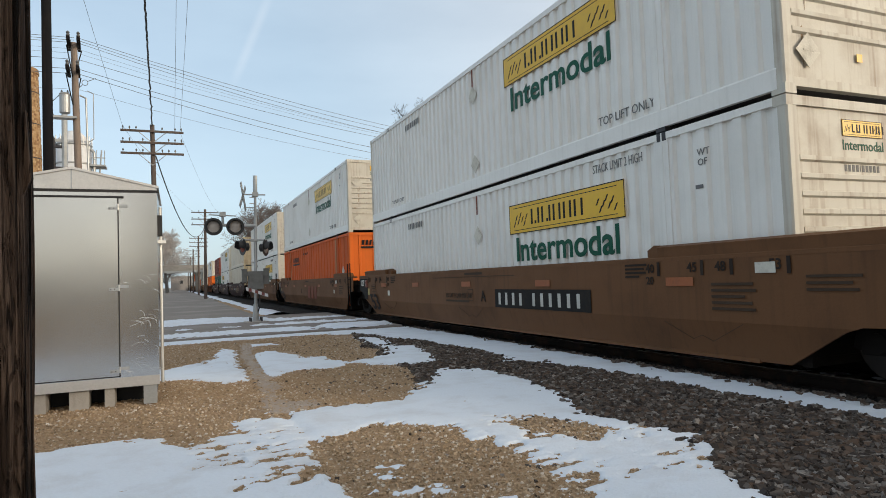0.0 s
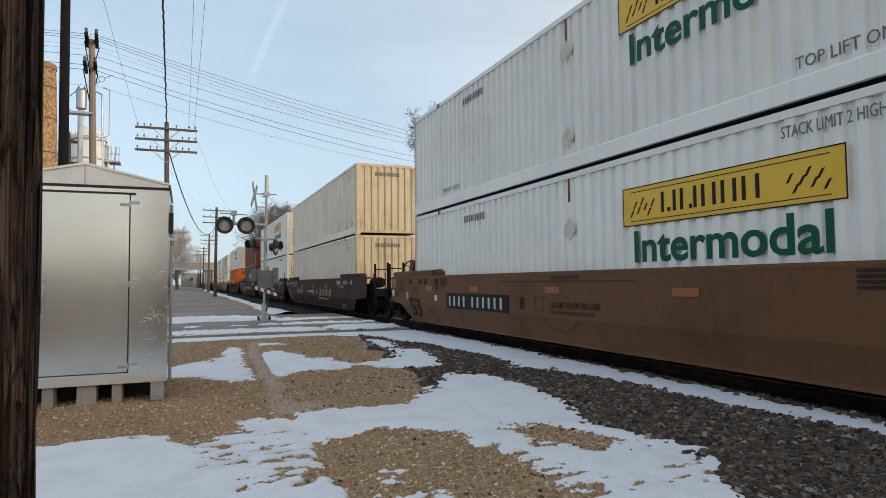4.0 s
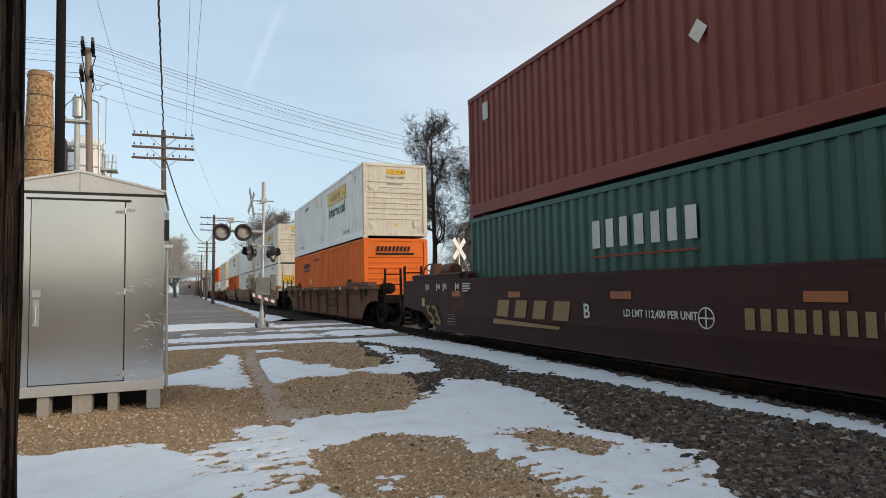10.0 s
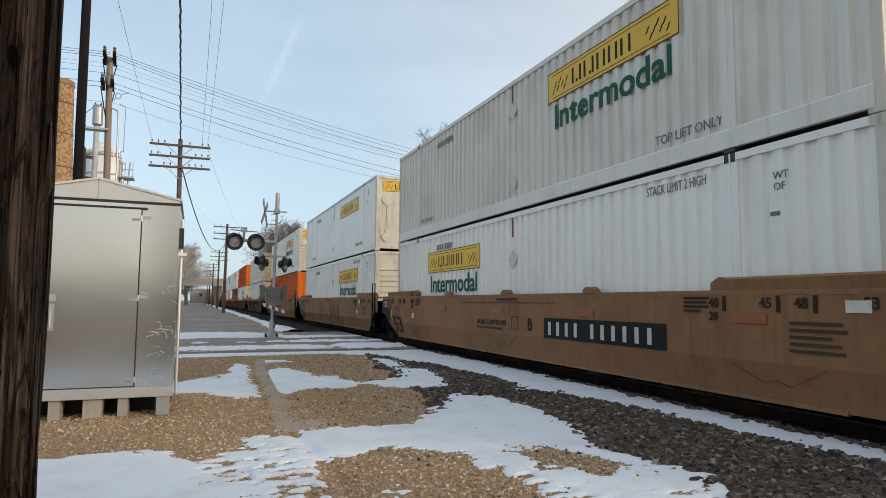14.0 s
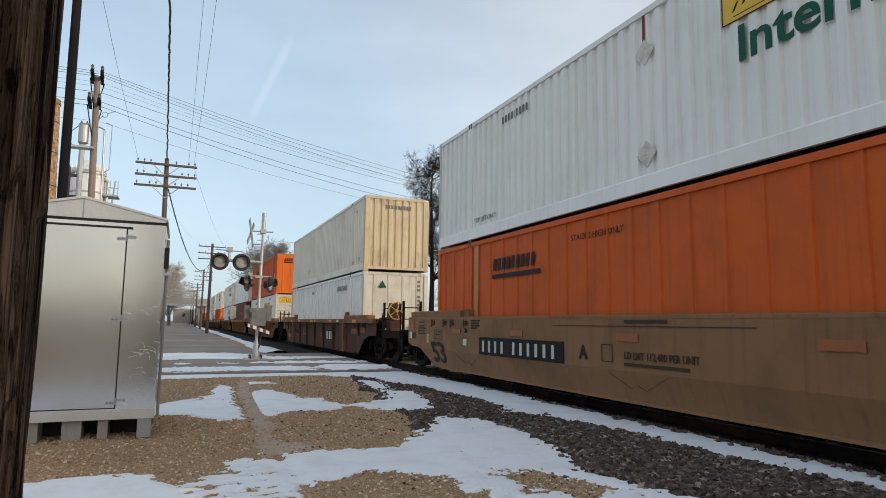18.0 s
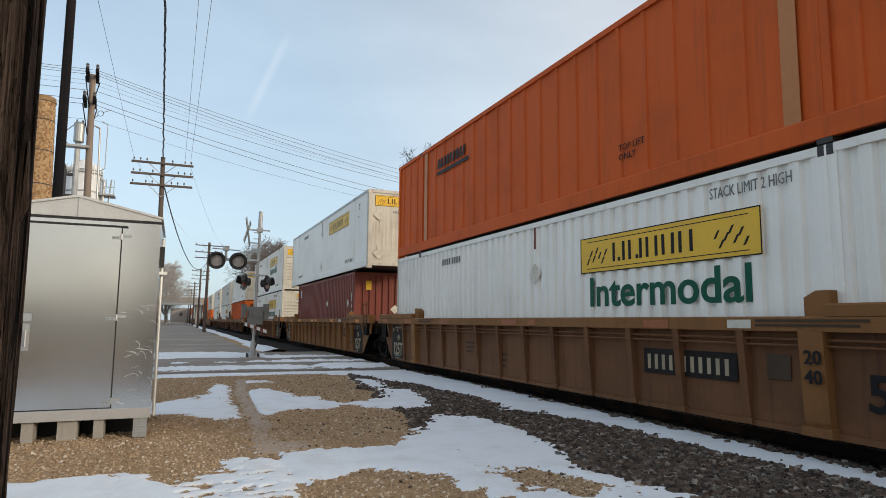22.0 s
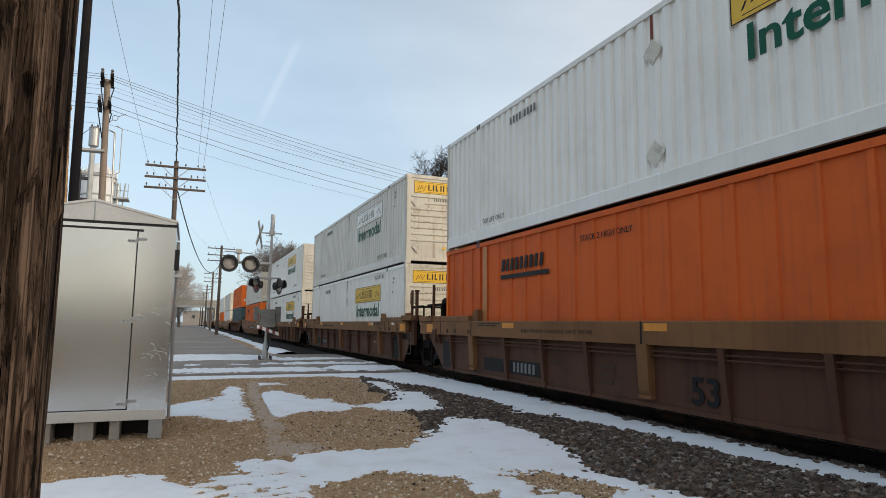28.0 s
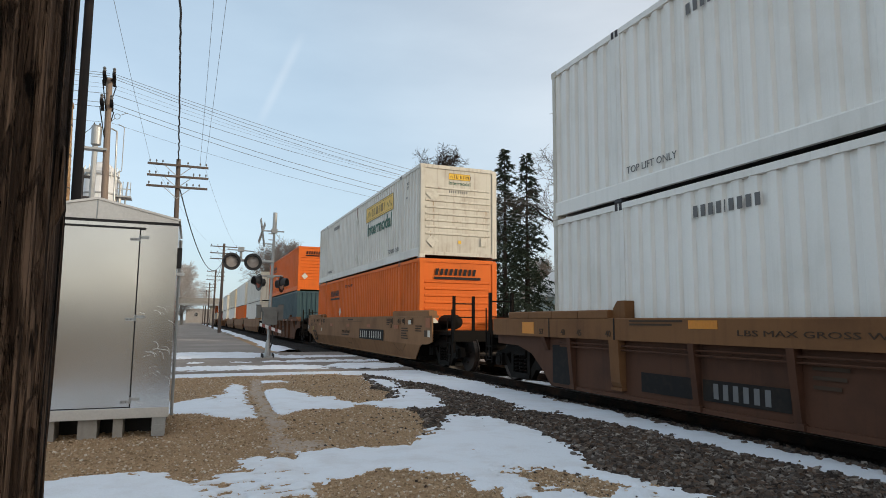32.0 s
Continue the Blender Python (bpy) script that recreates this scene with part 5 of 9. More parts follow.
    if dress == "green":
        mark_blocks(top, "white block shapes of a company name", on_side(xs - 0.006, 7.37, 1.58), 7, 0.46, M["whiteink"], 0.0, 0.2)
        part("company_mark", shared(("gl",), lambda: Geo().box(0, 2.4, 0, 0.035, 0, 0.004).mesh("line", M["redink"])), top, "thin red line", on_side(xs - 0.006, 7.35, 1.42))
        mark_blocks(top, "", on_end(-0.98, -0.004, 2.0), 7, 0.2, M["whiteink"], 0.0, 0.36)
        part("stencil", bars([0.5] * 4 + [0.1] + [0.5] * 6, 0.11, M["whiteink"]), top, "", on_end(0.1, -0.004, 2.0))
    return top


M["yellowpost"] = mat("golden_post", (0.44, 0.165, 0.045), 0.5, dirt=(0.3, 0.1, 0.03), amount=0.5)


def wheelset_mesh():
    def make():
        g = Geo()
        for s in (-1, 1):
            x = s * 0.7535
            g.lathe((x - 0.068, 0, 0), (1, 0, 0), [(0, 0.44), (0.004, 0.455), (0.10, 0.46), (0.105, 0.49), (0.135, 0.485), (0.136, 0.38), (0.09, 0.37), (0.09, 0.16), (0.15, 0.14), (0.16, 0.10)] if s < 0 else [(0.0, 0.38), (0.001, 0.485), (0.031, 0.49), (0.036, 0.46), (0.132, 0.455), (0.136, 0.44), (0.136, 0.37), (0.06, 0.36), (0.06, 0.14), (-0.02, 0.10)], 24)
        g.tube((-1.0, 0, 0), (1.0, 0, 0), 0.075, n=10)
        for i in range(4):
            a = i * math.pi / 2
            g.box(-0.86, -0.82, 0.22 * math.cos(a) - 0.03, 0.22 * math.cos(a) + 0.03, 0.22 * math.sin(a) - 0.03, 0.22 * math.sin(a) + 0.03)
        return g.mesh("wheelset", M["wheel"])
    return shared(("wheelset",), make)


def truck(parent, y, spin):
    """A four-wheel truck: two side frames, bolster, springs, two wheelsets."""
    def frame_mesh():
        g = Geo()
        g.prism([(-1.18, 0.40), (-1.12, 0.62), (-0.75, 0.70), (-0.42, 0.86), (0.42, 0.86), (0.75, 0.70), (1.12, 0.62), (1.18, 0.40), (1.05, 0.36), (1.02, 0.50), (0.72, 0.56), (0.36, 0.68), (-0.36, 0.68), (-0.72, 0.56), (-1.02, 0.50), (-1.05, 0.36)], "x", -1.12, -1.0)
        g.prism([(-0.42, 0.12), (0.42, 0.12), (0.36, 0.24), (-0.36, 0.24)], "x", -1.14, -0.98)
        for s in (-1, 1):
            g.prism([(s * 0.84, 0.56), (s * 0.64, 0.58), (s * 0.34, 0.26), (s * 0.36, 0.13), (s * 0.44, 0.13)], "x", -1.11, -1.0)
            g.prism([(s * 0.40, 0.2), (s * 0.30, 0.2), (s * 0.30, 0.72), (s * 0.40, 0.72)], "x", -1.13, -1.0)
        for s in (-1, 1):
            g.box(-1.18, -1.0, s * 0.89 - 0.16, s * 0.89 + 0.16, 0.34, 0.60)
            g.tube((-1.20, s * 0.89, 0.46), (-1.0, s * 0.89, 0.46), 0.11, n=12)
        g.box(-1.16, -0.98, -0.28, 0.28, 0.60, 0.78)
        return g.mesh("side_frame", M["truck"])

    def spring_mesh():
        g, n, m = Geo(), 50, 5
        for i in range(n + 1):
            u = 2 * math.pi * 5 * i / n
            c = Vector((0.075 * math.cos(u), 0.075 * math.sin(u), 0.24 + 0.38 * i / n))
            e = Vector((math.cos(u), math.sin(u), 0))
            for j in range(m):
                w = 2 * math.pi * j / m
                g.v.append(tuple(c + e * 0.02 * math.cos(w) + Vector((0, 0, 0.02 * math.sin(w)))))
        g.f += [(i * m + j, i * m + (j + 1) % m, (i + 1) * m + (j + 1) % m, (i + 1) * m + j) for i in range(n) for j in range(m)]
        return g.mesh("spring", M["truck"])
    t = part("truck", shared(("bolster",), lambda: Geo().box(-1.05, 1.05, -0.2, 0.2, 0.5, 0.78).box(-0.3, 0.3, -0.9, 0.9, 0.55, 0.7).mesh("bolster", M["truck"])), parent, "dark greasy four-wheel truck", pose(0, y, 0))
    part("side_frame", shared(("sframe",), frame_mesh), t)
    part("side_frame", shared(("sframe",), frame_mesh), t, "", pose(0, 0, 0, 0, 0, 180))
    for k in (-0.2, 0.0, 0.2):
        part("spring", shared(("spring",), spring_mesh), t, "", pose(-1.05, k, 0))
    for s in (-1, 1):
        w = part("wheelset", wheelset_mesh(), t, "steel wheels on an axle", pose(0, s * 0.89, 0.46))
        if spin:
            WHEELS.append((w, s * 0.89))
    return t


def number_marks(ob, widths, h, material, gap, y, z, x, label):
    """A row of plain bars in place of a car's number."""
    s = 0.0
    for w in widths:
        if w > 0.1:
            part("number_bar", shared(("nbar", w, h, material.name), lambda: Geo().box(0, w * h, 0, h, 0, 0.003).mesh("number_bar", material)), ob, label, on_side(x, y - s, z))
        s += (w + gap) * h


BIG53 = {"sill": -0.81, "black": -4.3, "gold": -6.45, "brown": -5.15}
RIBS = {"sill": (8.13, 7.27, 4.37, 2.88, 1.45), "black": (8.04, 4.0, 2.0, 0), "gold": (8.3, 6.9, 5.07, 4.03, 3.08, 2.05, 1.03, 0), "brown": (8.1, 4.1, 2.05, 0)}
TYPES = {
    # web colour, sill colour, ribbed pitch or 0, top of side, sill depth
    "tan": ("tan", "tan", 0, 1.45, 0.06), "dark": ("darkcar", "darkcar", 0, 1.48, 0.06),
    "brown": ("rustbrown", "rustbrown", 2.05, 1.40, 0.14), "black": ("umber", "gold", 2.05, 1.42, 0.16),
    "gold": ("gold", "gold", 1.16, 1.37, 0.16), "sill": ("umber", "silltan", 1.72, 1.36, 0.34),
}
CARLABEL = {
    "tan": "tan smooth-sided well car carrying stacked containers", "dark": "dark maroon smooth-sided well car with white stencils",
    "brown": "rusty brown ribbed well car with stacked containers", "black": "dark brown ribbed well car with golden top sill",
    "gold": "golden tan closely ribbed well car with stacked containers", "sill": "brown ribbed well car with deep tan top sill",
}


def side_cut(poly, z, above):
    """The part of an upright outline over or under a height."""
    out = []
    for (y0, z0), (y1, z1) in zip(poly, poly[1:] + poly[:1]):
        a, b = (z0 >= z) == above or z0 == z, (z1 >= z) == above or z1 == z
        if a:
            out.append((y0, z0))
        if a != b:
            out.append((y0 + (y1 - y0) * (z - z0) / (z1 - z0), z))
    return out


def leaning_side(outline, x, s):
    """Side of a smooth car: upright above the knee, leaning inwards below; s is +1 on the left side."""
    g = Geo().prism(side_cut(outline, 0.62, True), "x", x, x + s * 0.03)
    k = len(g.v)
    g.prism(side_cut(outline, 0.62, False), "x", x, x + s * 0.03)
    g.v[k:] = [(a + s * max(0.0, 0.62 - c) * 0.30, b, c) for a, b, c in g.v[k:]]
    return g


def end_outline(sign, kind, top, smooth, last):
    """Lower corner of the side at one end, from the bottom outwards and up."""
    low = 0.17 if smooth else 0.14
    if kind == "A":
        p = [(7.68, low), (8.45, 0.60), (8.75, 0.84), (9.19, 0.90), (9.19, top)] if smooth else [(8.18, low), (8.50, 0.45), (8.84, 0.80), (9.10, 0.86), (9.28, top)]
    else:
        p = [(8.0, low), (8.72, 0.58), (8.9, 0.64), (9.4, 0.66), (last, 0.74), (last, top)] if smooth else [(8.05, low), (8.35, 0.40), (8.75, 0.68), (9.3, 0.82), (10.2, 0.84), (10.2, top)]
    return [(sign * a, b) for a, b in p]


def well_car(kind, y, near, far, number, mark, spin=True, simple=False):
    web, sillc, pitch, top, depth = TYPES[kind]
    if kind == "tan" and y > 100:
        web = sillc = "sandtan"
    if kind == "gold" and mark != "C":
        web = "rustgold"
    smooth = pitch == 0
    # ends use near-black truck colour: the dark of the car gaps is painted in
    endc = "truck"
    ob = new("well_car")
    ob.matrix_basis = pose(TRACK_X, y, 0)
    tagged(ob, CARLABEL[kind], "railcar", "well cars of the train")
    key = (kind, near, far, web)
    last = 9.75 if kind == "tan" else 10.3
    outline = end_outline(-1, near, top, smooth, last) + end_outline(1, far, top, smooth, last)[::-1]
    if kind == "sill":
        low = [(-8.35, 0.14), (-8.55, 0.36), (-8.75, 0.58), (-8.86, 0.70), (-8.86, top)] if near == "A" else outline[:6]
        high = [(9.43, top), (9.40, 1.02), (8.92, 0.90), (8.40, 0.49), (7.97, 0.14)] if far == "A" else outline[-6:]
        outline = low + high
    xo = -1.50 if smooth else -1.40
    yn, yf = outline[4 if near == "A" else 5][0], outline[len(outline) - (5 if far == "A" else 6)][0]

    def side():
        if smooth:
            return leaning_side(outline, xo, 1).box(xo + 0.12, xo + 0.2, -7.6, 7.6, 0.15, 0.20).mesh("side_plate", M[web])
        return Geo().prism(outline, "x", xo, xo + 0.03).box(xo - 0.03, xo + 0.06, -7.6, 7.6, 0.135, 0.20).mesh("side_plate", M[web])

    def side_r():
        return (leaning_side(outline, -xo, -1) if smooth else Geo().prism(outline, "x", -xo - 0.03, -xo)).mesh("side_plate", M[web])
    part("side_plate", shared(("side", key), side), ob)
    part("side_plate", shared(("sider", key), side_r), ob)
    sx = -1.505 if smooth else -1.52
    sill_m = shared(("sillm", key), lambda: Geo().prism([(sx, top - depth), (sx + 0.2, top - depth), (sx + 0.2, top), (sx + 0.015, top), (sx, top - 0.015)], "y", yn, yf).mesh("top_sill", M[sillc]))
    part("top_sill", sill_m, ob)
    part("top_sill", shared(("sillr", key), lambda: Geo().box(1.3, 1.5, yn, yf, top - depth, top).mesh("top_sill", M[sillc])), ob)
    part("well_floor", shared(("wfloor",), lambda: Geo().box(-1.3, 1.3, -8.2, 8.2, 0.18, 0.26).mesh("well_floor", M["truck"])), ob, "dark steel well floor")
    if not smooth:
        rib = shared(("rib", kind, web), lambda: Geo().prism([(-1.53, top - depth + 0.004), (-1.40, top - depth + 0.004), (-1.40, 0.16), (-1.45, 0.16)], "y", -0.05, 0.05).box(-1.465, -1.40, -0.075, 0.075, 0.15, 0.22).mesh("post", M[web]))
        stub = shared(("stubrib", kind, web), lambda: Geo().prism([(-1.53, top - depth + 0.004), (-1.40, top - depth + 0.004), (-1.40, 0.78), (-1.44, 0.78)], "y", -0.06, 0.06).mesh("post", M[web]))
        for yy in RIBS[kind]:
            part("post", rib if yy < 7.7 else stub, ob, "", pose(0, yy, 0))
            if yy:
                part("post", rib if yy < 7.7 or kind == "sill" else stub, ob, "", pose(0, -yy, 0))
        big = shared(("bigpost", kind, web), lambda: Geo().prism([(-1.545, top - depth + 0.004), (-1.40, top - depth + 0.004), (-1.40, 0.30), (-1.47, 0.30), (-1.51, 0.38)], "y", -0.115, 0.115).box(-1.50, -1.40, -0.13, 0.13, 0.255, 0.30).mesh("wide_post", M[sillc]) if kind == "sill" else Geo().prism([(-1.545, top - depth + 0.004), (-1.40, top - depth + 0.004), (-1.40, 0.16), (-1.46, 0.16), (-1.50, 0.3)], "y", -0.14, 0.14).box(-1.52, -1.40, -0.17, 0.17, 0.145, 0.24).mesh("wide_post", M[sillc]))
        for yy in (-5.98, 0.0, 5.98) if kind == "sill" else (-5.98, 5.98):
            part("wide_post", big, ob, "", pose(0, yy, 0))
        for zz in (0.085, 0.15):
            part("grab_rail", shared(("grab", kind, zz, web), lambda: Geo().tube((-1.475, -7.6, top - depth - zz), (-1.475, 7.6, top - depth - zz), 0.014, n=6).mesh("pipe", M[web])), ob, "long brake pipe under the sill")
    for s, e in ((-1, near), (1, far)):
        out = 9.5 if e == "E" else 8.5 if smooth or kind == "sill" else 9.15

        prof = [(-1.50, top), (-1.25, top), (-1.28, top + 0.13), (-1.42, top + 0.16), (-1.52, top + 0.13)] if smooth else [(-1.52, top), (-1.22, top), (-1.22, top + 0.12), (-1.50, top + 0.13), (-1.52, top + 0.11)]
        flip_y = None if s > 0 else Matrix.Diagonal((1, -1, 1, 1))
        n = 1 if smooth else 4
        for i in range(n):
            a, b = 6.14 + (out - 6.14) * i / n, 6.14 + (out - 6.14) * (i + 1) / n - (0 if smooth else 0.015)
            part("container_guide", shared(("guide", kind, a, b, web), lambda: Geo().prism(prof, "y", a, b).mesh("container_guide", M[sillc])), ob, "", flip_y)
        part("guide_post", shared(("gpost", kind, web), lambda: Geo().prism([(5.84, top), (6.15, top), (6.13, top + 0.15), (6.02, top + 0.27), (5.84, top + 0.27)] if kind == "sill" else [(5.84, top), (6.13, top), (6.13, top + (0.15 if smooth else 0.27)), (5.98, top + (0.17 if smooth else 0.27)), (5.84, top + (0.10 if smooth else 0.2))], "x", -1.42, -1.22).mesh("guide_post", M[sillc])), ob, "", flip_y)
    for s, e in ((-1, near), (1, far)):
        if e == "A":
            # the outer boxes are added dark filler for the open gap between units
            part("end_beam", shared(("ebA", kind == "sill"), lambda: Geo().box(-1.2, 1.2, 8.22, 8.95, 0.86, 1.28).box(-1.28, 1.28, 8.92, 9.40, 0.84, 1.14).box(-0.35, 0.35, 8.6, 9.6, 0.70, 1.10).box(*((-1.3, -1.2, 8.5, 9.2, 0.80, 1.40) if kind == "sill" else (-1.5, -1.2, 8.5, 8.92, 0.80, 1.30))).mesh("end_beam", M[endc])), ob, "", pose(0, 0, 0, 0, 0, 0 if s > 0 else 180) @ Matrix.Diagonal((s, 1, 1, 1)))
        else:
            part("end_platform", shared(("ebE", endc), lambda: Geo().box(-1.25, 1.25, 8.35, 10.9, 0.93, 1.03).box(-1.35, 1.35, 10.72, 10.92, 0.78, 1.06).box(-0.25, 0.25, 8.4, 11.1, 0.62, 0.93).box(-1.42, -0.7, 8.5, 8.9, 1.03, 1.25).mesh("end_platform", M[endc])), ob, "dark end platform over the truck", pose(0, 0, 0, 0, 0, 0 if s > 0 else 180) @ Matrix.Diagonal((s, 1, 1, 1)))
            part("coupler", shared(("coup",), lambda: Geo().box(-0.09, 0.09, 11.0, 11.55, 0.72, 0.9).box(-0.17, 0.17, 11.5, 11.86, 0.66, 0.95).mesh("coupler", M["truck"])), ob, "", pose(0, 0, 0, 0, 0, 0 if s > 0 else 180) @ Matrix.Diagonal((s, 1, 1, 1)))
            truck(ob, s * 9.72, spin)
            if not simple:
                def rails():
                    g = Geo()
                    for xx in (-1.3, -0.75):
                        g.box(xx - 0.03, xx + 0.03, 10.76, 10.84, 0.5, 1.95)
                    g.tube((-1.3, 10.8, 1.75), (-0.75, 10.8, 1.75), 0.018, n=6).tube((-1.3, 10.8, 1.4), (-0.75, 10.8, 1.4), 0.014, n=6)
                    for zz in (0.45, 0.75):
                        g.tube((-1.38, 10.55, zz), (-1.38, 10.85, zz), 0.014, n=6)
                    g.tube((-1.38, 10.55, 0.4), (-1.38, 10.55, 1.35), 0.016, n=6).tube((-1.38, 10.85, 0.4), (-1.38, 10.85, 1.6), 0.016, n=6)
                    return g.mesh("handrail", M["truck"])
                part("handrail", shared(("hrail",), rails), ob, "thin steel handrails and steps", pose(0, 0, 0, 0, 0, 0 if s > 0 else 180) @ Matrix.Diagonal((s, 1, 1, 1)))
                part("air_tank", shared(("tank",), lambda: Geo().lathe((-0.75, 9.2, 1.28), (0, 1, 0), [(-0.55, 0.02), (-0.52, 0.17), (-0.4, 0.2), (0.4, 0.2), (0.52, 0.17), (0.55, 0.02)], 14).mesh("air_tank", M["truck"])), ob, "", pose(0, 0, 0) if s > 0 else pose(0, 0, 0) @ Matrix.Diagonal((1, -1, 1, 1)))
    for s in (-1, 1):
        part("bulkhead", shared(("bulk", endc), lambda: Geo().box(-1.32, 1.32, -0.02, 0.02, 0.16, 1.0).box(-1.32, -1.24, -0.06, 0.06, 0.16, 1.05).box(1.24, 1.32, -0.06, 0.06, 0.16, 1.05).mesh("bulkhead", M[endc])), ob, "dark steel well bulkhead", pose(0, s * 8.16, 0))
    gear = -1 if near == "E" and kind == "black" else 1 if far == "E" and mark == "B" else 0
    if gear and not simple:
        paint = M["brakeyellow"] if kind == "black" else M["truck"]
        stand = M["umber"] if kind == "black" else M["rustbrown"]

        def bwheel():
            g = Geo().ring((0, 0, 0), (0, 1, 0), 0.28, 0.02, 22, 6)
            for i in range(5):
                a = i * 2 * math.pi / 5
                g.tube((0, 0, 0), (0.28 * math.cos(a), 0, 0.28 * math.sin(a)), 0.014, n=5)
            return g.tube((0, -0.04, 0), (0, 0.12, 0), 0.05, n=8).mesh("brake_wheel", paint)
        yw = -10.5 if gear < 0 else 9.2
        part("brake_stand", shared(("bstand", kind), lambda: Geo().box(-0.17, 0.17, -0.45, 0.0, 0, 0.55).prism([(-0.17, 0.55), (0.17, 0.55), (0.1, 0.92), (-0.1, 0.92)], "y", -0.35, -0.02).box(0.17, 0.3, -0.3, -0.1, 0.2, 0.6).mesh("brake_stand", stand)), ob, "hand brake housing", pose(-0.95, yw, 1.03))
        part("brake_wheel", shared(("bw", kind == "black"), bwheel), ob, "spoked hand brake wheel", pose(-0.95, yw + (0.12 if gear > 0 else -0.55), 1.68))
        if gear > 0:
            part("reservoir", shared(("resv",), lambda: Geo().lathe((-1.0, 0, 0), (0, 1, 0), [(-0.36, 0.05), (-0.34, 0.17), (-0.28, 0.2), (0.28, 0.2), (0.34, 0.17), (0.36, 0.05)], 16).box(-1.1, -0.9, -0.12, 0.12, -0.5, -0.18).mesh("reservoir", M["rustbrown"])), ob, "brown air reservoir", pose(0, 7.85, 1.72))
            part("bracket", shared(("rbr",), lambda: Geo().box(-1.2, -0.8, -0.5, 0.5, -0.06, 0.0).mesh("bracket", M["truck"])), ob, "", pose(0, 7.85, 1.53))
    if near == "A":
        truck(ob, -9.72, spin)
        if not simple and kind != "sill":
            def ladder():
                g = Geo()
                for yy in (-8.98, -8.62):
                    g.tube((-1.53, yy, 0.35 if smooth else 1.05), (-1.53, yy, 1.95), 0.02, n=6)
                for zz in (0.45, 0.75, 1.05, 1.35) if smooth else (1.15, 1.5, 1.85):
                    g.tube((-1.53, -8.98, zz), (-1.53, -8.62, zz), 0.013, n=6)
                return g.mesh("ladder", M["truck" if kind in ("dark", "tan") else "rustbrown"])
            part("ladder", shared(("ladder", kind in ("dark", "tan")), ladder), ob, "thin steel end ladder")
    if simple:
        return ob
    if kind == "sill":
        sill_ends(ob, near, far, top)
    if smooth:
        smooth_marks(ob, kind, near, far, mark, y, number, xo - 0.012)
    else:
        ribbed_marks(ob, kind, near, far, mark, number, top, web)
    return ob


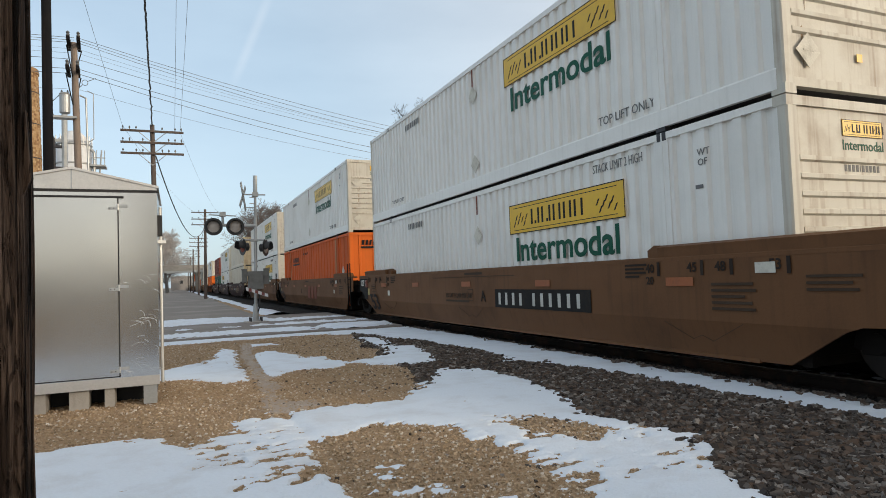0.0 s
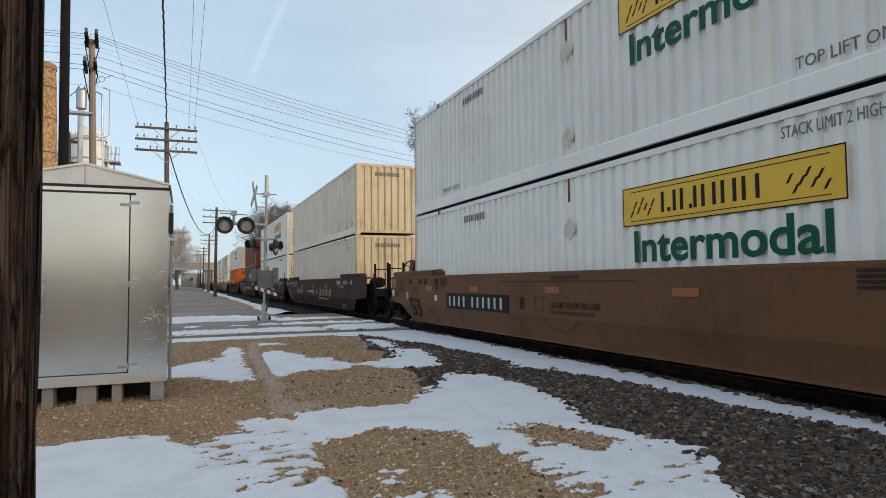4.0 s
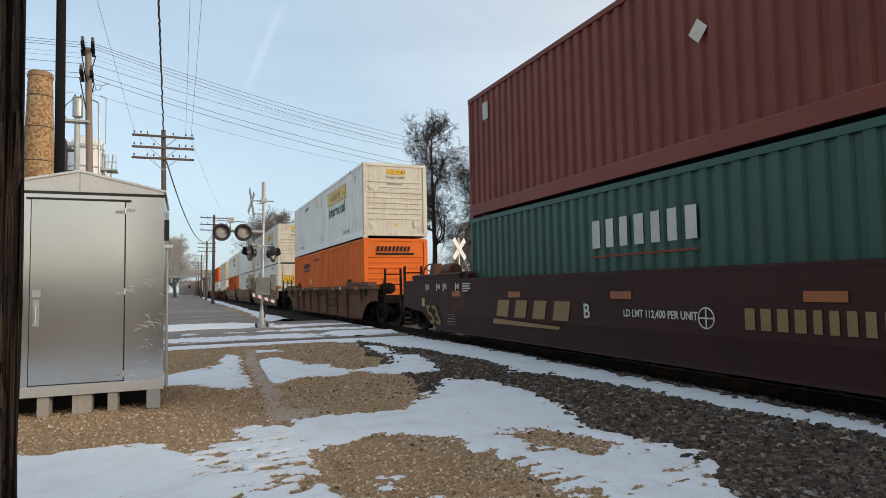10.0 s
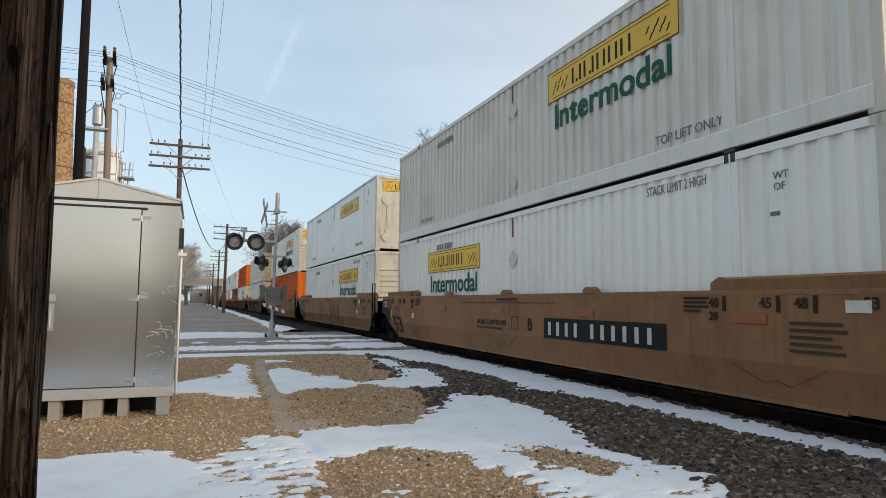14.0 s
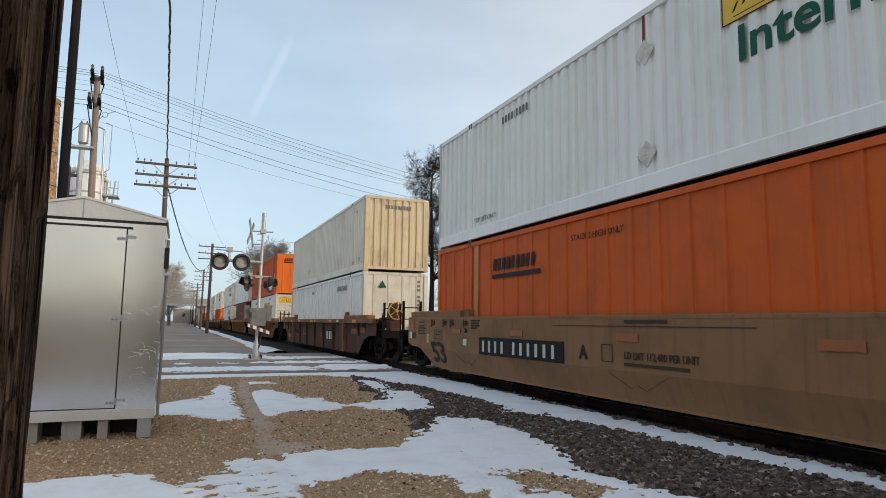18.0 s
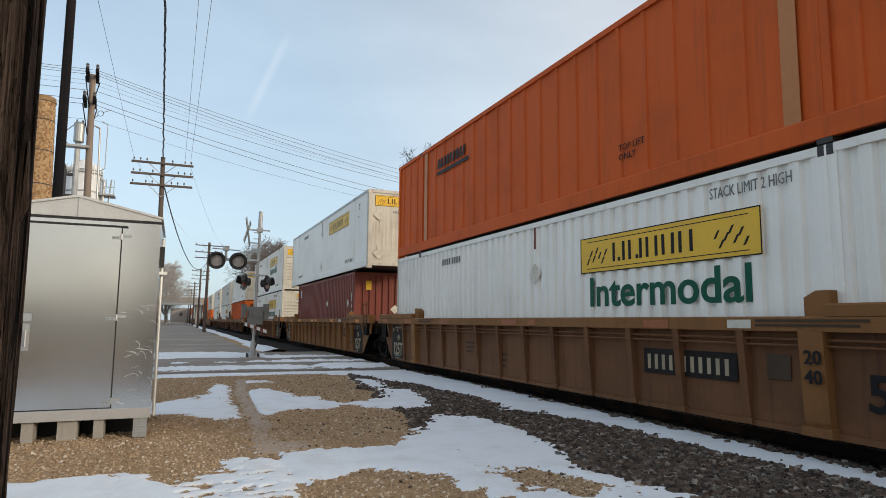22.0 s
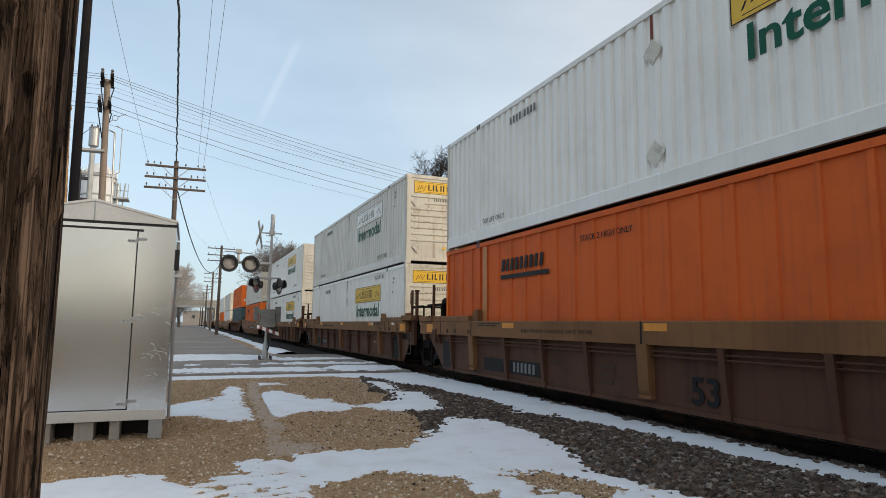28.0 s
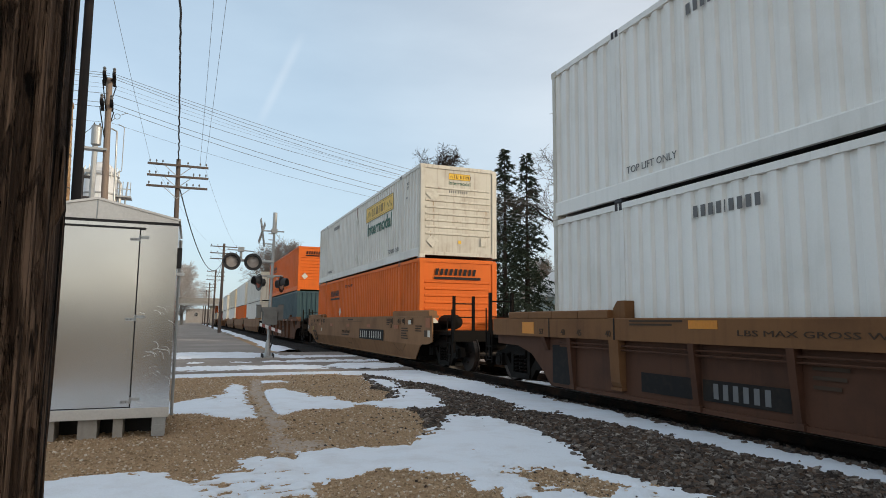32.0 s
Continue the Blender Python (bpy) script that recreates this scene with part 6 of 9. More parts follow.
def sill_ends(ob, near, far, top):
    """End flanges, recessed end panels, grab irons, stanchions and the walkway over the joint of two sill cars."""
    brown, dark, tan = M["umber"], M["truck"], M["silltan"]
    for s, e in ((-1, near), (1, far)):
        if e != "A":
            continue
        turn = Matrix.Diagonal((1, s, 1, 1))
        part("end_flange", shared(("eflange", s), lambda: Geo().prism([(8.50, top + 0.03), (9.43, top + 0.03), (9.43, top + 0.18), (8.55, top + 0.18), (8.50, top + 0.15)] if s < 0 else [(8.50, top), (9.43, top), (9.43, top + 0.14), (8.50, top + 0.14)], "x", -1.56, -1.20).mesh("end_flange", tan)), ob, "tan steel end flange with a round hole", turn)
        part("hole", shared(("fhole",), lambda: Geo().lathe((-1.562, 8.62, top + 0.12), (1, 0, 0), [(0, 0.001), (0, 0.04), (0.01, 0.04), (0.01, 0.001)], 14).mesh("hole", dark)), ob, "", turn)
        if s < 0:
            part("end_lug", shared(("elug",), lambda: Geo().prism([(8.42, top + 0.13), (8.60, top + 0.13), (8.62, top + 0.22), (8.56, top + 0.26), (8.46, top + 0.26)], "x", -1.40, -1.24).mesh("end_lug", tan)), ob, "", turn)
        part("stanchion", shared(("stan", s), lambda: Geo().tube((-1.38, 9.04 if s < 0 else 8.76, top + 0.1), (-1.38, 9.04 if s < 0 else 8.76, 2.29 if s < 0 else 2.36), 0.042, n=8).mesh("stanchion", brown)), ob, "rusty brown steel stanchion", turn)
        if s < 0:
            part("end_panel", shared(("epan",), lambda: Geo().box(-1.36, -1.30, -9.28, -8.86, 0.66, top + 0.05).box(-1.39, -1.36, -9.28, -9.23, 0.66, top + 0.05).box(-1.385, -1.36, -9.23, -8.86, 0.98, 1.03).mesh("end_panel", brown)), ob, "recessed brown end panel")
            part("stanchion", shared(("stan2",), lambda: Geo().tube((-1.38, -9.46, 1.36), (-1.38, -9.46, 2.27), 0.052, n=8).box(-1.44, -1.32, -9.50, -9.42, 2.22, 2.28).mesh("stanchion", brown)), ob, "rusty brown steel stanchion")

            def irons():
                g = Geo()
                for zz in (1.02, 0.72, 0.40):
                    g.tube((-1.44, -9.10, zz), (-1.44, -8.78, zz), 0.008, n=6)
                for yy in (-9.10, -8.78):
                    g.tube((-1.44, yy, 0.40), (-1.44, yy, 1.02), 0.006, n=6)
                return g.mesh("grab_iron", M["greyink"])
            part("grab_iron", shared(("irons",), irons), ob, "thin worn steel grab irons")

            def loops():
                g = Geo()
                for yy in (-8.92, -9.32):
                    g.tube((-1.40, yy, 1.88), (-1.40, yy, 2.2), 0.010, n=6)
                    for zz in (1.88, 2.2):
                        g.tube((-1.40, yy, zz), (-1.38, yy - 0.12, zz), 0.010, n=6)
                return g.mesh("handrail", brown)
            part("handrail", shared(("loops",), loops), ob, "thin rusty hand loops")
            part("walkway", shared(("walk16",), lambda: Geo().box(-1.36, 0.9, -9.95, -9.02, 1.765, 1.80).box(-1.38, -1.33, -9.95, -9.02, 1.74, 1.82).box(-1.2, -1.16, -9.53, -9.49, 1.05, 1.77).mesh("walkway", dark)), ob, "dark steel walkway over the joint")
        else:
            part("walkway", shared(("walk15",), lambda: Geo().box(-1.30, 0.9, 8.28, 9.40, 1.80, 1.83).box(-1.33, -1.28, 8.28, 9.40, 1.78, 1.84).box(-1.25, -1.20, 8.38, 8.43, 1.36, 1.82).box(-1.25, -1.20, 9.28, 9.33, 1.36, 1.82).mesh("walkway", dark)), ob, "dark steel walkway over the joint")
            part("brake_gear", shared(("bgear",), lambda: Geo().lathe((-0.85, 9.05, 1.90), (0, 1, 0), [(-0.16, 0.02), (-0.14, 0.13), (0.14, 0.13), (0.16, 0.02)], 12).box(-1.0, -0.7, 8.85, 9.2, 1.3, 1.80).mesh("brake_gear", dark)), ob, "dark brake gear under the walkway")
            part("bracket", shared(("sbrk",), lambda: Geo().prism([(8.20, 1.14), (8.42, 1.14), (8.42, 0.86), (8.36, 0.80), (8.22, 0.80)], "x", -1.55, -1.42).mesh("bracket", brown)), ob, "brown steel bracket box")
            part("foot_bracket", shared(("sfoot",), lambda: Geo().prism([(9.08, 1.02), (9.30, 1.02), (9.26, 0.84), (9.10, 0.84)], "x", -1.50, -1.36).mesh("foot_bracket", brown)), ob)
    for yy in (-5.98, -6.63, -7.12, -7.98, 5.98, 7.9, 0.02):
        part("seam", shared(("sseam",), lambda: Geo().box(-0.018, 0.018, 0, 0.33, 0, 0.003).mesh("seam", M["panelblack"])), ob, "dark weld seam", on_side(-1.521, yy, top - 0.335))
    part("slot", shared(("sslot",), lambda: Geo().box(0, 0.44, 0, 0.15, 0, 0.004).mesh("slot", M["truck"])), ob, "dark slot in the side", on_side(-1.404, -8.26, 0.82))
    plain_panel(ob, -4.95, 0.62, 0.44, 0.055, M["dullreflector"], -1.417, "narrow faded orange plate")
    part("scrape", shared(("sscr",), lambda: Geo().prism([(0, 0.04), (0.08, 0.0), (0.2, 0.03), (0.38, 0.0), (0.4, 0.07), (0.22, 0.1), (0.05, 0.12)], "z", 0, 0.002).mesh("scrape", M["greywhite"])), ob, "pale paint scrape", on_side(-1.523, -7.42, top - 0.12) @ Matrix.Scale(0.8, 4))


def rows_of_writing(ob, y, z, widths, pitch, h, material, x, label="worn small writing"):
    """Lines of small writing as plain bars, one under the other."""
    for i, w in enumerate(widths):
        part("stencil", bars([w / h], h, material), ob, label, on_side(x, y, z - pitch * i))


def thin_frame(w, h, t, material):
    return shared(("thin", w, h, t, material.name), lambda: Geo().box(0, w, 0, t, 0, 0.003).box(0, w, h - t, h, 0, 0.003).box(0, t, t, h - t, 0, 0.003).box(w - t, w, t, h - t, 0, 0.003).mesh("thin_frame", material))


def plain_panel(ob, y, z, w, h, material, x, label, name="panel"):
    return part(name, shared((name, w, h, material.name), lambda: Geo().box(0, w, 0, h, 0, 0.003).mesh(name, material)), ob, label, on_side(x, y, z))


LEANED = Matrix.Rotation(radians(16.7), 4, "X")


def smooth_marks(ob, kind, near, far, mark, mid, number, xs):
    """What stands on the side of a smooth car: figures, length marks, reflectors, number and name shapes."""
    tan = kind == "tan"
    ink = M["black"] if tan else M["goldink"]
    small = M["softblack"] if tan else M["whiteink"]
    faint = M["fadeink"] if tan else M["greyink"]
    f53 = (7.98 if far == "A" else 8.36) if not tan else (7.8 if far == "A" else 7.9)
    part("lettering", letters("53", 0.74, ink, 0.014, 0.84), ob, "large stencilled figures", on_side(xs, f53, 0.62) @ LEANED @ Matrix.Translation((0, -0.31, 0.006)))
    for yy in (6.60, 3.70, 0.38, -2.90, -6.28):
        plain_panel(ob, yy, 1.055, 0.49, 0.115, M["dullreflector"], xs - 0.002, "faded orange reflector strip", "reflector")
    push = 0 if far == "A" else -0.1 if tan else 0.35
    for yf, yn, w in ((8.0, -7.9, "53"), (7.22, -7.13, "48"), (6.77, -6.67, "45"), (5.99, -5.89, "40")):
        for yy, bar in ((yf + push, yf + push + 0.07), (yn, yn - 0.23)):
            part("lettering", letters(w, 0.17, small, 0.003), ob, "", on_side(xs, yy, 1.24))
            part("stencil", shared(("tick", small.name), lambda: Geo().box(0, 0.05, 0, 0.19, 0, 0.003).mesh("tick", small)), ob, "", on_side(xs, bar, 1.19))
    for yy in (5.99 + push, -5.89):
        part("lettering", letters("20", 0.15, small, 0.003), ob, "", on_side(xs, yy, 1.08))
        rows_of_writing(ob, yy - 0.36 if yy > 0 else yy + 0.44, 1.34, (0.46, 0.40, 0.44, 0.30), 0.055, 0.03, small, xs)
    plain_panel(ob, -6.42 if mark == "C" or not tan else -7.72, 1.20, 0.27, 0.125, M["placard" if tan else "whiteink"], xs, "small pale data plate") if tan else None
    rows_of_writing(ob, -7.06 if tan else -6.22, 1.06 if tan else 0.36, (0.62, 0.66, 0.5, 0.6, 0.64) if tan else (0.6, 0.7, 0.64), 0.075, 0.034, faint, xs if tan else xs + 0.075)
    plain_panel(ob, f53 + 0.37, 0.78, 0.20, 0.22, M["dullyellow"], xs, "small faded yellow data plate")
    if tan:
        part("data_frame", thin_frame(0.50, 0.24, 0.012, faint), ob, "thin framed data block", on_side(xs, 7.72, 0.89))
        rows_of_writing(ob, 7.64, 1.06, (0.34, 0.3), 0.07, 0.026, faint, xs)
    else:
        part("data_frame", thin_frame(0.56, 0.28, 0.012, faint), ob, "thin framed data block", on_side(xs, 7.06, 0.60) @ LEANED @ Matrix.Translation((0, -0.26, 0.006)))
        rows_of_writing(ob, 6.95, 0.56, (0.42, 0.36, 0.4), 0.07, 0.026, faint, xs + 0.03)
    if tan:
        part("weld_line", shared(("wline",), lambda: Geo().box(0, 4.28, 0, 0.012, 0, 0.004).mesh("weld_line", M["fadeink"])), ob, "long dark weld line", on_side(xs, 2.14, 1.27))
        rows_of_writing(ob, 0.2, 1.32, (0.9,), 0.1, 0.05, M["fadeink"], xs)
        rows_of_writing(ob, 8.9, 1.30, (0.42, 0.42), 0.1, 0.03, faint, xs)
        for y0 in (0.6, -6.2, 6.4):
            g = shared(("vee",), lambda: Geo().tube((0, 0, 0), (0.45, -0.22, 0), 0.0035, n=4).tube((0.45, -0.22, 0), (0.62, -0.16, 0), 0.0035, n=4).tube((0.62, -0.16, 0), (0.78, -0.23, 0), 0.0035, n=4).tube((0.78, -0.23, 0), (1.3, 0.02, 0), 0.0035, n=4).mesh("chain_scrape", M["fadeink"]))
            part("chain_scrape", g, ob, "dark scrape on the lower side", on_side(xs, y0, 0.62) @ LEANED @ Matrix.Translation((0, -0.04, 0)))
        part("emblem", shared(("tdec",), lambda: Geo().box(0, 0.19, 0, 0.15, 0, 0.003).mesh("decal", M["placard"])), ob, "small pale decal", on_side(xs, -6.1 if mark == "C" else 5.95, 0.79))
        for s, e in ((1, far), (-1, near)):
            if e == "E":
                for a, z, w, h, m in ((9.62, 1.12, 0.36, 0.26, "dullreflector"), (9.62, 0.86, 0.2, 0.18, "placard"), (9.36, 0.86, 0.2, 0.18, "fadeink")):
                    plain_panel(ob, a if s > 0 else -a + w, z, w, h, M[m], xs, "worn end panel")
            rows_of_writing(ob, s * 8.95 + (0 if s > 0 else 0.6), 1.14, (0.6, 0.5, 0.56), 0.07, 0.03, faint, xs)
    else:
        plain_panel(ob, -5.32, 0.62, 1.46, 0.40, M["redbrown"], xs + 0.006, "square of fresher red-brown paint")
        plain_panel(ob, 6.75, 0.72, 0.9, 0.5, M["redbrown"], xs + 0.006, "square of fresher red-brown paint")
    if far == "A":
        if tan:
            part("panel", shared(("blk",), lambda: Geo().prism([(0.02, 0.92), (0.44, 0.86), (0.72, 0.63), (1.02, 0.63), (1.0, 1.05), (0.98, 1.34), (0.02, 1.34)], "z", 0, 0.004).mesh("panel", M["panelblack"])), ob, "black end panel", on_side(xs, 9.19, 0))
            plain_panel(ob, 8.48, 1.04, 0.3, 0.26, M["redink"], xs - 0.005, "dull orange square")
        part("lettering", letters("125 T", 0.27, M["whiteink"], 0.006, 0.68), ob, "", on_side(xs - 0.006, 9.03, 1.10))
    # the car's own letter, load limit and number
    letter_y = {("tan", "A"): -0.61 if near == "E" else 1.35, ("tan", "B"): -1.16 if near == "E" else 1.35, ("tan", "C"): 1.4, ("dark", "A"): -0.82, ("dark", "C"): 3.62, ("dark", "B"): 1.12}.get((kind, mark), 0)
    if mark:
        part("lettering", letters(mark, 0.33, small, 0.006), ob, "", on_side(xs, letter_y, 0.74))
    limit_y = {("dark", "A"): 1.6, ("dark", "C"): -1.62, ("dark", "B"): 0.09, ("tan", "B"): 1.23 if near == "E" else 0.2}.get((kind, mark), 0.21 if near == "A" else 1.3)
    if number and not (tan and mark == "C"):
        part("lettering", letters("LD LMT 112,400 PER UNIT", 0.15, small if not tan else faint, 0.003, 1.48), ob, "", on_side(xs, limit_y, 0.80))
        if tan:
            rows_of_writing(ob, limit_y, 0.70, (1.3,), 0.1, 0.045, faint, xs)
            part("data_frame", thin_frame(0.27, 0.27, 0.014, faint), ob, "thin framed square", on_side(xs, letter_y + (0.66 if near == "E" else -0.6), 0.73))
        else:
            part("emblem", shared(("shield",), lambda: Geo().ring((0, 0, 0), (0, 0, 1), 0.13, 0.010, 18, 4).box(-0.13, 0.13, -0.01, 0.01, 0, 0.003).box(-0.01, 0.01, -0.12, 0.12, 0, 0.003).mesh("emblem", M["whiteink"])), ob, "thin round emblem", on_side(xs, limit_y - 1.62, 0.83))
    if number and tan and mark == "C":
        mark_blocks(ob, "faded red block letters shape", on_side(xs, -0.47, 0.50) @ Matrix.Diagonal((1.65, 1, 1, 1)), 3, 0.60, M["redink"], 0.0, 0.5)
    elif number and tan:
        yb = (-1.28 if mark == "A" else -1.8) if near == "E" else 5.1
        plain_panel(ob, yb, 0.63, 3.3, 0.37, M["panelblack"], xs, "black number panel", "number_panel")
        number_marks(ob, [0.38] * 4 + [0.05] + [0.38] * 6, 0.24, M["whiteink"], 0.80, yb - 0.16, 0.69, xs - 0.004, "white number mark")
    elif number:
        yl = {"A": -1.41, "C": 1.68, "B": 4.42}[mark]
        mark_blocks(ob, "golden slanted block shapes of a company name", on_side(xs, yl - 0.1, 0.66) @ Matrix.Diagonal((2.75, 1, 1, 1)), 4, 0.34, M["goldink"], 0.1, 0.42)
        part("company_mark", shared(("swoosh",), lambda: Geo().prism([(0, 0), (2.55, 0.0), (2.6, 0.05), (0.05, 0.11)], "z", 0, 0.003).mesh("line", M["goldink"])), ob, "", on_side(xs, yl, 0.50))
        if mark != "C":
            number_marks(ob, [0.55] * 4 + [0.4] + [0.42] * 6, 0.25, M["goldink"], 0.32, {"A": 5.1, "B": -2.13}[mark], 0.72, xs, "golden number mark")
    if tan and mark == "B" and near == "E":
        for yy in (3.05, -0.18, -3.26):
            part("bracket", shared(("lump",), lambda: Geo().prism([(-0.18, 1.44), (0.18, 1.44), (0.16, 1.50), (0.08, 1.545), (-0.08, 1.545), (-0.16, 1.50)], "x", -1.52, -1.40).mesh("bracket", M["sandtan"])), ob, "rounded steel bracket", pose(0, yy, 0))


def ribbed_marks(ob, kind, near, far, mark, number, top, web):
    """What stands on the side of a ribbed car."""
    xs, sx = -1.417, -1.524
    ink = M["black"] if kind != "black" else M["goldink"]
    amber = M["reflector"] if kind in ("black", "sill") or mark == "C" else M["dullreflector"]
    if kind != "black":
        part("lettering", letters("53", 0.50, ink, 0.010, 0.50), ob, "large stencilled figures", on_side(xs, BIG53[kind], 0.28 if kind == "sill" else 0.56 if kind == "brown" else 0.46))
    places = ((8.9, 0.45), (4.39, 0.5), (-0.05, 0.48), (-4.6, 0.48), (-8.30, 0.48)) if kind == "sill" else ((8.7, 0.4), (6.65, 0.5), (4.12, 0.6), (0.79, 0.6), (-0.25, 0.24), (-3.42, 0.5), (-7.5, 0.5))
    for yy, w in places:
        wide = kind == "sill" and abs(yy) > 8
        plain_panel(ob, yy, top - (0.29 if wide else 0.145), w, 0.22 if wide else 0.11, amber, sx, "amber reflector strip", "reflector")
    plain_panel(ob, -4.9, top - 0.135, 0.34, 0.1, M["placard"], sx, "pale striped data plate")
    rows_of_writing(ob, 5.6, top - 0.06, (1.1, 0.9), 0.05, 0.028, M["fadeink"], sx)
    rows_of_writing(ob, -5.3, top - 0.06, (1.3, 1.2), 0.05, 0.028, M["fadeink"], sx)
    rows_of_writing(ob, 1.2, 0.62, (0.44, 0.40, 0.36), 0.12, 0.045, M["fadeink"], xs)
    rows_of_writing(ob, 2.7, 0.80, (0.42, 0.38, 0.32), 0.1, 0.04, M["fadeink"], xs)
    if kind == "sill":
        for yy, w in ((-6.08, "40"), (-6.68, "45"), (-7.17, "48"), (-8.04, "53"), (6.2, "40"), (7.0, "45"), (7.5, "48"), (8.25, "53")):
            part("lettering", letters(w, 0.14, M["fadeink"], 0.002), ob, "", on_side(sx - 0.001, yy, top - 0.29))
        for yy in (-7.33, 7.95):
            plain_panel(ob, yy, 0.20, 0.72, 0.68, M["panelblack"], xs, "black painted end panel")
        part("lettering", letters("LBS MAX GROSS WT FOR", 0.1, M["fadeink"], 0, 2.4), ob, "worn black stencil", on_side(sx - 0.002, 3.6, top - 0.22))
        plain_panel(ob, 5.49, 0.29, 1.04, 0.28, M["panelblack"], xs, "worn black number panel", "number_panel")
        plain_panel(ob, 4.28, 0.30, 1.30, 0.27, M["panelblack"], xs, "worn black number panel", "number_panel")
        number_marks(ob, [0.42] * 6, 0.19, M["greyink"], 0.4, 4.1, 0.34, xs - 0.004, "grey number mark")
    if kind == "brown" and number:
        plain_panel(ob, -2.2, 0.52, 1.70, 0.38, M["panelblack"], xs, "worn black name panel", "number_panel")
        mark_blocks(ob, "faded brown block letters shape", on_side(xs - 0.005, -2.5, 0.57) @ Matrix.Diagonal((1.75, 1, 1, 1)), 3, 0.27, M["rustbrown"], -0.2, 0.5)
        scrawl = shared(("scrawl",), lambda: Geo().tube((0, 0.0, 0), (0.1, 0.15, 0), 0.012, n=4).tube((0.1, 0.15, 0), (0.16, 0.0, 0), 0.012, n=4).tube((0.2, 0.02, 0), (0.36, 0.13, 0), 0.012, n=4).tube((0.36, 0.13, 0), (0.42, 0.02, 0), 0.012, n=4).tube((0.48, 0.14, 0), (0.5, 0.0, 0), 0.012, n=4).tube((0.5, 0.0, 0), (0.7, 0.16, 0), 0.012, n=4).mesh("scrawl", M["whiteink"]))
        part("graffiti", scrawl, ob, "white painted scrawl", on_side(xs, 5.75, 0.95))
        part("graffiti", shared(("scrawl2",), lambda: Geo().tube((0, 0, 0), (0.3, 0.16, 0), 0.01, n=4).tube((0.3, 0.16, 0), (0.5, 0.02, 0), 0.01, n=4).tube((0.45, 0.05, 0), (0.9, 0.12, 0), 0.01, n=4).tube((0.35, -0.1, 0), (0.62, -0.08, 0), 0.01, n=4).mesh("scrawl", M["black"])), ob, "black painted scrawl", on_side(xs, -0.5, 0.92))
        rows_of_writing(ob, 3.7, 0.98, (0.6, 0.5, 0.55, 0.4), 0.13, 0.06, M["fadeink"], xs)
        rows_of_writing(ob, -1.2, 0.62, (0.5,), 0.1, 0.12, M["fadeink"], xs)
    if kind == "black":
        for a, w, z, h in ((9.78, 0.2, 0.95, 0.28), (9.2, 0.8, 0.92, 0.17), (7.86, 0.3, 0.34, 0.75), (7.28, 0.28, 0.9, 0.2), (6.75, 0.3, 0.86, 0.24), (7.46, 0.6, 0.40, 0.15), (7.84, 0.78, 0.17, 0.19), (-1.24, 0.64, 0.62, 0.18), (3.3, 0.95, 0.60, 0.08), (5.2, 0.5, 0.56, 0.07), (-7.0, 0.8, 0.85, 0.2), (-8.3, 0.6, 0.9, 0.2)):
            part("paint_patch", shared(("patch", w, h), lambda: Geo().prism([(0, 0.02), (0.03, 0), (w, 0), (w, h - 0.04), (w - 0.05, h), (0, h)], "z", 0, 0.003).mesh("patch", M["gold"])), ob, "patch of golden tan paint", on_side(xs, a, z))
        rows_of_writing(ob, 7.4, 0.50, (0.46, 0.4), 0.06, 0.028, M["black"], xs - 0.005)
        rows_of_writing(ob, 7.76, 0.31, (0.6, 0.55), 0.07, 0.03, M["black"], xs - 0.005)
        rows_of_writing(ob, -1.32, 0.69, (0.46,), 0.07, 0.06, M["black"], xs - 0.005)
        plain_panel(ob, 7.78, 0.40, 0.22, 0.2, M["whiteink"], xs - 0.005, "white paper label")
        plain_panel(ob, 5.6, 0.66, 1.15, 0.2, M["panelblack"], xs, "black number panel", "number_panel")
        part("emblem", shared(("gemb",), lambda: Geo().box(0, 0.28, 0, 0.1, 0, 0.003).box(0.04, 0.24, 0.14, 0.26, 0, 0.003).box(0.04, 0.24, 0.30, 0.40, 0, 0.003).mesh("emblem", M["gold"])), ob, "stacked golden paint marks", on_side(xs, 3.1, 0.68))
        for a, w in ((7.76, "53"), (7.2, "48"), (6.66, "45")):
            part("lettering", letters(w, 0.17, M["black"], 0.004), ob, "", on_side(xs - 0.006, a, 0.96))
        part("lettering", letters("20\n40", 0.2, M["black"], 0.004), ob, "", on_side(-1.552, 6.1, 0.95))
        plain_panel(ob, -2.44, 0.50, 1.68, 0.44, M["panelblack"], xs, "black name panel", "number_panel")
        mark_blocks(ob, "white block letters shape", on_side(xs - 0.006, -2.60, 0.55) @ Matrix.Diagonal((1.9, 1, 1, 1)), 3, 0.34, M["whiteink"], -0.15, 0.5)
    if kind == "gold":
        part("lettering", letters("20\n40", 0.2, M["black"], 0.004), ob, "", on_side(-1.553, -5.9, 0.88))
        plain_panel(ob, -5.34, 0.68, 0.30, 0.27, M["fadeink"], xs, "square of dark stencil")
        if mark == "C":
            mark_blocks(ob, "faded brown block letters shape", on_side(xs, 0.95, 0.5) @ Matrix.Diagonal((1.5, 1, 1, 1)), 3, 0.46, M["redink"], 0.0, 0.5)
        else:
            yb = -3.3 if near == "E" else 4.9
            plain_panel(ob, yb, 0.60, 1.63, 0.34, M["panelblack"], xs, "black number panel", "number_panel")
            number_marks(ob, [0.30] * 4 + [0.12] + [0.30] * 6, 0.20, M["paleink"], 0.40, yb - 0.08, 0.66, xs - 0.004, "pale number mark")
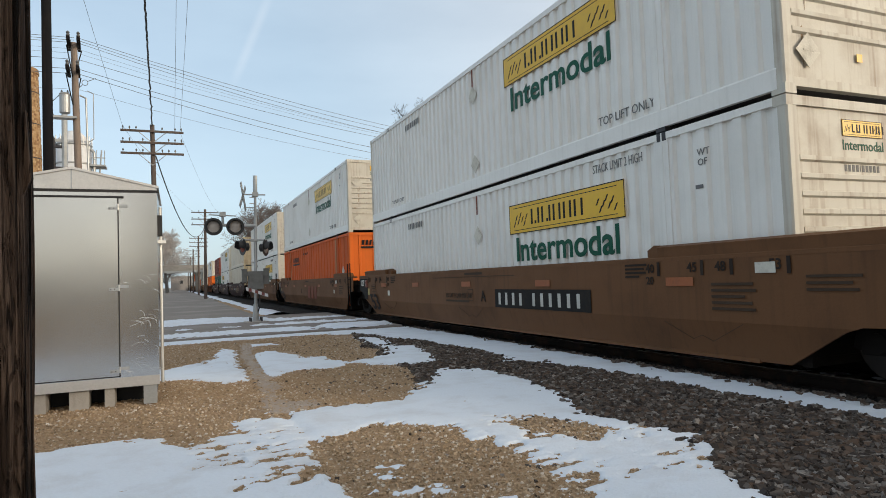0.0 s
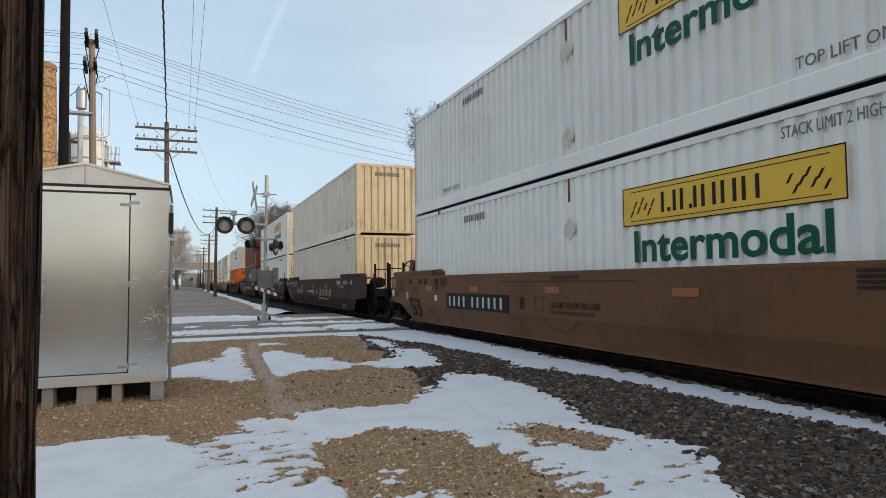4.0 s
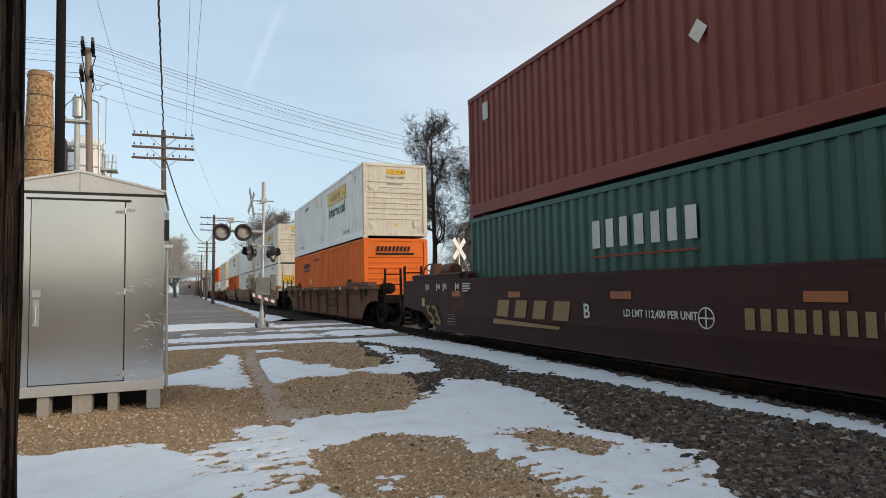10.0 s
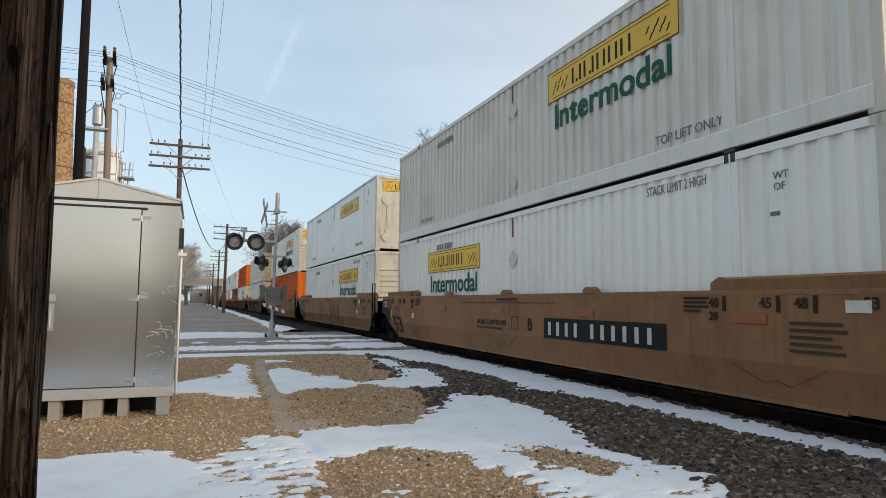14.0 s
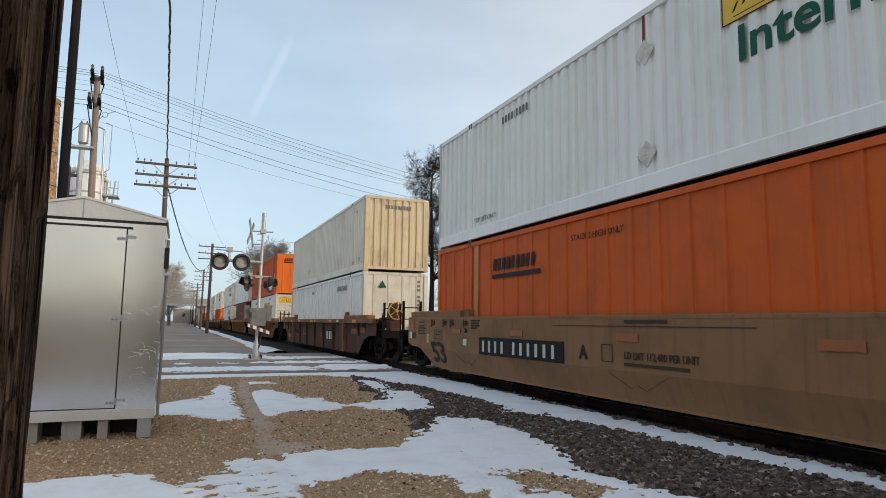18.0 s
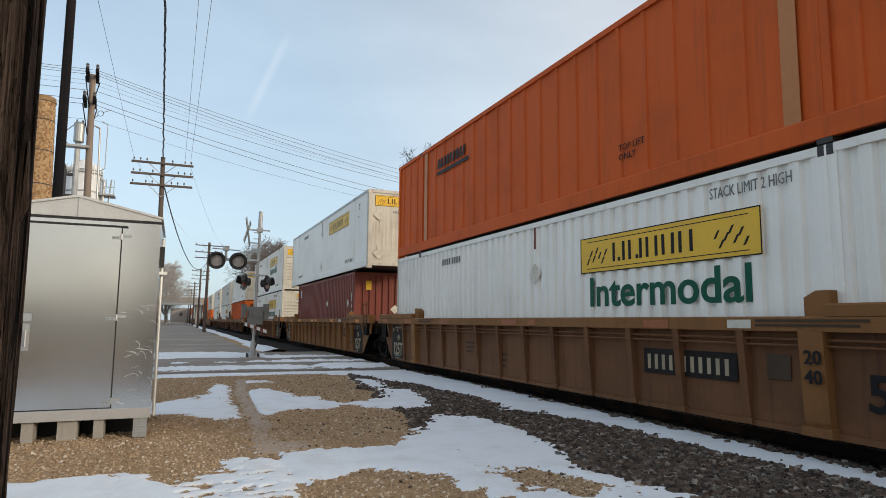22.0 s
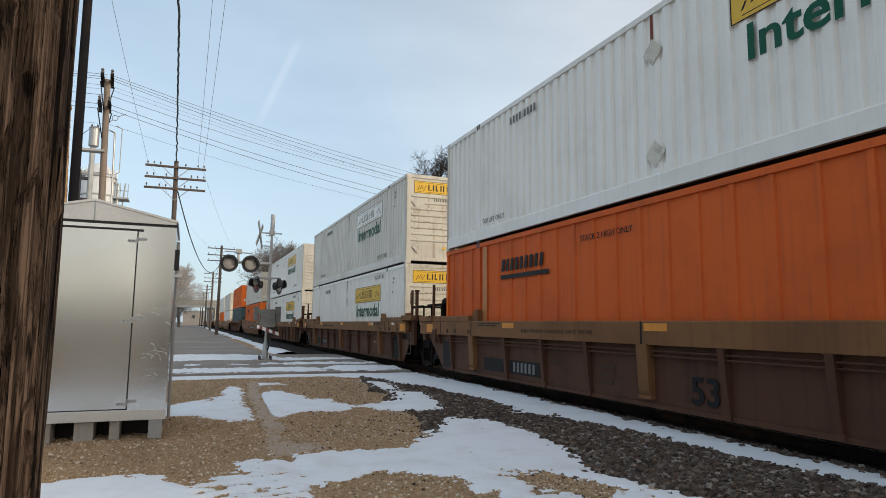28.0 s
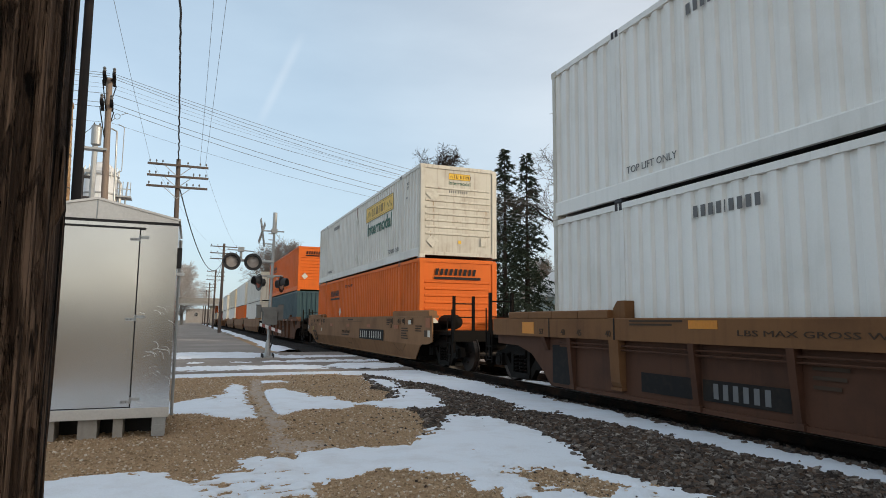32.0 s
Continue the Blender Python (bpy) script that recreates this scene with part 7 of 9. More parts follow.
        for s, e in ((-1, near), (1, far)):
            if e == "A":
                a = s * 7.52 + 0.59
                part("panel", shared(("bp",), lambda: Geo().box(0, 1.18, 0, 1.02, 0, 0.006).mesh("panel", M["panelblack"])), ob, "black painted end panel", on_side(-1.405, a, 0.15))
                part("lettering", letters("125T", 0.50, M["paleink"], 0.012, 0.84), ob, "", on_side(-1.418, a - 0.13, 0.30))
                part("lettering", letters("53      48", 0.13, M["paleink"], 0.002), ob, "", on_side(-1.418, a - 0.08, 0.98))
                rows_of_writing(ob, a - 0.3, 1.08, (0.56,), 0.1, 0.03, M["greyink"], -1.418)
                rows_of_writing(ob, a - 0.3, 0.25, (0.5, 0.4), 0.06, 0.03, M["greyink"], -1.418)
                part("emblem", shared(("cemb",), lambda: Geo().ring((0, 0, 0), (0, 0, 1), 0.08, 0.012, 14, 4).box(-0.06, 0.06, -0.01, 0.03, 0, 0.004).mesh("emblem", M["paleink"])), ob, "small round emblem", on_side(-1.418, a - 0.62, 0.80))


# position of each unit's middle at the start, car type, ends, upper and lower box
UNITS = [
    # first unit has already passed, never in view: added to shade the yard
    (-10.4, "tan", "E", "E", "jb", "jb", "", 0), (13.0, "tan", "E", "A", "jb", "jb", "A", 1), (32.45, "tan", "A", "A", "jb", "orv", "C", 1), (51.4, "tan", "A", "E", "jb", "jb", "B", 1),
    (74.55, "dark", "E", "A", "ups", "ups", "A", 1), (93.55, "dark", "A", "A", "jb", "jbdoor", "C", 1), (112.75, "dark", "A", "E", "mar", "grn", "B", 1),
    (136.4, "brown", "E", "E", "jb", "or", "", 1),
    (160.0, "tan", "E", "A", "jbgrey", "jbdoor", "B", 1), (179.1, "tan", "A", "A", "jbplate", "jb", "C", 1), (198.45, "tan", "A", "E", "jbbig", "orv", "A", 1),
    (222.0, "black", "E", "E", "ups", "wide", "", 1),
    (245.15, "gold", "E", "A", "orv", "jbbig", "A", 1), (264.75, "gold", "A", "A", "jbplate", "marlow", "C", 1), (284.5, "gold", "A", "E", "jbbig", "jb", "B", 1),
    (308.2, "sill", "E", "A", "jbbig", "orv", "", 1), (327.8, "sill", "A", "A", "jbline", "jbbig", "", 1), (347.55, "sill", "A", "E", "jb", "jb", "", 1),
    (371.3, "tan", "E", "E", "jbgrey", "or", "", 1), (394.9, "brown", "E", "E", "or", "teal", "", 1),
    (418.5, "tan", "E", "A", "jbgrey", "jb", "A", 0), (437.9, "tan", "A", "A", "jb", "or", "C", 0), (457.2, "tan", "A", "E", "ups", "jb", "B", 0),
    (480.8, "gold", "E", "E", "jb", "jb", "", 0), (504.4, "brown", "E", "E", "jb", "mar", "", 0), (528.0, "tan", "E", "E", "or", "jb", "", 0),
    (551.6, "tan", "E", "E", "jb", "ups", "", 0), (575.2, "gold", "E", "E", "jb", "jb", "", 0),
]
for i, (mid, kind, near, far_end, up, low, mark, shown) in enumerate(UNITS):
    spin = 0 < i < 20
    TRAIN.append(well_car(kind, mid, near, far_end, bool(shown), mark, spin, not shown))
    for spec, upper in ((low, False), (up, True)):
        L, H = SPECS[spec][4], SPECS[spec][5]
        z = 0.30 if not upper else 0.30 + SPECS[low][5] + 0.02
        TRAIN.append(container(spec, mid - L / 2, z, upper, not shown))


# ---- beside the track: equipment cabinet ----
def cabinet():
    ob = new("equipment_cabinet")
    ob.matrix_basis = pose(-1.07, 8.11, -0.05)
    tagged(ob, "brushed aluminium equipment cabinet with gabled roof on blocks", "cabinet")
    w, d, z0, z1 = 0.87, 1.75, 0.225, 2.46
    part("body", Geo().box(-w, w, 0.0, d, z0, z1).mesh("body", M["alu"]), ob)
    roof = part("roof", Geo().prism([(-w - 0.02, z1 + 0.035), (0, z1 + 0.235), (w + 0.02, z1 + 0.035), (w + 0.02, z1 + 0.06), (0, z1 + 0.262), (-w - 0.02, z1 + 0.06)], "y", -0.035, d + 0.03).mesh("roof", M["alutrim"]), ob, "shallow gabled metal roof")
    part("gable", Geo().prism([(-w, z1 + 0.012), (w, z1 + 0.012), (w, z1 + 0.05), (0, z1 + 0.24), (-w, z1 + 0.05)], "y", -0.012, 0.0).mesh("gable", M["alutrim"]), roof)
    part("seam", Geo().box(-0.006, 0.006, -0.02, -0.012, z1 + 0.012, z1 + 0.235).mesh("seam", M["galv"]), roof)
    part("roof_gap", Geo().box(-w + 0.005, w + 0.012, -0.016, 0.0, z1 - 0.018, z1 + 0.010).mesh("gap", M["rubber"]), ob, "dark gap under the roof")
    door = part("door", Geo().box(-0.46, 0.455, -0.014, -0.002, 0.345, 2.385).mesh("door", M["alu"]), ob, "plain brushed metal door, shut")
    part("gasket", Geo().box(-0.47, -0.458, -0.006, 0, 0.335, 2.395).box(0.455, 0.468, -0.006, 0, 0.335, 2.395).box(-0.47, 0.468, -0.006, 0, 0.332, 0.345).mesh("gasket", M["rubber"]), door)
    part("drip_rail", Geo().prism([(0, 2.40), (-0.035, 2.385), (-0.035, 2.375), (0, 2.375)], "x", -0.51, 0.52).mesh("drip_rail", M["rubber"]), ob, "dark rain strip over the door")
    for z in (2.255, 1.33, 0.40):
        h = part("hinge", Geo().box(-0.10, -0.01, -0.024, -0.014, z - 0.016, z + 0.016).box(0.012, 0.10, -0.014, -0.0, z + 0.012, z + 0.044).tube((0, -0.018, z - 0.02), (0, -0.018, z + 0.05), 0.011, n=8).mesh("hinge", M["galv"]), door, "small steel hinge", pose(0.46, 0, 0))
        for k in (-0.08, -0.04):
            part("screw", shared(("screw",), lambda: Geo().tube((0, -0.028, 0), (0, -0.024, 0), 0.007, n=6).mesh("screw", M["casting"])), h, "", pose(k, 0, z))
    part("handle", Geo().box(-0.03, 0.03, -0.03, -0.014, 0.98, 1.27).tube((0.0, -0.05, 1.02), (0.0, -0.05, 1.2), 0.012, n=8).box(-0.02, 0.02, -0.055, -0.014, 1.18, 1.22).mesh("handle", M["galv"]), door, "upright latch handle", pose(-0.40, 0, 0))
    part("name_plate", Geo().box(-0.04, 0.04, -0.017, -0.014, 1.30, 1.38).mesh("plate", M["galv"]), door, "", pose(-0.40, 0, 0))
    scuffs = Geo()
    rs = random.Random(12)
    for i in range(26):
        x, z = rs.uniform(0.50, 0.82), rs.choice((0.75, 0.95, 1.0, 1.05, 0.45, 1.5)) + rs.gauss(0, 0.07)
        a, n, r = rs.uniform(-0.5, 0.6), rs.randint(2, 6), rs.uniform(0.0008, 0.0028)
        for k in range(n):
            p = (x, -0.002, z)
            x, z = x + 0.028 * math.cos(a), z + 0.028 * math.sin(a)
            scuffs.tube(p, (x, -0.002, z), r, r * 0.8, 4, False)
            a += rs.gauss(-0.25, 0.25)
    part("scuff", scuffs.mesh("scuff", M["trim"]), ob, "pale scratches in the metal")["kind"] = "stuff"
    part("sill", Geo().box(-w - 0.004, w + 0.004, -0.01, 0.02, z0 - 0.01, z0 + 0.10).mesh("sill", M["alutrim"]), ob)
    part("conduit", Geo().tube((w + 0.03, 0.25, 0.2), (w + 0.03, 0.25, 2.3), 0.018, n=8).mesh("conduit", M["galv"]), ob)
    part("side_box", Geo().box(w, w + 0.05, 0.2, 0.34, 1.95, 2.2).mesh("box", M["lampblack"]), ob, "small dark box on the side")
    part("lamp", Geo().box(w, w + 0.09, 0.15, 0.25, 1.86, 1.895).mesh("lamp", M["trim"]), ob, "small white fixture")
    # added black box stands in for the shade between the blocks
    part("base_frame", Geo().box(-w + 0.05, w - 0.05, 0.42, d - 0.1, 0.0, z0).mesh("base_frame", M["rubber"]), ob, "black filler box that darkens the gap under the cabinet")
    foot = Geo().box(-0.07, 0.07, 0.02, 0.25, 0.0, 0.225).box(-0.045, 0.045, 0.012, 0.02, 0.05, 0.062).box(-0.045, 0.045, 0.012, 0.02, 0.115, 0.127).mesh("foot", M["galv"])
    part("foot", foot, ob, "slotted galvanised foot", pose(0.77, 0, 0))
    for x, hw in ((0.35, 0.05), (0.045, 0.095), (-0.33, 0.055), (-0.70, 0.07)):
        for y in (0.05, 1.3):
            part("block", Geo().box(-hw, hw, 0, 0.3, -0.02, 0.225).mesh("block", M["concrete"]), ob, "concrete block", pose(x, y, 0))
    return ob


cabinet()


# ---- utility poles ----
def tilted_pole(name, base, top, r0, r1, material, label, group="utility poles"):
    ob = new(name)
    ob.matrix_basis = pose(*base)
    d = Vector(top) - Vector(base)
    g, n, k = Geo(), 18, 14
    rings = []
    for j in range(k + 1):
        s = j / k
        c, r = d * s, r0 + (r1 - r0) * s
        for i in range(n):
            a = 2 * math.pi * i / n
            rr = r * (1 + 0.025 * noise.noise((math.cos(a) * 2, math.sin(a) * 2, s * 6)))
            g.v.append((c.x + rr * math.cos(a), c.y + rr * math.sin(a), c.z))
    for j in range(k):
        g.f += [(j * n + i, j * n + (i + 1) % n, (j + 1) * n + (i + 1) % n, (j + 1) * n + i) for i in range(n)]
    g.f.append(tuple(range(k * n, (k + 1) * n)))
    part("pole_shaft", g.mesh("pole_shaft", M[material], True), ob)
    return tagged(ob, label, "utility pole", group)


def near_pole():
    """The cracked timber pole beside the camera."""
    ob = new("utility_pole")
    ob.matrix_basis = pose(-0.405, 1.215, -0.1)
    g, n = Geo(), 160
    zs = np.concatenate([np.arange(0, 0.9, 0.1), np.arange(0.9, 2.6, 0.02), np.arange(2.6, 11.5, 0.3)])
    for j, z in enumerate(zs):
        for i in range(n):
            a = 2 * math.pi * i / n
            c, s = math.cos(a), math.sin(a)
            grain = noise.noise((c * 9, s * 9, z * 0.9)) * 0.006 + noise.noise((c * 26, s * 26, z * 1.6)) * 0.006
            split = max(0.0, noise.noise((c * 17 + 5, s * 17, z * 0.7)) - 0.28) * -0.055
            r = 0.180 - 0.003 * z + grain + split
            g.v.append((c * r, s * r, z))
    for j in range(len(zs) - 1):
        g.f += [(j * n + i, j * n + (i + 1) % n, (j + 1) * n + (i + 1) % n, (j + 1) * n + i) for i in range(n)]
    part("pole_shaft", g.mesh("pole_shaft", M["pole"], True), ob)
    part("splinter", Geo().prism([(0.0, 0.0), (0.012, 0.03), (0.004, 0.14)], "y", -0.01, 0.01).mesh("splinter", M["pole"]), ob, "", pose(0.172, -0.02, 1.53))
    return tagged(ob, "dark cracked timber utility pole beside the camera", "utility pole", "utility poles")


near_pole()


def crossarm_pole(x, y, top, arms, width, turn=0.0, pins=10, r=0.14, lean=0.0):
    ob = tilted_pole("utility_pole", (x - lean, y, -0.1), (x, y, top), r, r * 0.72, "oldpole", "weathered wooden pole with insulator crossarms beside the lane")
    for k, z in enumerate(arms):
        arm = part("crossarm", shared(("arm", width), lambda: Geo().box(-width / 2, width / 2, -0.05, 0.05, -0.048, 0.048).mesh("crossarm", M["oldpole"])), ob, "", pose(lean * 0.9, -0.17, z + 0.1, 0, 1.0 if k == 0 else 0.4, turn))
        for i in range(pins):
            u = (i / (pins - 1) - 0.5) * (width - 0.2)
            if abs(u) < 0.15 or (i + k) % 4 == 3 and pins > 4:
                continue
            part("insulator", shared(("ins",), lambda: Geo().lathe((0, 0, 0.06), (0, 0, 1), [(0, 0.014), (0.05, 0.014), (0.055, 0.036), (0.10, 0.042), (0.12, 0.03), (0.15, 0.026), (0.16, 0.01)], 8).mesh("insulator", M["insul"])), arm, "dark glass insulator", pose(u, 0, 0))
        part("brace", shared(("brace", width), lambda: Geo().tube((-width * 0.22, -0.02, -0.04), (0, 0.06, -0.55), 0.018, n=5).tube((width * 0.22, -0.02, -0.04), (0, 0.06, -0.55), 0.018, n=5).mesh("brace", M["galv"])), arm)
    return ob


crossarm_pole(-0.94, 33.0, 9.1, (8.75, 8.2, 7.68), 2.75, -4, lean=-0.12)
for x, y in ((2.95, 71.0), (3.45, 109.0), (3.55, 147.0), (3.7, 185.0), (3.8, 223.0)):
    crossarm_pole(x, y, 9.4, (9.05, 8.35, 7.75), 2.75, 0, 5, 0.17, 0.1)
tilted_pole("utility_pole", (-2.36, 15.0, -0.1), (-2.43, 15.0, 12.5), 0.10, 0.085, "darkpole", "slim black creosoted pole behind the cabinet")


def transformer_pole():
    ob = tilted_pole("utility_pole", (-3.30, 28.0, -0.1), (-3.55, 28.0, 11.0), 0.145, 0.115, "greypole", "grey wooden pole with a transformer and steep crossarms")
    for z, dx in ((10.95, 0.0), (9.85, -0.03)):
        part("brace", Geo().tube((-0.28, -0.1, z - 1.25), (-0.30 + dx - 0.16, -0.3, z - 0.05), 0.022, n=5).tube((-0.22, -0.1, z - 1.25), (-0.2 + dx + 0.18, 0.3, z - 0.05), 0.022, n=5).mesh("brace", M["darkpole"]), ob, "dark diagonal braces")
        for yy in (-0.16, 0.16):
            arm = part("crossarm", shared(("arm2",), lambda: Geo().box(-0.06, 0.06, -1.35, 1.35, -0.06, 0.06).mesh("crossarm", M["darkpole"])), ob, "", pose(-0.25 + dx + (0.17 if yy > 0 else -0.17), 0, z + 0.1, 9, 0, 6))
            for u in (-1.2, -0.75, 0.4, 0.8, 1.2):
                part("insulator", shared(("ins2",), lambda: Geo().lathe((0, 0, 0.06), (0, 0, 1), [(0, 0.03), (0.05, 0.06), (0.1, 0.045), (0.15, 0.065), (0.2, 0.03)], 8).mesh("insulator", M["insul"])), arm, "", pose(0, u, 0))
    tr = part("transformer", Geo().lathe((0, 0, 0), (0, 0, 1), [(0, 0.15), (0.03, 0.185), (0.72, 0.185), (0.75, 0.20), (0.80, 0.16), (0.83, 0.05)], 16).mesh("transformer", M["galv"]), ob, "pale grey drum transformer", pose(-0.56, -0.1, 8.25))
    for k in (-0.1, 0.1):
        part("bushing", Geo().lathe((k, 0, 0.80), (0, 0, 1), [(0, 0.03), (0.04, 0.045), (0.07, 0.03), (0.12, 0.02)], 8).mesh("bushing", M["insul"]), tr)
    part("bracket", Geo().box(-0.75, 0.1, -0.28, 0.12, 0, 0.08).mesh("bracket", M["galv"]), ob, "", pose(-0.25, 0, 8.05))
    part("conduit", Geo().tube((0.22, -0.1, 6.0), (0.16, -0.1, 8.9), 0.035, n=8).tube((0.16, -0.1, 8.9), (-0.05, -0.1, 9.0), 0.03, n=8).mesh("conduit", M["galv"]), ob, "grey riser pipe")
    part("loop", Geo().ring((0.12, 0, 9.55), (0.2, 1, 0), 0.11, 0.012, 14, 5).tube((-0.2, 0, 9.2), (0.06, 0, 9.48), 0.014, n=5).tube((0.2, 0, 9.6), (0.5, 0.0, 9.75), 0.012, n=5).mesh("loop", M["wire"]), ob)
    part("lead", Geo().tube((-0.70, -0.1, 9.0), (-0.98, -0.1, 8.7), 0.014, n=5).tube((-0.98, -0.1, 8.7), (-1.02, -0.1, 8.3), 0.014, n=5).tube((-1.02, -0.1, 8.3), (-0.86, -0.1, 8.05), 0.014, n=5).mesh("lead", M["cable"]), ob, "looped black lead")
    part("riser", Geo().tube((0.42, -0.1, 7.3), (0.42, -0.1, 9.1), 0.018, n=6).tube((0.42, -0.1, 9.1), (0.2, -0.1, 9.2), 0.018, n=6).tube((0.42, -0.1, 7.3), (0.2, -0.1, 7.15), 0.018, n=6).mesh("riser", M["galv"]), ob)
    return ob


transformer_pole()


def street_fixture():
    ob = new("vent_stack")
    ob.matrix_basis = pose(-5.6, 36.0, -0.1)
    part("pipe", Geo().tube((0.12, 0, 0), (0.12, 0, 8.9), 0.09, n=10).tube((0.12, 0, 8.9), (-0.08, -0.1, 9.15), 0.09, 0.15, n=10).box(0.0, 0.6, -0.1, 0.1, 7.4, 7.55).box(0.0, 0.5, -0.1, 0.1, 8.5, 8.62).mesh("pipe", M["casting"]), ob)
    part("pipe", Geo().tube((0.6, 0, 0), (0.6, 0, 10.4), 0.13, n=10).box(0.0, 0.75, -0.05, 0.05, 8.8, 8.95).box(0.0, 0.75, -0.05, 0.05, 6.6, 6.8).mesh("pipe", M["galv"]), ob)
    tagged(ob, "pair of tall steel vent pipes", "vent pipe")


street_fixture()


def wire(p, q, sag, r, material="wire", label="thin overhead wire across the sky", seg=18, kink=0.0):
    p, q = Vector(p), Vector(q)
    rs = random.Random(4)
    g, k, n = Geo(), 0, 4
    for i in range(seg + 1):
        s = i / seg
        c = p.lerp(q, s) - Vector((0, 0, sag * 4 * s * (1 - s)))
        side = Vector((q.y - p.y, p.x - q.x, 0)).normalized()
        c += side * rs.gauss(0, kink) + Vector((0, 0, rs.gauss(0, kink)))
        for u, w in ((1, 0), (0, 1), (-1, 0), (0, -1)):
            g.v.append(tuple(c + side * r * u + Vector((0, 0, r * w))))
    for i in range(seg):
        g.f += [(i * n + j, i * n + (j + 1) % n, (i + 1) * n + (j + 1) % n, (i + 1) * n + j) for j in range(n)]
    ob = part("overhead_wire", g.mesh("overhead_wire", M[material]))
    return tagged(ob, label, "wire", "overhead wires")


# from the transformer pole over the line: height at both ends, sag, thickness
for z0, z1, sag, r in ((11.21, 10.9, 1.64, 0.010), (11.11, 10.9, 1.81, 0.010), (11.01, 10.9, 2.0, 0.010), (10.76, 10.9, 1.81, 0.005), (10.59, 10.9, 1.80, 0.005), (10.35, 10.9, 1.82, 0.010),
                       (9.97, 10.18, 1.98, 0.011), (9.78, 10.18, 2.17, 0.011), (9.16, 10.18, 2.09, 0.006)):
    wire((-3.4, 28.0, z0), (39.44, 41.68, z1), sag, r)
    wire((-3.55, 28.0, z0), (-60, 27.0, z0 + 0.6), 0.6, r)
wire((-0.40, 1.25, 11.0), (-0.94, 32.9, 9.05), 0.30, 0.030, "cable", "thick black cable from pole to pole", 90, 0.016)
for xa, za, xb in ((-2.2, 8.95, -2.6), (0.05, 8.9, 0.25), (0.30, 8.9, 0.65)):
    wire((xb, 0.5, 11.6), (xa, 33.0, za), 0.25, 0.006)
wire((-0.8, 33.0, 7.6), (2.9, 71.0, 7.6), 2.3, 0.030, "cable", "sagging black cable between two poles")
for a, b in (((2.95, 71, 8.4), (3.45, 109, 8.4)), ((3.45, 109, 8.4), (3.55, 147, 8.4)), ((3.55, 147, 8.4), (3.7, 185, 8.4))):
    wire(a, b, 0.9, 0.02, "cable", "sagging black cable between two poles")
for u in (-1.2, 1.2):
    wire((-0.94 + u, 33, 8.9), (2.95 + u, 71, 9.2), 0.5, 0.006)


# ---- crossing signal ----
def lamp_unit(parent, x, y, z, turn, red=False):
    """One flashing light: round background, hood and lens."""
    disc = part("lamp_disc", shared(("ldisc",), lambda: Geo().lathe((0, 0, 0), (0, 1, 0), [(0, 0.30), (0.012, 0.305), (0.02, 0.29), (0.03, 0.15), (0.2, 0.14), (0.24, 0.06)], 28).mesh("lamp_disc", M["lampblack"], False)), parent, "round black lamp background", pose(x, y, z, 0, 0, turn))

    def hood():
        g, n = Geo(), 14
        for s, rr in ((0.0, 0.215), (-0.20, 0.22)):
            for i in range(n + 1):
                a = math.pi * (-0.12 + 1.24 * i / n)
                zz = math.sin(a)
                g.v.append((rr * math.cos(a), s if i not in (0, n) else s * 0.35, rr * zz))
        g.f += [(i, i + 1, n + 2 + i, n + 1 + i) for i in range(n)]
        return g.mesh("hood", M["lampblack"])
    part("hood", shared(("hood",), hood), disc)
    part("lens", shared(("lens", red), lambda: Geo().lathe((0, -0.03, 0), (0, 1, 0), [(-0.03, 0.02), (-0.01, 0.12), (0.012, 0.19), (0.02, 0.205), (0.03, 0.205)], 20).mesh("lens", M["redlens" if red else "lens"], True)), disc, "unlit dusty lens")
    return disc


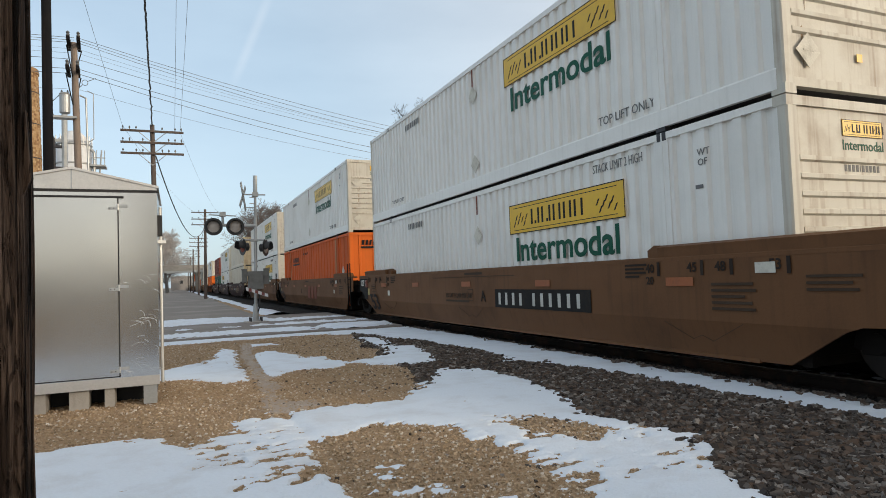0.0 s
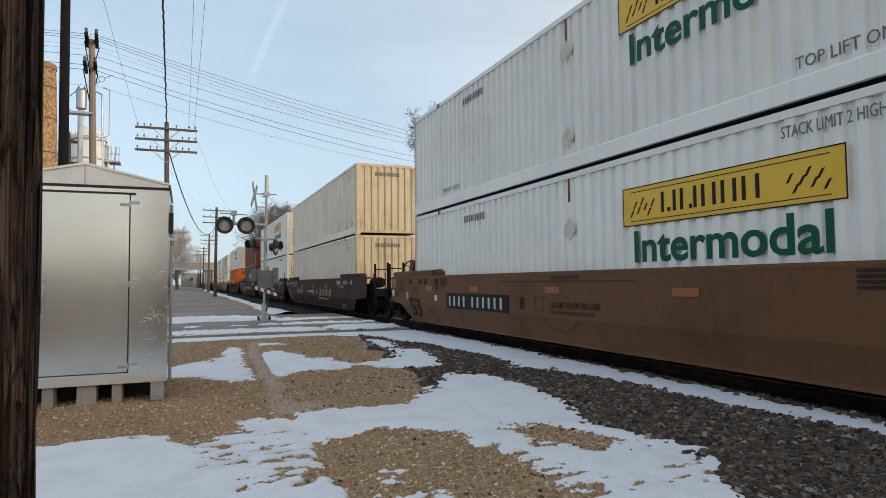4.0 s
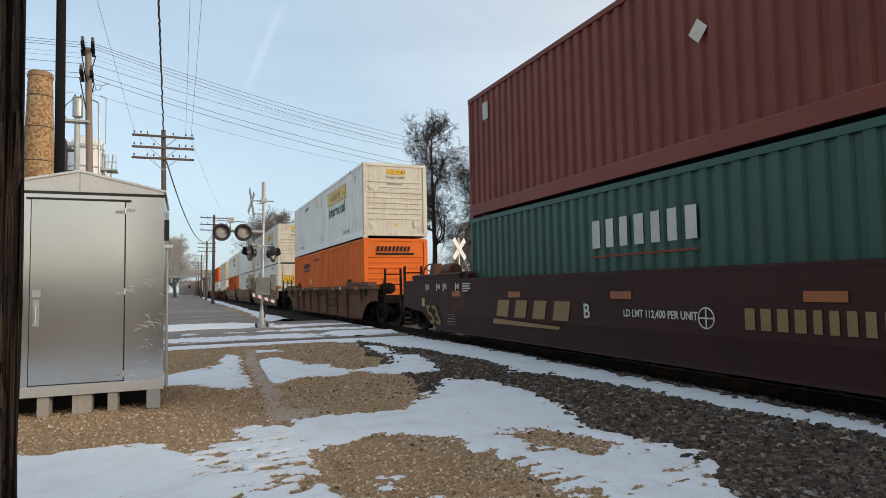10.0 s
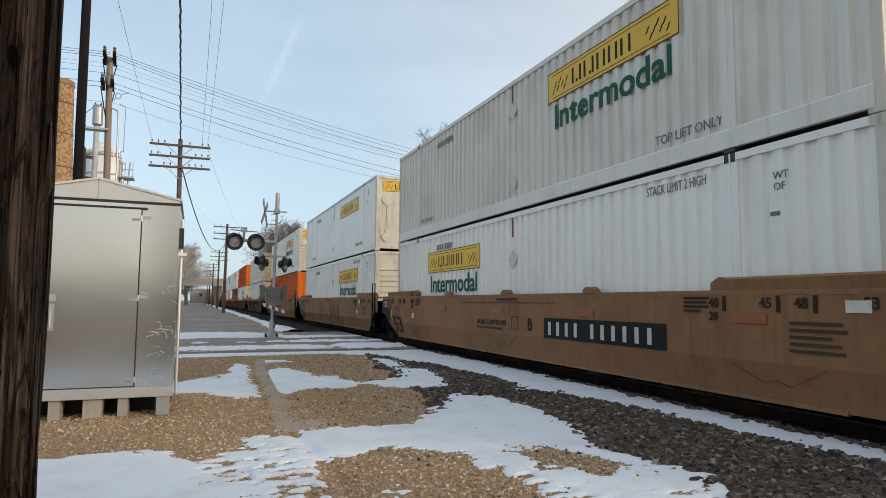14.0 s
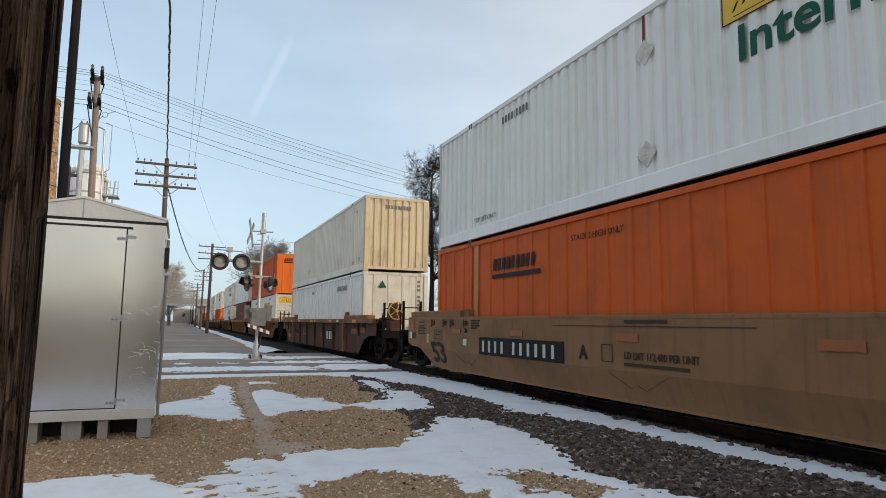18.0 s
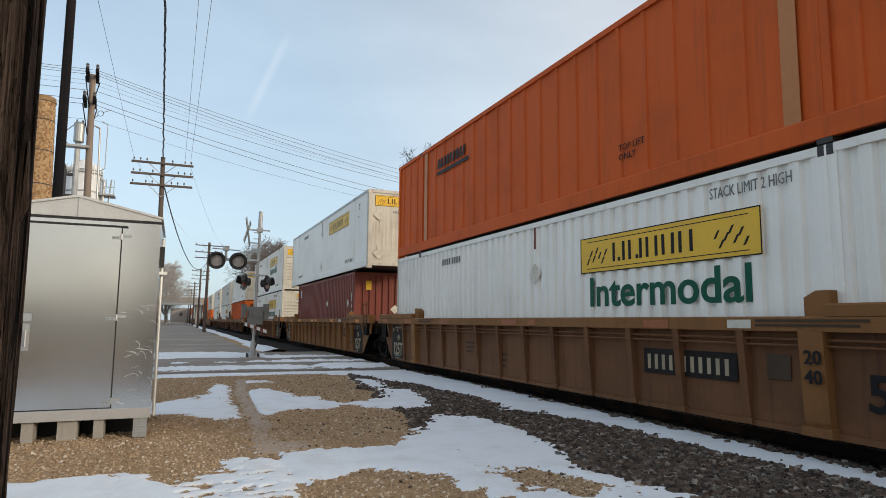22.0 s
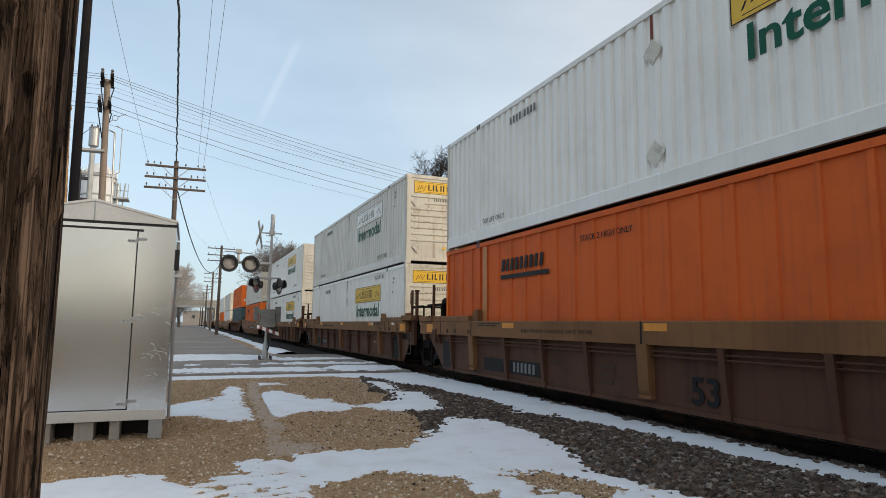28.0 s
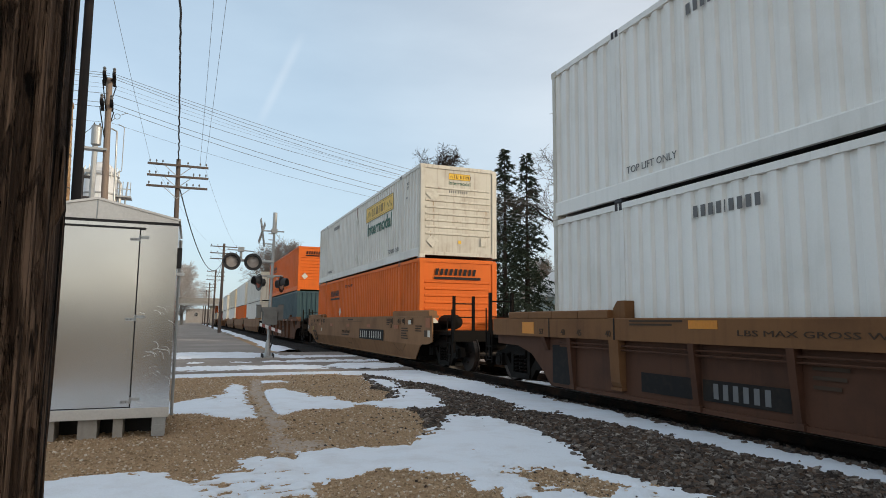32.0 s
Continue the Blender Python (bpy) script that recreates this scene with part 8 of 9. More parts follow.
def crossing_signal(x, y, turn, label):
    ob = new("crossing_signal")
    ob.matrix_basis = pose(x, y, -0.035, 0, 0, turn)
    tagged(ob, label, "crossing signal")
    part("mast", Geo().tube((0, 0, 0.1), (0.06, 0, 3.9), 0.052, n=14).tube((0.06, 0, 3.9), (0.07, 0, 4.55), 0.045, n=12).tube((0.07, 0, 4.55), (0.08, 0, 5.2), 0.075, n=12).mesh("mast", M["galv"], False), ob)
    for z in (3.75, 3.95, 4.2, 4.42):
        part("step_iron", shared(("siron",), lambda: Geo().box(-0.15, 0.02, -0.02, 0.02, -0.014, 0.014).mesh("step_iron", M["galv"])), ob, "", pose(0.02, 0, z))
    base = part("base", Geo().lathe((0, 0, 0), (0, 0, 1), [(0, 0.19), (0.05, 0.19), (0.08, 0.12), (0.5, 0.085), (0.62, 0.07)], 12).mesh("base", M["galv"]), ob, "bolted cast base")
    for i in range(4):
        a = math.pi / 4 + i * math.pi / 2
        part("bolt", shared(("bolt",), lambda: Geo().tube((0, 0, 0), (0, 0, 0.16), 0.03, n=6).mesh("bolt", M["casting"])), base, "", pose(0.26 * math.cos(a), 0.26 * math.sin(a), 0.0))
    part("foundation", Geo().box(-0.4, 0.4, -0.4, 0.4, -0.2, 0.02).mesh("foundation", M["concrete"]), ob, "concrete footing")
    part("arm", Geo().tube((0.05, -0.06, 3.40), (-1.1, -0.06, 3.42), 0.055, n=10).tube((-1.05, -0.06, 3.42), (-1.05, -0.06, 3.86), 0.045, n=8).tube((-1.5, -0.1, 3.78), (-0.6, -0.1, 3.74), 0.02, n=6).box(-1.15, -0.95, -0.16, 0.04, 3.72, 3.88).mesh("arm", M["galv"]), ob, "horizontal lamp arm")
    lamp_unit(ob, -1.36, -0.18, 3.36, 0)
    lamp_unit(ob, -0.64, -0.18, 3.36, 0)
    part("crossarm", Geo().tube((-0.42, 0, 2.90), (0.42, 0, 2.90), 0.03, n=8).prism([(-0.12, 2.84), (0.12, 2.84), (0.16, 2.93), (-0.16, 2.93)], "y", -0.09, 0.09).mesh("crossarm", M["galv"]), ob)
    lamp_unit(ob, -0.40, 0.02, 2.66, -72, True)
    lamp_unit(ob, 0.40, 0.02, 2.62, 62)
    sign = part("crossbuck", Geo().prism([(-0.55, -0.085), (0.55, -0.085), (0.55, 0.085), (-0.55, 0.085)], "y", -0.01, 0.01).mesh("blade", M["galv"]), ob, "grey crossbuck blades", pose(-0.34, -0.02, 4.44, 0, 58, 69))
    part("blade", Geo().prism([(-0.55, -0.085), (0.55, -0.085), (0.55, 0.085), (-0.55, 0.085)], "y", 0.014, 0.03).mesh("blade", M["galv"]), sign, "", pose(0, 0, 0, 0, 76, 0))
    part("bracket", Geo().tube((-0.36, 0, 4.52), (0.42, 0, 4.52), 0.025, n=8).tube((-0.25, 0, 4.05), (0.05, 0, 4.05), 0.02, n=6).box(-0.03, 0.17, -0.09, 0.09, 4.45, 4.6).mesh("bracket", M["galv"]), ob)
    part("machine", Geo().box(-0.22, 0.26, -0.26, 0.2, 1.16, 1.66).box(-0.28, 0.32, -0.24, 0.18, 1.62, 1.78).tube((-0.14, -0.28, 1.7), (-0.14, -0.24, 1.7), 0.04, n=8).tube((0.2, -0.28, 1.7), (0.2, -0.24, 1.7), 0.04, n=8).mesh("machine", M["oldgalv"]), ob, "grey gate machine housing")
    part("junction_box", Geo().box(-0.44, -0.28, -0.1, 0.1, 1.40, 1.85).box(-0.46, -0.28, -0.12, 0.12, 1.85, 1.87).mesh("box", M["oldgalv"]), ob)
    part("junction_box", Geo().box(0.30, 0.48, -0.1, 0.1, 1.32, 1.86).box(0.30, 0.50, -0.12, 0.12, 1.86, 1.88).mesh("box", M["oldgalv"]), ob)
    gate = part("gate_stub", Geo().prism([(-0.34, 1.12), (0.40, 0.86), (0.40, 0.97), (-0.34, 1.24)], "y", -0.33, -0.28).mesh("gate_stub", M["tank"]), ob, "short striped gate bracket")
    for i in range(3):
        part("stripe", Geo().prism([(-0.26 + 0.22 * i, 1.093 - 0.077 * i), (-0.16 + 0.22 * i, 1.058 - 0.077 * i), (-0.16 + 0.22 * i, 1.174 - 0.080 * i), (-0.26 + 0.22 * i, 1.210 - 0.080 * i)], "y", -0.336, -0.332).mesh("stripe", M["redpaint"]), gate)
    part("cable", Geo().tube((0.12, -0.05, 1.1), (0.14, -0.08, 0.55), 0.025, n=6).tube((0.14, -0.08, 0.55), (0.05, -0.05, 0.3), 0.025, n=6).mesh("cable", M["cable"]), ob)
    return ob


crossing_signal(2.58, 23.3, 0, "grey crossing signal mast with unlit lamps and crossbuck")


def far_crossbuck():
    ob = new("crossing_sign")
    ob.matrix_basis = pose(11.3, 25.7, -0.035)
    tagged(ob, "white crossbuck sign on a post beyond the tracks", "crossing sign")
    part("post", Geo().tube((0, 0, 0), (0, 0, 3.5), 0.05, n=10).mesh("post", M["galv"]), ob)
    for a in (45, -45):
        part("blade", Geo().box(-0.6, 0.6, -0.02, 0.0, -0.11, 0.11).mesh("blade", M["trim"]), ob, "", pose(0, -0.06 - (0.02 if a > 0 else 0), 3.0, 0, a, 30))
    part("lamp_box", Geo().box(-0.25, 0.25, -0.12, 0.12, 1.3, 1.9).mesh("lamp_box", M["lampblack"]), ob)


far_crossbuck()


# ---- buildings ----
def chimney():
    ob = new("brick_chimney")
    ob.matrix_basis = pose(-11.05, 60.0, -0.1)
    tagged(ob, "tall tapering tan brick factory chimney", "chimney")
    H, n = 19.7, 40
    part("core", Geo().lathe((0, 0, 0), (0, 0, 1), [(0, 1.42), (H - 0.35, 0.80)], n).mesh("core", M["mortar"], True), ob)
    g, h = Geo(), 0.185
    rs = random.Random(3)
    for c in range(int(9.6 / h)):
        z = H - 0.5 - c * h
        r = 0.86 + (H - z) * 0.0315
        for i in range(n):
            a0, a1 = 2 * math.pi * (i + 0.5 * (c % 2) + 0.04) / n, 2 * math.pi * (i + 0.5 * (c % 2) + 0.96) / n
            if math.sin((a0 + a1) / 2) > 0.3:
                continue
            o = r + rs.uniform(-0.012, 0.02)
            k = len(g.v)
            for zz in (z - h * 0.93, z):
                for rr, a in ((r - 0.06, a0), (o, a0), (o, a1), (r - 0.06, a1)):
                    g.v.append((rr * math.cos(a), rr * math.sin(a), zz))
            g.f += [(k, k + 1, k + 5, k + 4), (k + 1, k + 2, k + 6, k + 5), (k + 2, k + 3, k + 7, k + 6), (k + 4, k + 5, k + 6, k + 7), (k + 3, k + 2, k + 1, k)]
    m = M["brick"]
    br = part("brickwork", g.mesh("brickwork", M["brickpiece"]), ob, "uneven tan bricks")
    br["kind"] = "stuff"
    part("cap", Geo().lathe((0, 0, H - 0.5), (0, 0, 1), [(0, 0.88), (0.02, 0.95), (0.2, 0.95), (0.22, 0.90), (0.42, 0.90), (0.5, 0.80)], n).mesh("cap", m, False), ob, "corbelled brick cap")
    for z in (12.2, 15.0, 17.6):
        part("band", Geo().lathe((0, 0, z), (0, 0, 1), [(0, 0.885 + (H - z) * 0.0315), (0.07, 0.885 + (H - z) * 0.0315)], n).mesh("band", M["casting"]), ob, "iron band")


M["brickpiece"] = island_mat("chimney_brick_piece", [(0.25, 0.145, 0.07), (0.38, 0.25, 0.13), (0.44, 0.31, 0.18), (0.31, 0.19, 0.10), (0.20, 0.11, 0.06)])
chimney()


def plant_tank():
    ob = new("storage_tank")
    ob.matrix_basis = pose(-5.75, 45.0, -0.1)
    tagged(ob, "white steel storage tank with piping on its top", "tank")
    part("shell", Geo().lathe((0, 0, 0), (0, 0, 1), [(0, 1.0), (10.3, 1.0), (10.32, 0.97), (10.9, 0.8), (11.3, 0.4), (11.4, 0.1)], 32).mesh("shell", M["tank"], True), ob)
    for z in (3.5, 7.0, 9.2, 10.4):
        part("hoop", Geo().lathe((0, 0, z), (0, 0, 1), [(0, 1.01), (0.03, 1.04), (0.09, 1.04), (0.12, 1.01)], 32).mesh("hoop", M["galv"]), ob)
    g = Geo()
    for i in range(14):
        a = i * 2 * math.pi / 14
        g.tube((1.0 * math.cos(a), 1.0 * math.sin(a), 10.2), (1.0 * math.cos(a), 1.0 * math.sin(a), 11.0), 0.025, n=5)
    g.ring((0, 0, 10.6), (0, 0, 1), 1.0, 0.025, 28, 5).ring((0, 0, 10.6), (0, 0, 1), 1.0, 0.02, 28, 5)
    part("guard_rail", g.mesh("guard_rail", M["galv"]), ob)
    part("pipe", Geo().tube((1.15, -0.4, 0), (1.15, -0.4, 10.0), 0.09, n=8).tube((1.15, -0.4, 10.0), (0.5, -0.2, 10.8), 0.09, n=8).tube((1.4, -0.2, 8.2), (1.55, -0.2, 10.2), 0.05, n=6).mesh("pipe", M["galv"]), ob)
    part("platform", Geo().box(0.95, 1.8, -0.7, 0.5, 9.1, 9.2).box(1.0, 1.8, -0.7, -0.65, 9.6, 9.65).box(1.74, 1.78, -0.7, -0.66, 9.2, 10.1).box(1.3, 1.34, -0.7, -0.66, 9.2, 10.1).mesh("platform", M["galv"]), ob)


plant_tank()


def window(parent, x, y, z, w, h):
    f = part("window", Geo().box(x - w / 2 - 0.1, x + w / 2 + 0.1, y - 0.05, y + 0.02, z - h / 2 - 0.1, z - h / 2).box(x - w / 2 - 0.1, x + w / 2 + 0.1, y - 0.05, y + 0.02, z + h / 2, z + h / 2 + 0.12).box(x - w / 2 - 0.1, x - w / 2, y - 0.05, y + 0.02, z - h / 2, z + h / 2).box(x + w / 2, x + w / 2 + 0.1, y - 0.05, y + 0.02, z - h / 2, z + h / 2).box(x - w / 2, x + w / 2, y - 0.03, y, z - 0.03, z + 0.03).mesh("window_frame", M["trim"]), parent, "white framed sash window")
    for zz in (z - h / 4, z + h / 4):
        part("pane", Geo().box(x - w / 2, x + w / 2, y - 0.015, y - 0.005, zz - h / 4 + 0.02, zz + h / 4 - 0.02).mesh("pane", M["glass"]), f)


def house():
    ob = new("house")
    ob.matrix_basis = pose(38.3, 46.0, -0.1)
    tagged(ob, "pale blue-green clapboard house with brown shingle roof", "house")
    w, d, e, r = 4.1, 7.0, 5.5, 6.9
    part("wall", Geo().box(-w, w, 0, d, 0, e).mesh("wall", M["siding"]), ob)
    for i in range(30):
        z = 0.3 + i * 0.175
        part("clapboard", shared(("clap",), lambda: Geo().prism([(0.0, 0.0), (-0.03, 0.0), (0.0, 0.17)], "x", -w, w).mesh("clapboard", M["siding"])), ob, "", pose(0, 0, z))
    part("roof", Geo().prism([(-0.45, e - 0.12), (d / 2, r), (d + 0.45, e - 0.12), (d + 0.45, e + 0.05), (d / 2, r + 0.2), (-0.45, e + 0.05)], "x", -w - 0.35, w + 0.35).mesh("roof", M["shingle"]), ob, "brown shingle roof")
    part("fascia", Geo().box(-w - 0.35, w + 0.35, -0.5, -0.44, e - 0.18, e + 0.04).mesh("fascia", M["trim"]), ob)
    part("corner_board", Geo().box(-w - 0.02, -w + 0.12, -0.05, 0.0, 0, e).box(w - 0.12, w + 0.02, -0.05, 0, 0, e).mesh("corner_board", M["trim"]), ob)
    for x, z in ((-2.0, 3.95), (1.9, 3.95), (-2.0, 1.3), (1.9, 1.3)):
        window(ob, x, -0.035, z, 0.8, 1.4)
    wing = part("wing", Geo().prism([(-8.6, 0), (-4.0, 0), (-4.0, 3.9), (-6.3, 5.9), (-8.6, 3.9)], "y", 1.0, 6.5).mesh("wing", M["siding"]), ob, "lower gabled wing")
    part("wing_roof", Geo().prism([(-8.95, 3.65), (-6.3, 5.95), (-3.9, 3.85), (-3.9, 4.1), (-6.3, 6.2), (-8.95, 3.9)], "y", 0.7, 6.6).mesh("wing_roof", M["trim"]), wing, "snow-covered gable roof")
    window(ob, -6.3, 0.97, 3.4, 0.7, 1.2)
    part("downpipe", Geo().tube((-w + 0.9, -0.08, 0), (-w + 0.9, -0.08, 3.4), 0.05, n=8).mesh("downpipe", M["lampblack"]), ob)


house()


def overpass():
    ob = new("road_bridge")
    ob.matrix_basis = pose(0, 172, -0.1)
    tagged(ob, "grey concrete road bridge over lane and railway", "bridge")
    part("deck", Geo().box(-70, 60, 0, 9, 5.3, 6.1).mesh("deck", M["concrete"]), ob)
    part("parapet", Geo().box(-70, 60, 0, 0.3, 6.1, 6.9).mesh("parapet", M["concrete"]), ob)
    part("fascia", Geo().box(-70, 60, -0.15, 0, 5.0, 5.5).mesh("fascia", M["galv"]), ob, "weathered steel girder")
    for x in (-34, -20, -9.5, 5.2, 14.5, 28):
        part("pier", shared(("pier",), lambda: Geo().box(-0.5, 0.5, 1.5, 2.5, 0, 5.3).box(-0.5, 0.5, 6.5, 7.5, 0, 5.3).box(-0.7, 0.7, 1.0, 8.0, 4.6, 5.3).mesh("pier", M["concrete"])), ob, "", pose(x, 0, 0))


overpass()


def parked_van():
    ob = new("parked_van")
    ob.matrix_basis = pose(-3.9, 118, -0.05)
    tagged(ob, "white van parked beside the lane", "vehicle")
    part("body", Geo().prism([(0, 0.35), (0, 1.1), (0.7, 1.25), (1.3, 2.0), (4.8, 2.05), (4.9, 0.4)], "x", -0.95, 0.95).mesh("body", M["vehicle"]), ob)
    part("windscreen", Geo().quad((-0.85, 0.72, 1.30), (0.85, 0.72, 1.30), (0.78, 1.24, 1.95), (-0.78, 1.24, 1.95)).mesh("windscreen", M["glass"]), ob)
    for x in (-0.85, 0.85):
        for y in (0.9, 3.9):
            part("wheel", shared(("vwheel",), lambda: Geo().tube((-0.12, 0, 0.33), (0.12, 0, 0.33), 0.33, n=14).mesh("wheel", M["rubber"])), ob, "", pose(x, y, 0))


parked_van()
for x, y, w, h in ((-13.5, 62, 5.5, 5.5), (-15, 95, 6, 6), (-13, 140, 6, 5), (-22, 230, 14, 7), (12, 300, 14, 6)):
    b = new("far_building")
    b.matrix_basis = pose(x, y, -0.1)
    tagged(b, "low grey commercial building along the lane", "building", "far buildings")
    part("wall", Geo().box(-w, w, 0, 12, 0, h).mesh("wall", M["shed"]), b)
    part("roof", Geo().box(-w - 0.2, w + 0.2, -0.2, 12.2, h, h + 0.3).mesh("roof", M["galv"]), b)
    for i in range(4):
        part("window", shared(("fwin",), lambda: Geo().box(-0.6, 0.6, -0.04, 0, 0, 1.3).mesh("window", M["glass"])), b, "", pose(w * (-0.7 + 0.45 * i), 0, h * 0.5))


# added out of view: gives the cabinet's metal a darker lower reflection
reflection_wall = part("backdrop", Geo().box(-45, 30, -34, -33, -0.2, 2.4).box(-45, 30, -34.3, -32.7, 2.4, 2.55).mesh("backdrop", M["shed"]))
tagged(reflection_wall, "unseen low wall added to darken the cabinet's reflection", "wall", kind="structure")


# ---- trees ----
def tubes_mesh(name, segs, material, n):
    """All limbs of one tree: segs of (p, q, r0, r1)."""
    P, Q = np.array([s[0] for s in segs]), np.array([s[1] for s in segs])
    R0, R1 = np.array([s[2] for s in segs]), np.array([s[3] for s in segs])
    D = Q - P
    D /= np.maximum(np.linalg.norm(D, axis=1, keepdims=True), 1e-6)
    ref = np.where(np.abs(D[:, 2:3]) < 0.9, np.array([[0, 0, 1.0]]), np.array([[1.0, 0, 0]]))
    A = np.cross(D, ref)
    A /= np.linalg.norm(A, axis=1, keepdims=True)
    B = np.cross(D, A)
    ang = 2 * np.pi * np.arange(n) / n
    ringv = A[:, None] * np.cos(ang)[None, :, None] + B[:, None] * np.sin(ang)[None, :, None]
    v = np.concatenate([P[:, None] + ringv * R0[:, None, None], Q[:, None] + ringv * R1[:, None, None]], 1)
    i = np.arange(n)
    q = np.stack([i, (i + 1) % n, n + (i + 1) % n, n + i], -1)
    f = (q[None] + 2 * n * np.arange(len(segs))[:, None, None]).reshape(-1, 4)
    return fast_mesh(name, v.reshape(-1, 3), f, material, True)


def bare_tree(x, y, height, radius, seed, label="bare deciduous tree with fine twigs", bole=0.3, reach=0.42, levels=4, thin=("bark", "twig"), limbs=(), lean=0.0):
    """Trunk, limbs (height, bearing, rise, length, curl) or chance ones from the bole up, and ever finer twigs."""
    rs = random.Random(seed)
    thick, fine = [], []
    slim = 0.00013 * math.hypot(x, y) if y > 60 else 0.011
    steps_of, odds = (11, 8, 5, 4, 3, 2), (1.9, 1.25, 1.25, 1.3, 1.0)

    def grow(p, d, length, r, level, curl=None):
        steps = steps_of[level]
        pos, r_here = p, r
        for k in range(steps):
            bend = Vector((rs.gauss(0, 1), rs.gauss(0, 1), rs.gauss(0, 0.8))) * (0.035, 0.20, 0.28, 0.30, 0.3, 0.3)[level]
            lift = Vector((0, 0, (0.0, 0.12, 0.09, 0.03, 0.0, 0.0)[level] if curl is None else curl))
            d = (d + bend + lift).normalized()
            nxt = pos + d * (length / steps)
            r_next = r * (1 - (k + 1) / steps * ((0.5 if limbs else 0.72) if level == 0 else 0.72))
            (thick if level <= 1 else fine).append((tuple(pos), tuple(nxt), max(r_here, slim), max(r_next, slim)))
            pos, r_here = nxt, r_next
            if level < levels and (level > 0 or (not limbs and (k + 1) / steps > bole)) and not (level == 1 and limbs and k < 2):
                n = int(odds[level] + rs.random())
                if k == steps - 1:
                    n += 1
                for _ in range(n):
                    axis = d.orthogonal().normalized()
                    axis.rotate(Matrix.Rotation(rs.uniform(0, 6.283), 3, d))
                    tilt = rs.uniform(0.75, 1.25) if level == 0 else rs.uniform(0.4, 1.0)
                    nd = (d * math.cos(tilt) + axis * math.sin(tilt)).normalized()
                    if level == 0:
                        away = (k + 1) / steps
                        grow(pos, nd, height * reach * rs.uniform(0.6, 1.0) * (1.15 - 0.7 * away), max(r_here * rs.uniform(0.42, 0.68), 0.05), 1)
                    elif level == 1 and limbs:
                        grow(pos, nd, length * (0.46 - 0.02 * k) * rs.uniform(0.6, 1.0), r_here * rs.uniform(0.35, 0.6), 2)
                    else:
                        grow(pos, nd, length * rs.uniform(0.42, 0.66), r_here * rs.uniform(0.5, 0.72), level + 1)
    grow(Vector((0, 0, 0)), Vector((lean + rs.gauss(0, 0.01), rs.gauss(0, 0.03), 1)).normalized(), height if limbs else height * 0.86, radius, 0)
    k = 1.0 if limbs else height / max(s[1][2] for s in fine + thick)
    bole_line = list(thick)
    for z, bearing, rise, length, curl in limbs:
        base = next((s for s in bole_line if s[1][2] >= z), bole_line[-1])
        u = min(1.0, (z - base[0][2]) / max(base[1][2] - base[0][2], 0.01))
        at = Vector(base[0]).lerp(Vector(base[1]), u)
        c, e = radians(bearing), radians(rise)
        grow(at, Vector((math.cos(c) * math.cos(e), math.sin(c) * math.cos(e), math.sin(e))), length, min(base[3] * 0.70, 0.03 + 0.015 * length), 1, curl)
    sc = lambda S: [(tuple(a * k for a in p), tuple(b * k for b in q), r0, r1) for p, q, r0, r1 in S]
    ob = new("tree")
    ob.matrix_basis = pose(x, y, -0.15)
    tagged(ob, label, "tree", "trees")
    part("trunk", tubes_mesh("trunk", sc(thick), M[thin[0]], 7), ob)
    part("crown", tubes_mesh("crown", sc(fine), M[thin[1]], 3), ob, "mesh of bare twigs")
    return ob


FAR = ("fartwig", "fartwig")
bare_tree(27.7, 38.0, 10.6, 0.46, 11, "large bare tree with spreading limbs before the house", lean=0.03, limbs=(
    (8.1, 0, 46, 8.5, 0.0), (8.6, 8, 14, 5.5, 0.06), (6.2, -5, 12, 7.5, -0.05), (7.3, 168, 52, 7.8, 0.0), (3.9, 165, 42, 8.5, 0.08), (10.6, 165, 55, 5.2, 0.0), (10.6, 40, 62, 5.2, 0.0), (10.6, -80, 52, 5.0, 0.0),
    (10.3, 100, 52, 6.0, 0.02), (9.0, 80, 40, 7.0, 0.02), (9.6, -60, 42, 7.0, 0.02), (7.0, -110, 30, 6.5, 0.02), (8.4, 200, 40, 6.5, 0.02), (9.8, 10, 45, 7.0, 0.0)))
bare_tree(44.7, 35.6, 18.8, 0.60, 23, "tall bare tree with long arching limbs", lean=0.05, limbs=(
    (17.0, -8, 22, 11.5, 0.02), (18.7, 172, 52, 7.5, -0.09), (18.7, 8, 55, 9.0, 0.0), (17.3, 186, 16, 11.0, -0.03), (15.0, 176, 18, 11.5, -0.04), (11.0, -4, 34, 13.5, 0.0),
    (7.7, 190, 30, 8.5, -0.03), (7.8, 0, 24, 11.5, 0.0), (6.9, -15, 4, 10.5, 0.05), (6.6, 180, -22, 10.5, 0.17), (4.8, 20, 30, 12.0, 0.0), (14.0, 82, 30, 8.0, 0.0), (10.0, 100, 22, 8.0, 0.02), (12.5, -80, 25, 8.0, 0.0), (9.0, -98, 18, 7.0, 0.03)))
bare_tree(20.5, 52.0, 17.5, 0.28, 5, "slender bare tree behind the conifer", 0.35, 0.30)
bare_tree(30.0, 62.0, 17.0, 0.3, 8)
bare_tree(18.5, 150.0, 21.5, 0.5, 31, "distant pale grey-brown bare tree beyond the train", 0.16, 0.52, 4, FAR)
bare_tree(27.0, 165.0, 19.0, 0.45, 32, "distant pale grey-brown bare tree beyond the train", 0.2, 0.5, 4, FAR)
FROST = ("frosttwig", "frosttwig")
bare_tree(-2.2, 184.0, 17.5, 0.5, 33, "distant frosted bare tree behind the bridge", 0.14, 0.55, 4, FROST)
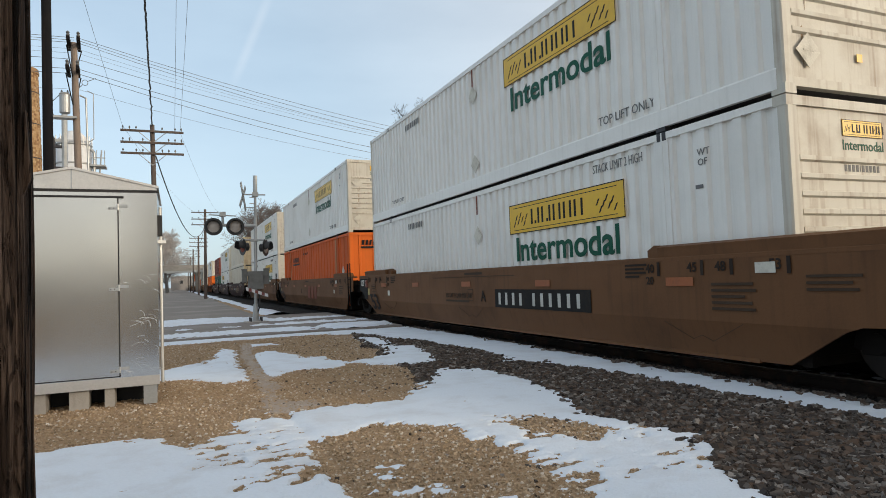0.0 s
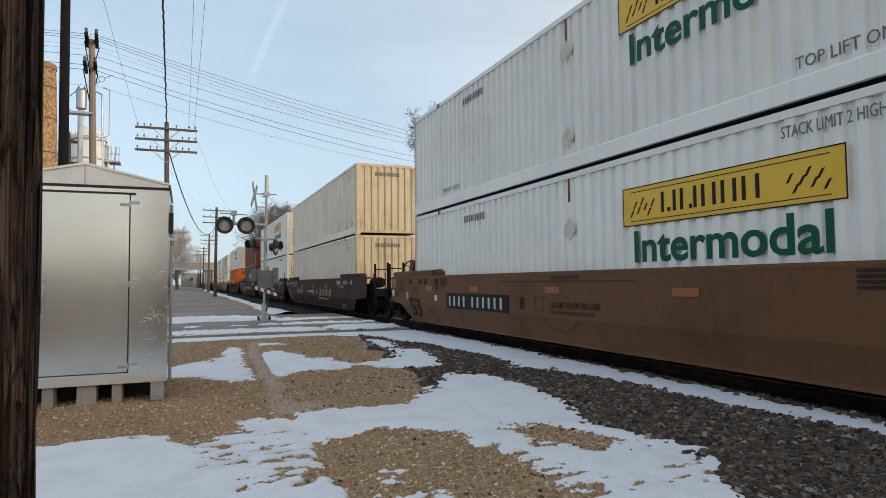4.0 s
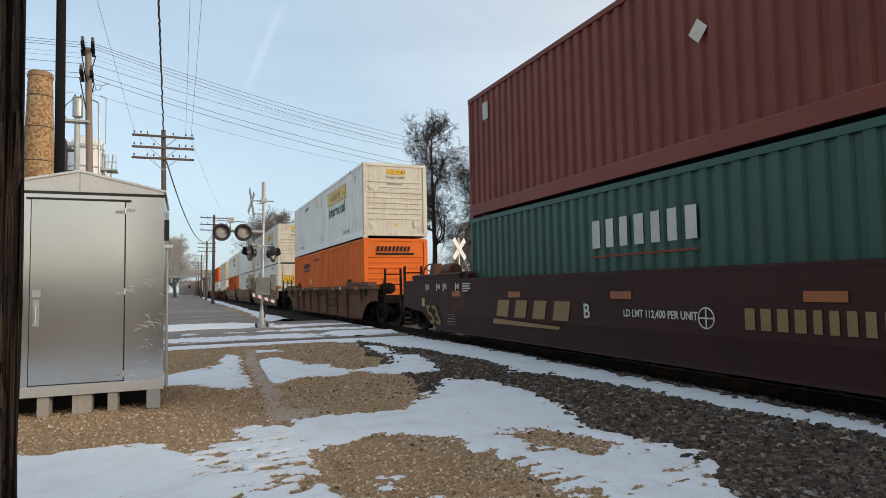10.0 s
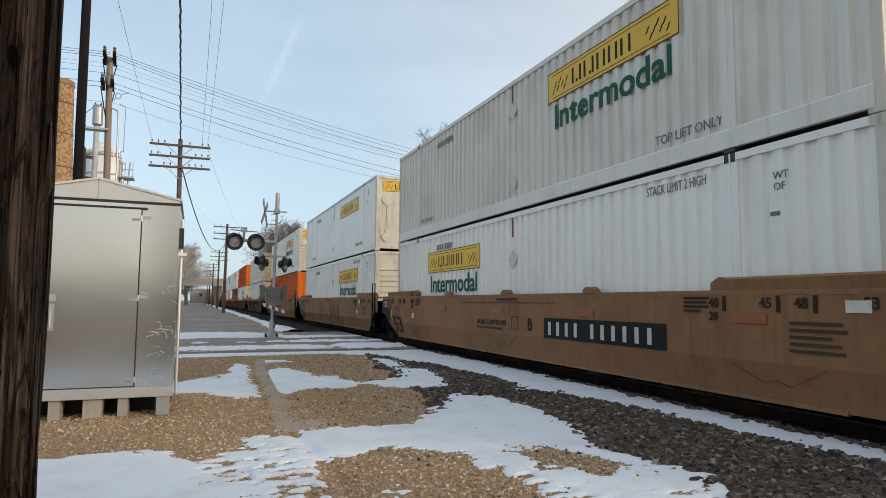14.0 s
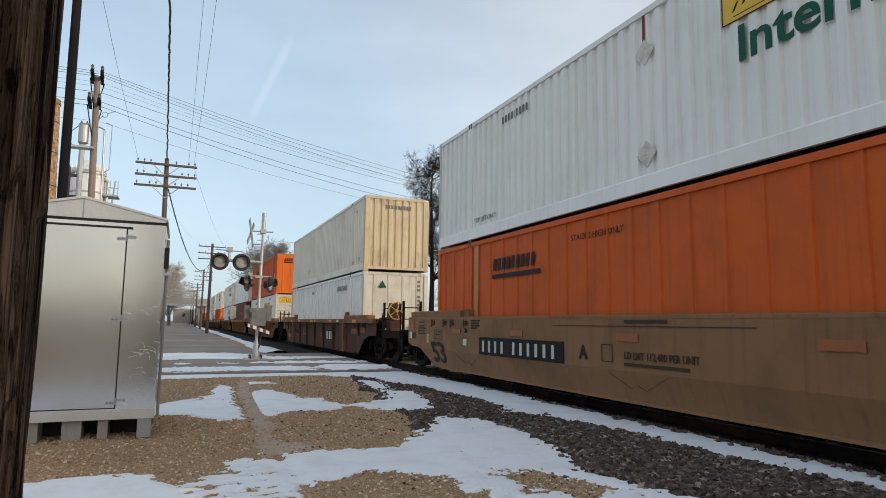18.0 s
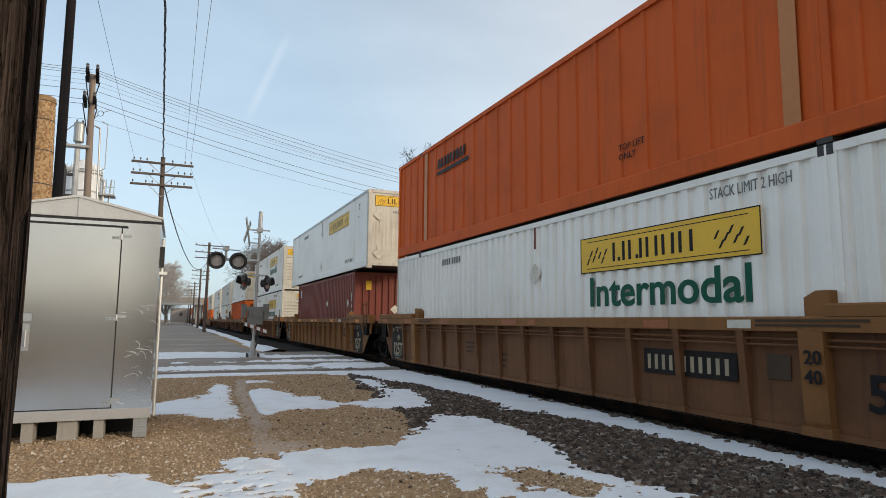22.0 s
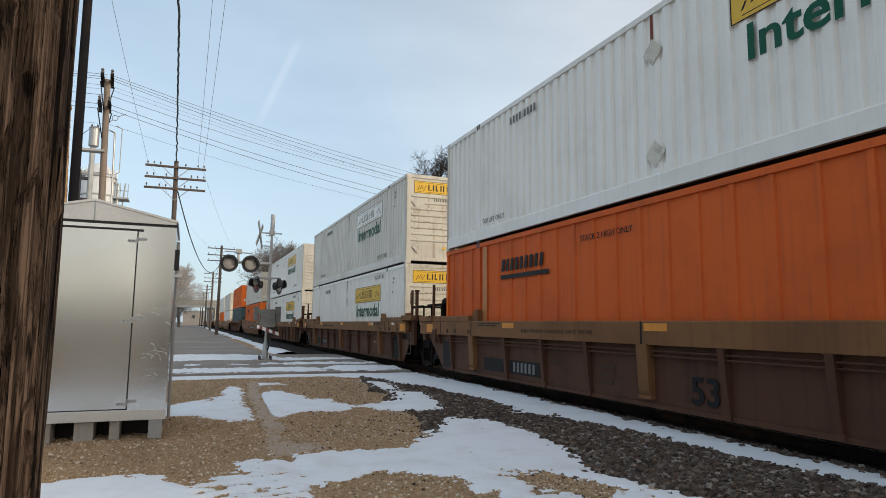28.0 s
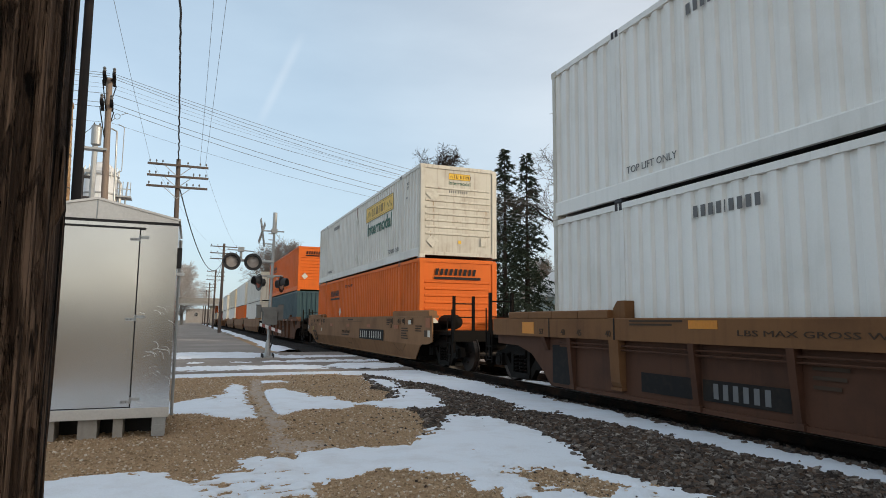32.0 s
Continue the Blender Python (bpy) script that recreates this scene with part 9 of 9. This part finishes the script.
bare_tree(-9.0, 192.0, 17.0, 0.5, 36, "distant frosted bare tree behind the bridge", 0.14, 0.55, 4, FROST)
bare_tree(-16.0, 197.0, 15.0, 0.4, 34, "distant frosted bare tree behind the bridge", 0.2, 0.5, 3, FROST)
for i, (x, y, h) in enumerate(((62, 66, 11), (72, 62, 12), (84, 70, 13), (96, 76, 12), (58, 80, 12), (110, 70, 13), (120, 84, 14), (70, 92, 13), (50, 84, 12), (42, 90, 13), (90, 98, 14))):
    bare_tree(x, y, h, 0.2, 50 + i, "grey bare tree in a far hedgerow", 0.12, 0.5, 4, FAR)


def conifer(x, y, height, radius, seed, label):
    rs = random.Random(seed)
    ob = new("conifer")
    ob.matrix_basis = pose(x, y, -0.15)
    tagged(ob, label, "tree", "trees")
    part("trunk", Geo().tube((0, 0, 0), (0, 0, height * 0.97), 0.26, 0.03, 8).mesh("trunk", M["bark"]), ob)
    v, f = [], []
    n = 230
    for i in range(n):
        s = (i + rs.random()) / n
        z = height * (0.06 + 0.93 * s)
        reach = radius * (1 - s) ** 0.75 * rs.uniform(0.55, 1.15) + 0.15
        a = rs.uniform(0, 6.283)
        out = Vector((math.cos(a), math.sin(a), rs.uniform(-0.35, 0.05)))
        side = Vector((-math.sin(a), math.cos(a), 0))
        for j in range(int(8 + 16 * (1 - s))):
            u = rs.uniform(0.15, 1.0)
            c = Vector((0, 0, z)) + out * reach * u + side * rs.gauss(0, 0.22) * (1.1 - u) * reach * 0.7 - Vector((0, 0, 0.25 * u * u * reach))
            for _ in range(3):
                d = (out * rs.uniform(0.2, 1) + side * rs.gauss(0, 0.7) + Vector((0, 0, rs.gauss(-0.15, 0.35)))).normalized()
                w = d.cross(Vector((rs.gauss(0, 1), rs.gauss(0, 1), rs.gauss(0, 1)))).normalized() * rs.uniform(0.035, 0.075)
                L = rs.uniform(0.22, 0.48)
                k = len(v)
                v += [tuple(c - w), tuple(c + w), tuple(c + d * L)]
                f.append((k, k + 1, k + 2))
    part("needles", fast_mesh("needles", np.array(v), np.array(f), M["needle"]), ob, "dark drooping needle sprays")


conifer(22.9, 44.5, 15.5, 3.5, 1, "dark green spruce beyond the tracks")
conifer(26.0, 46.5, 16.0, 3.8, 3, "broad dark spruce beside the other one")
conifer(52.5, 44.5, 6.0, 1.7, 2, "small dark spruce by the house")
crossarm_pole(39.44, 41.68, 11.35, (10.85, 10.1), 2.3, 20, 5, 0.13)


# ---- movement: the train rolls past towards the camera ----
def motions():
    rows_t = [0, 4, 8, 12, 16, 20, 24, 28, 32]
    for thing in TRAIN:
        p = thing.matrix_basis.translation.copy()
        walk(thing, [(t, pose(p.x, p.y - advance(t), p.z)) for t in rows_t])
    for wheel, y in WHEELS:
        walk(wheel, [(k / 15, pose(0, y, 0.46, math.degrees(advance(k / 15) / 0.46) % 360.0)) for k in range(481)])


motions()
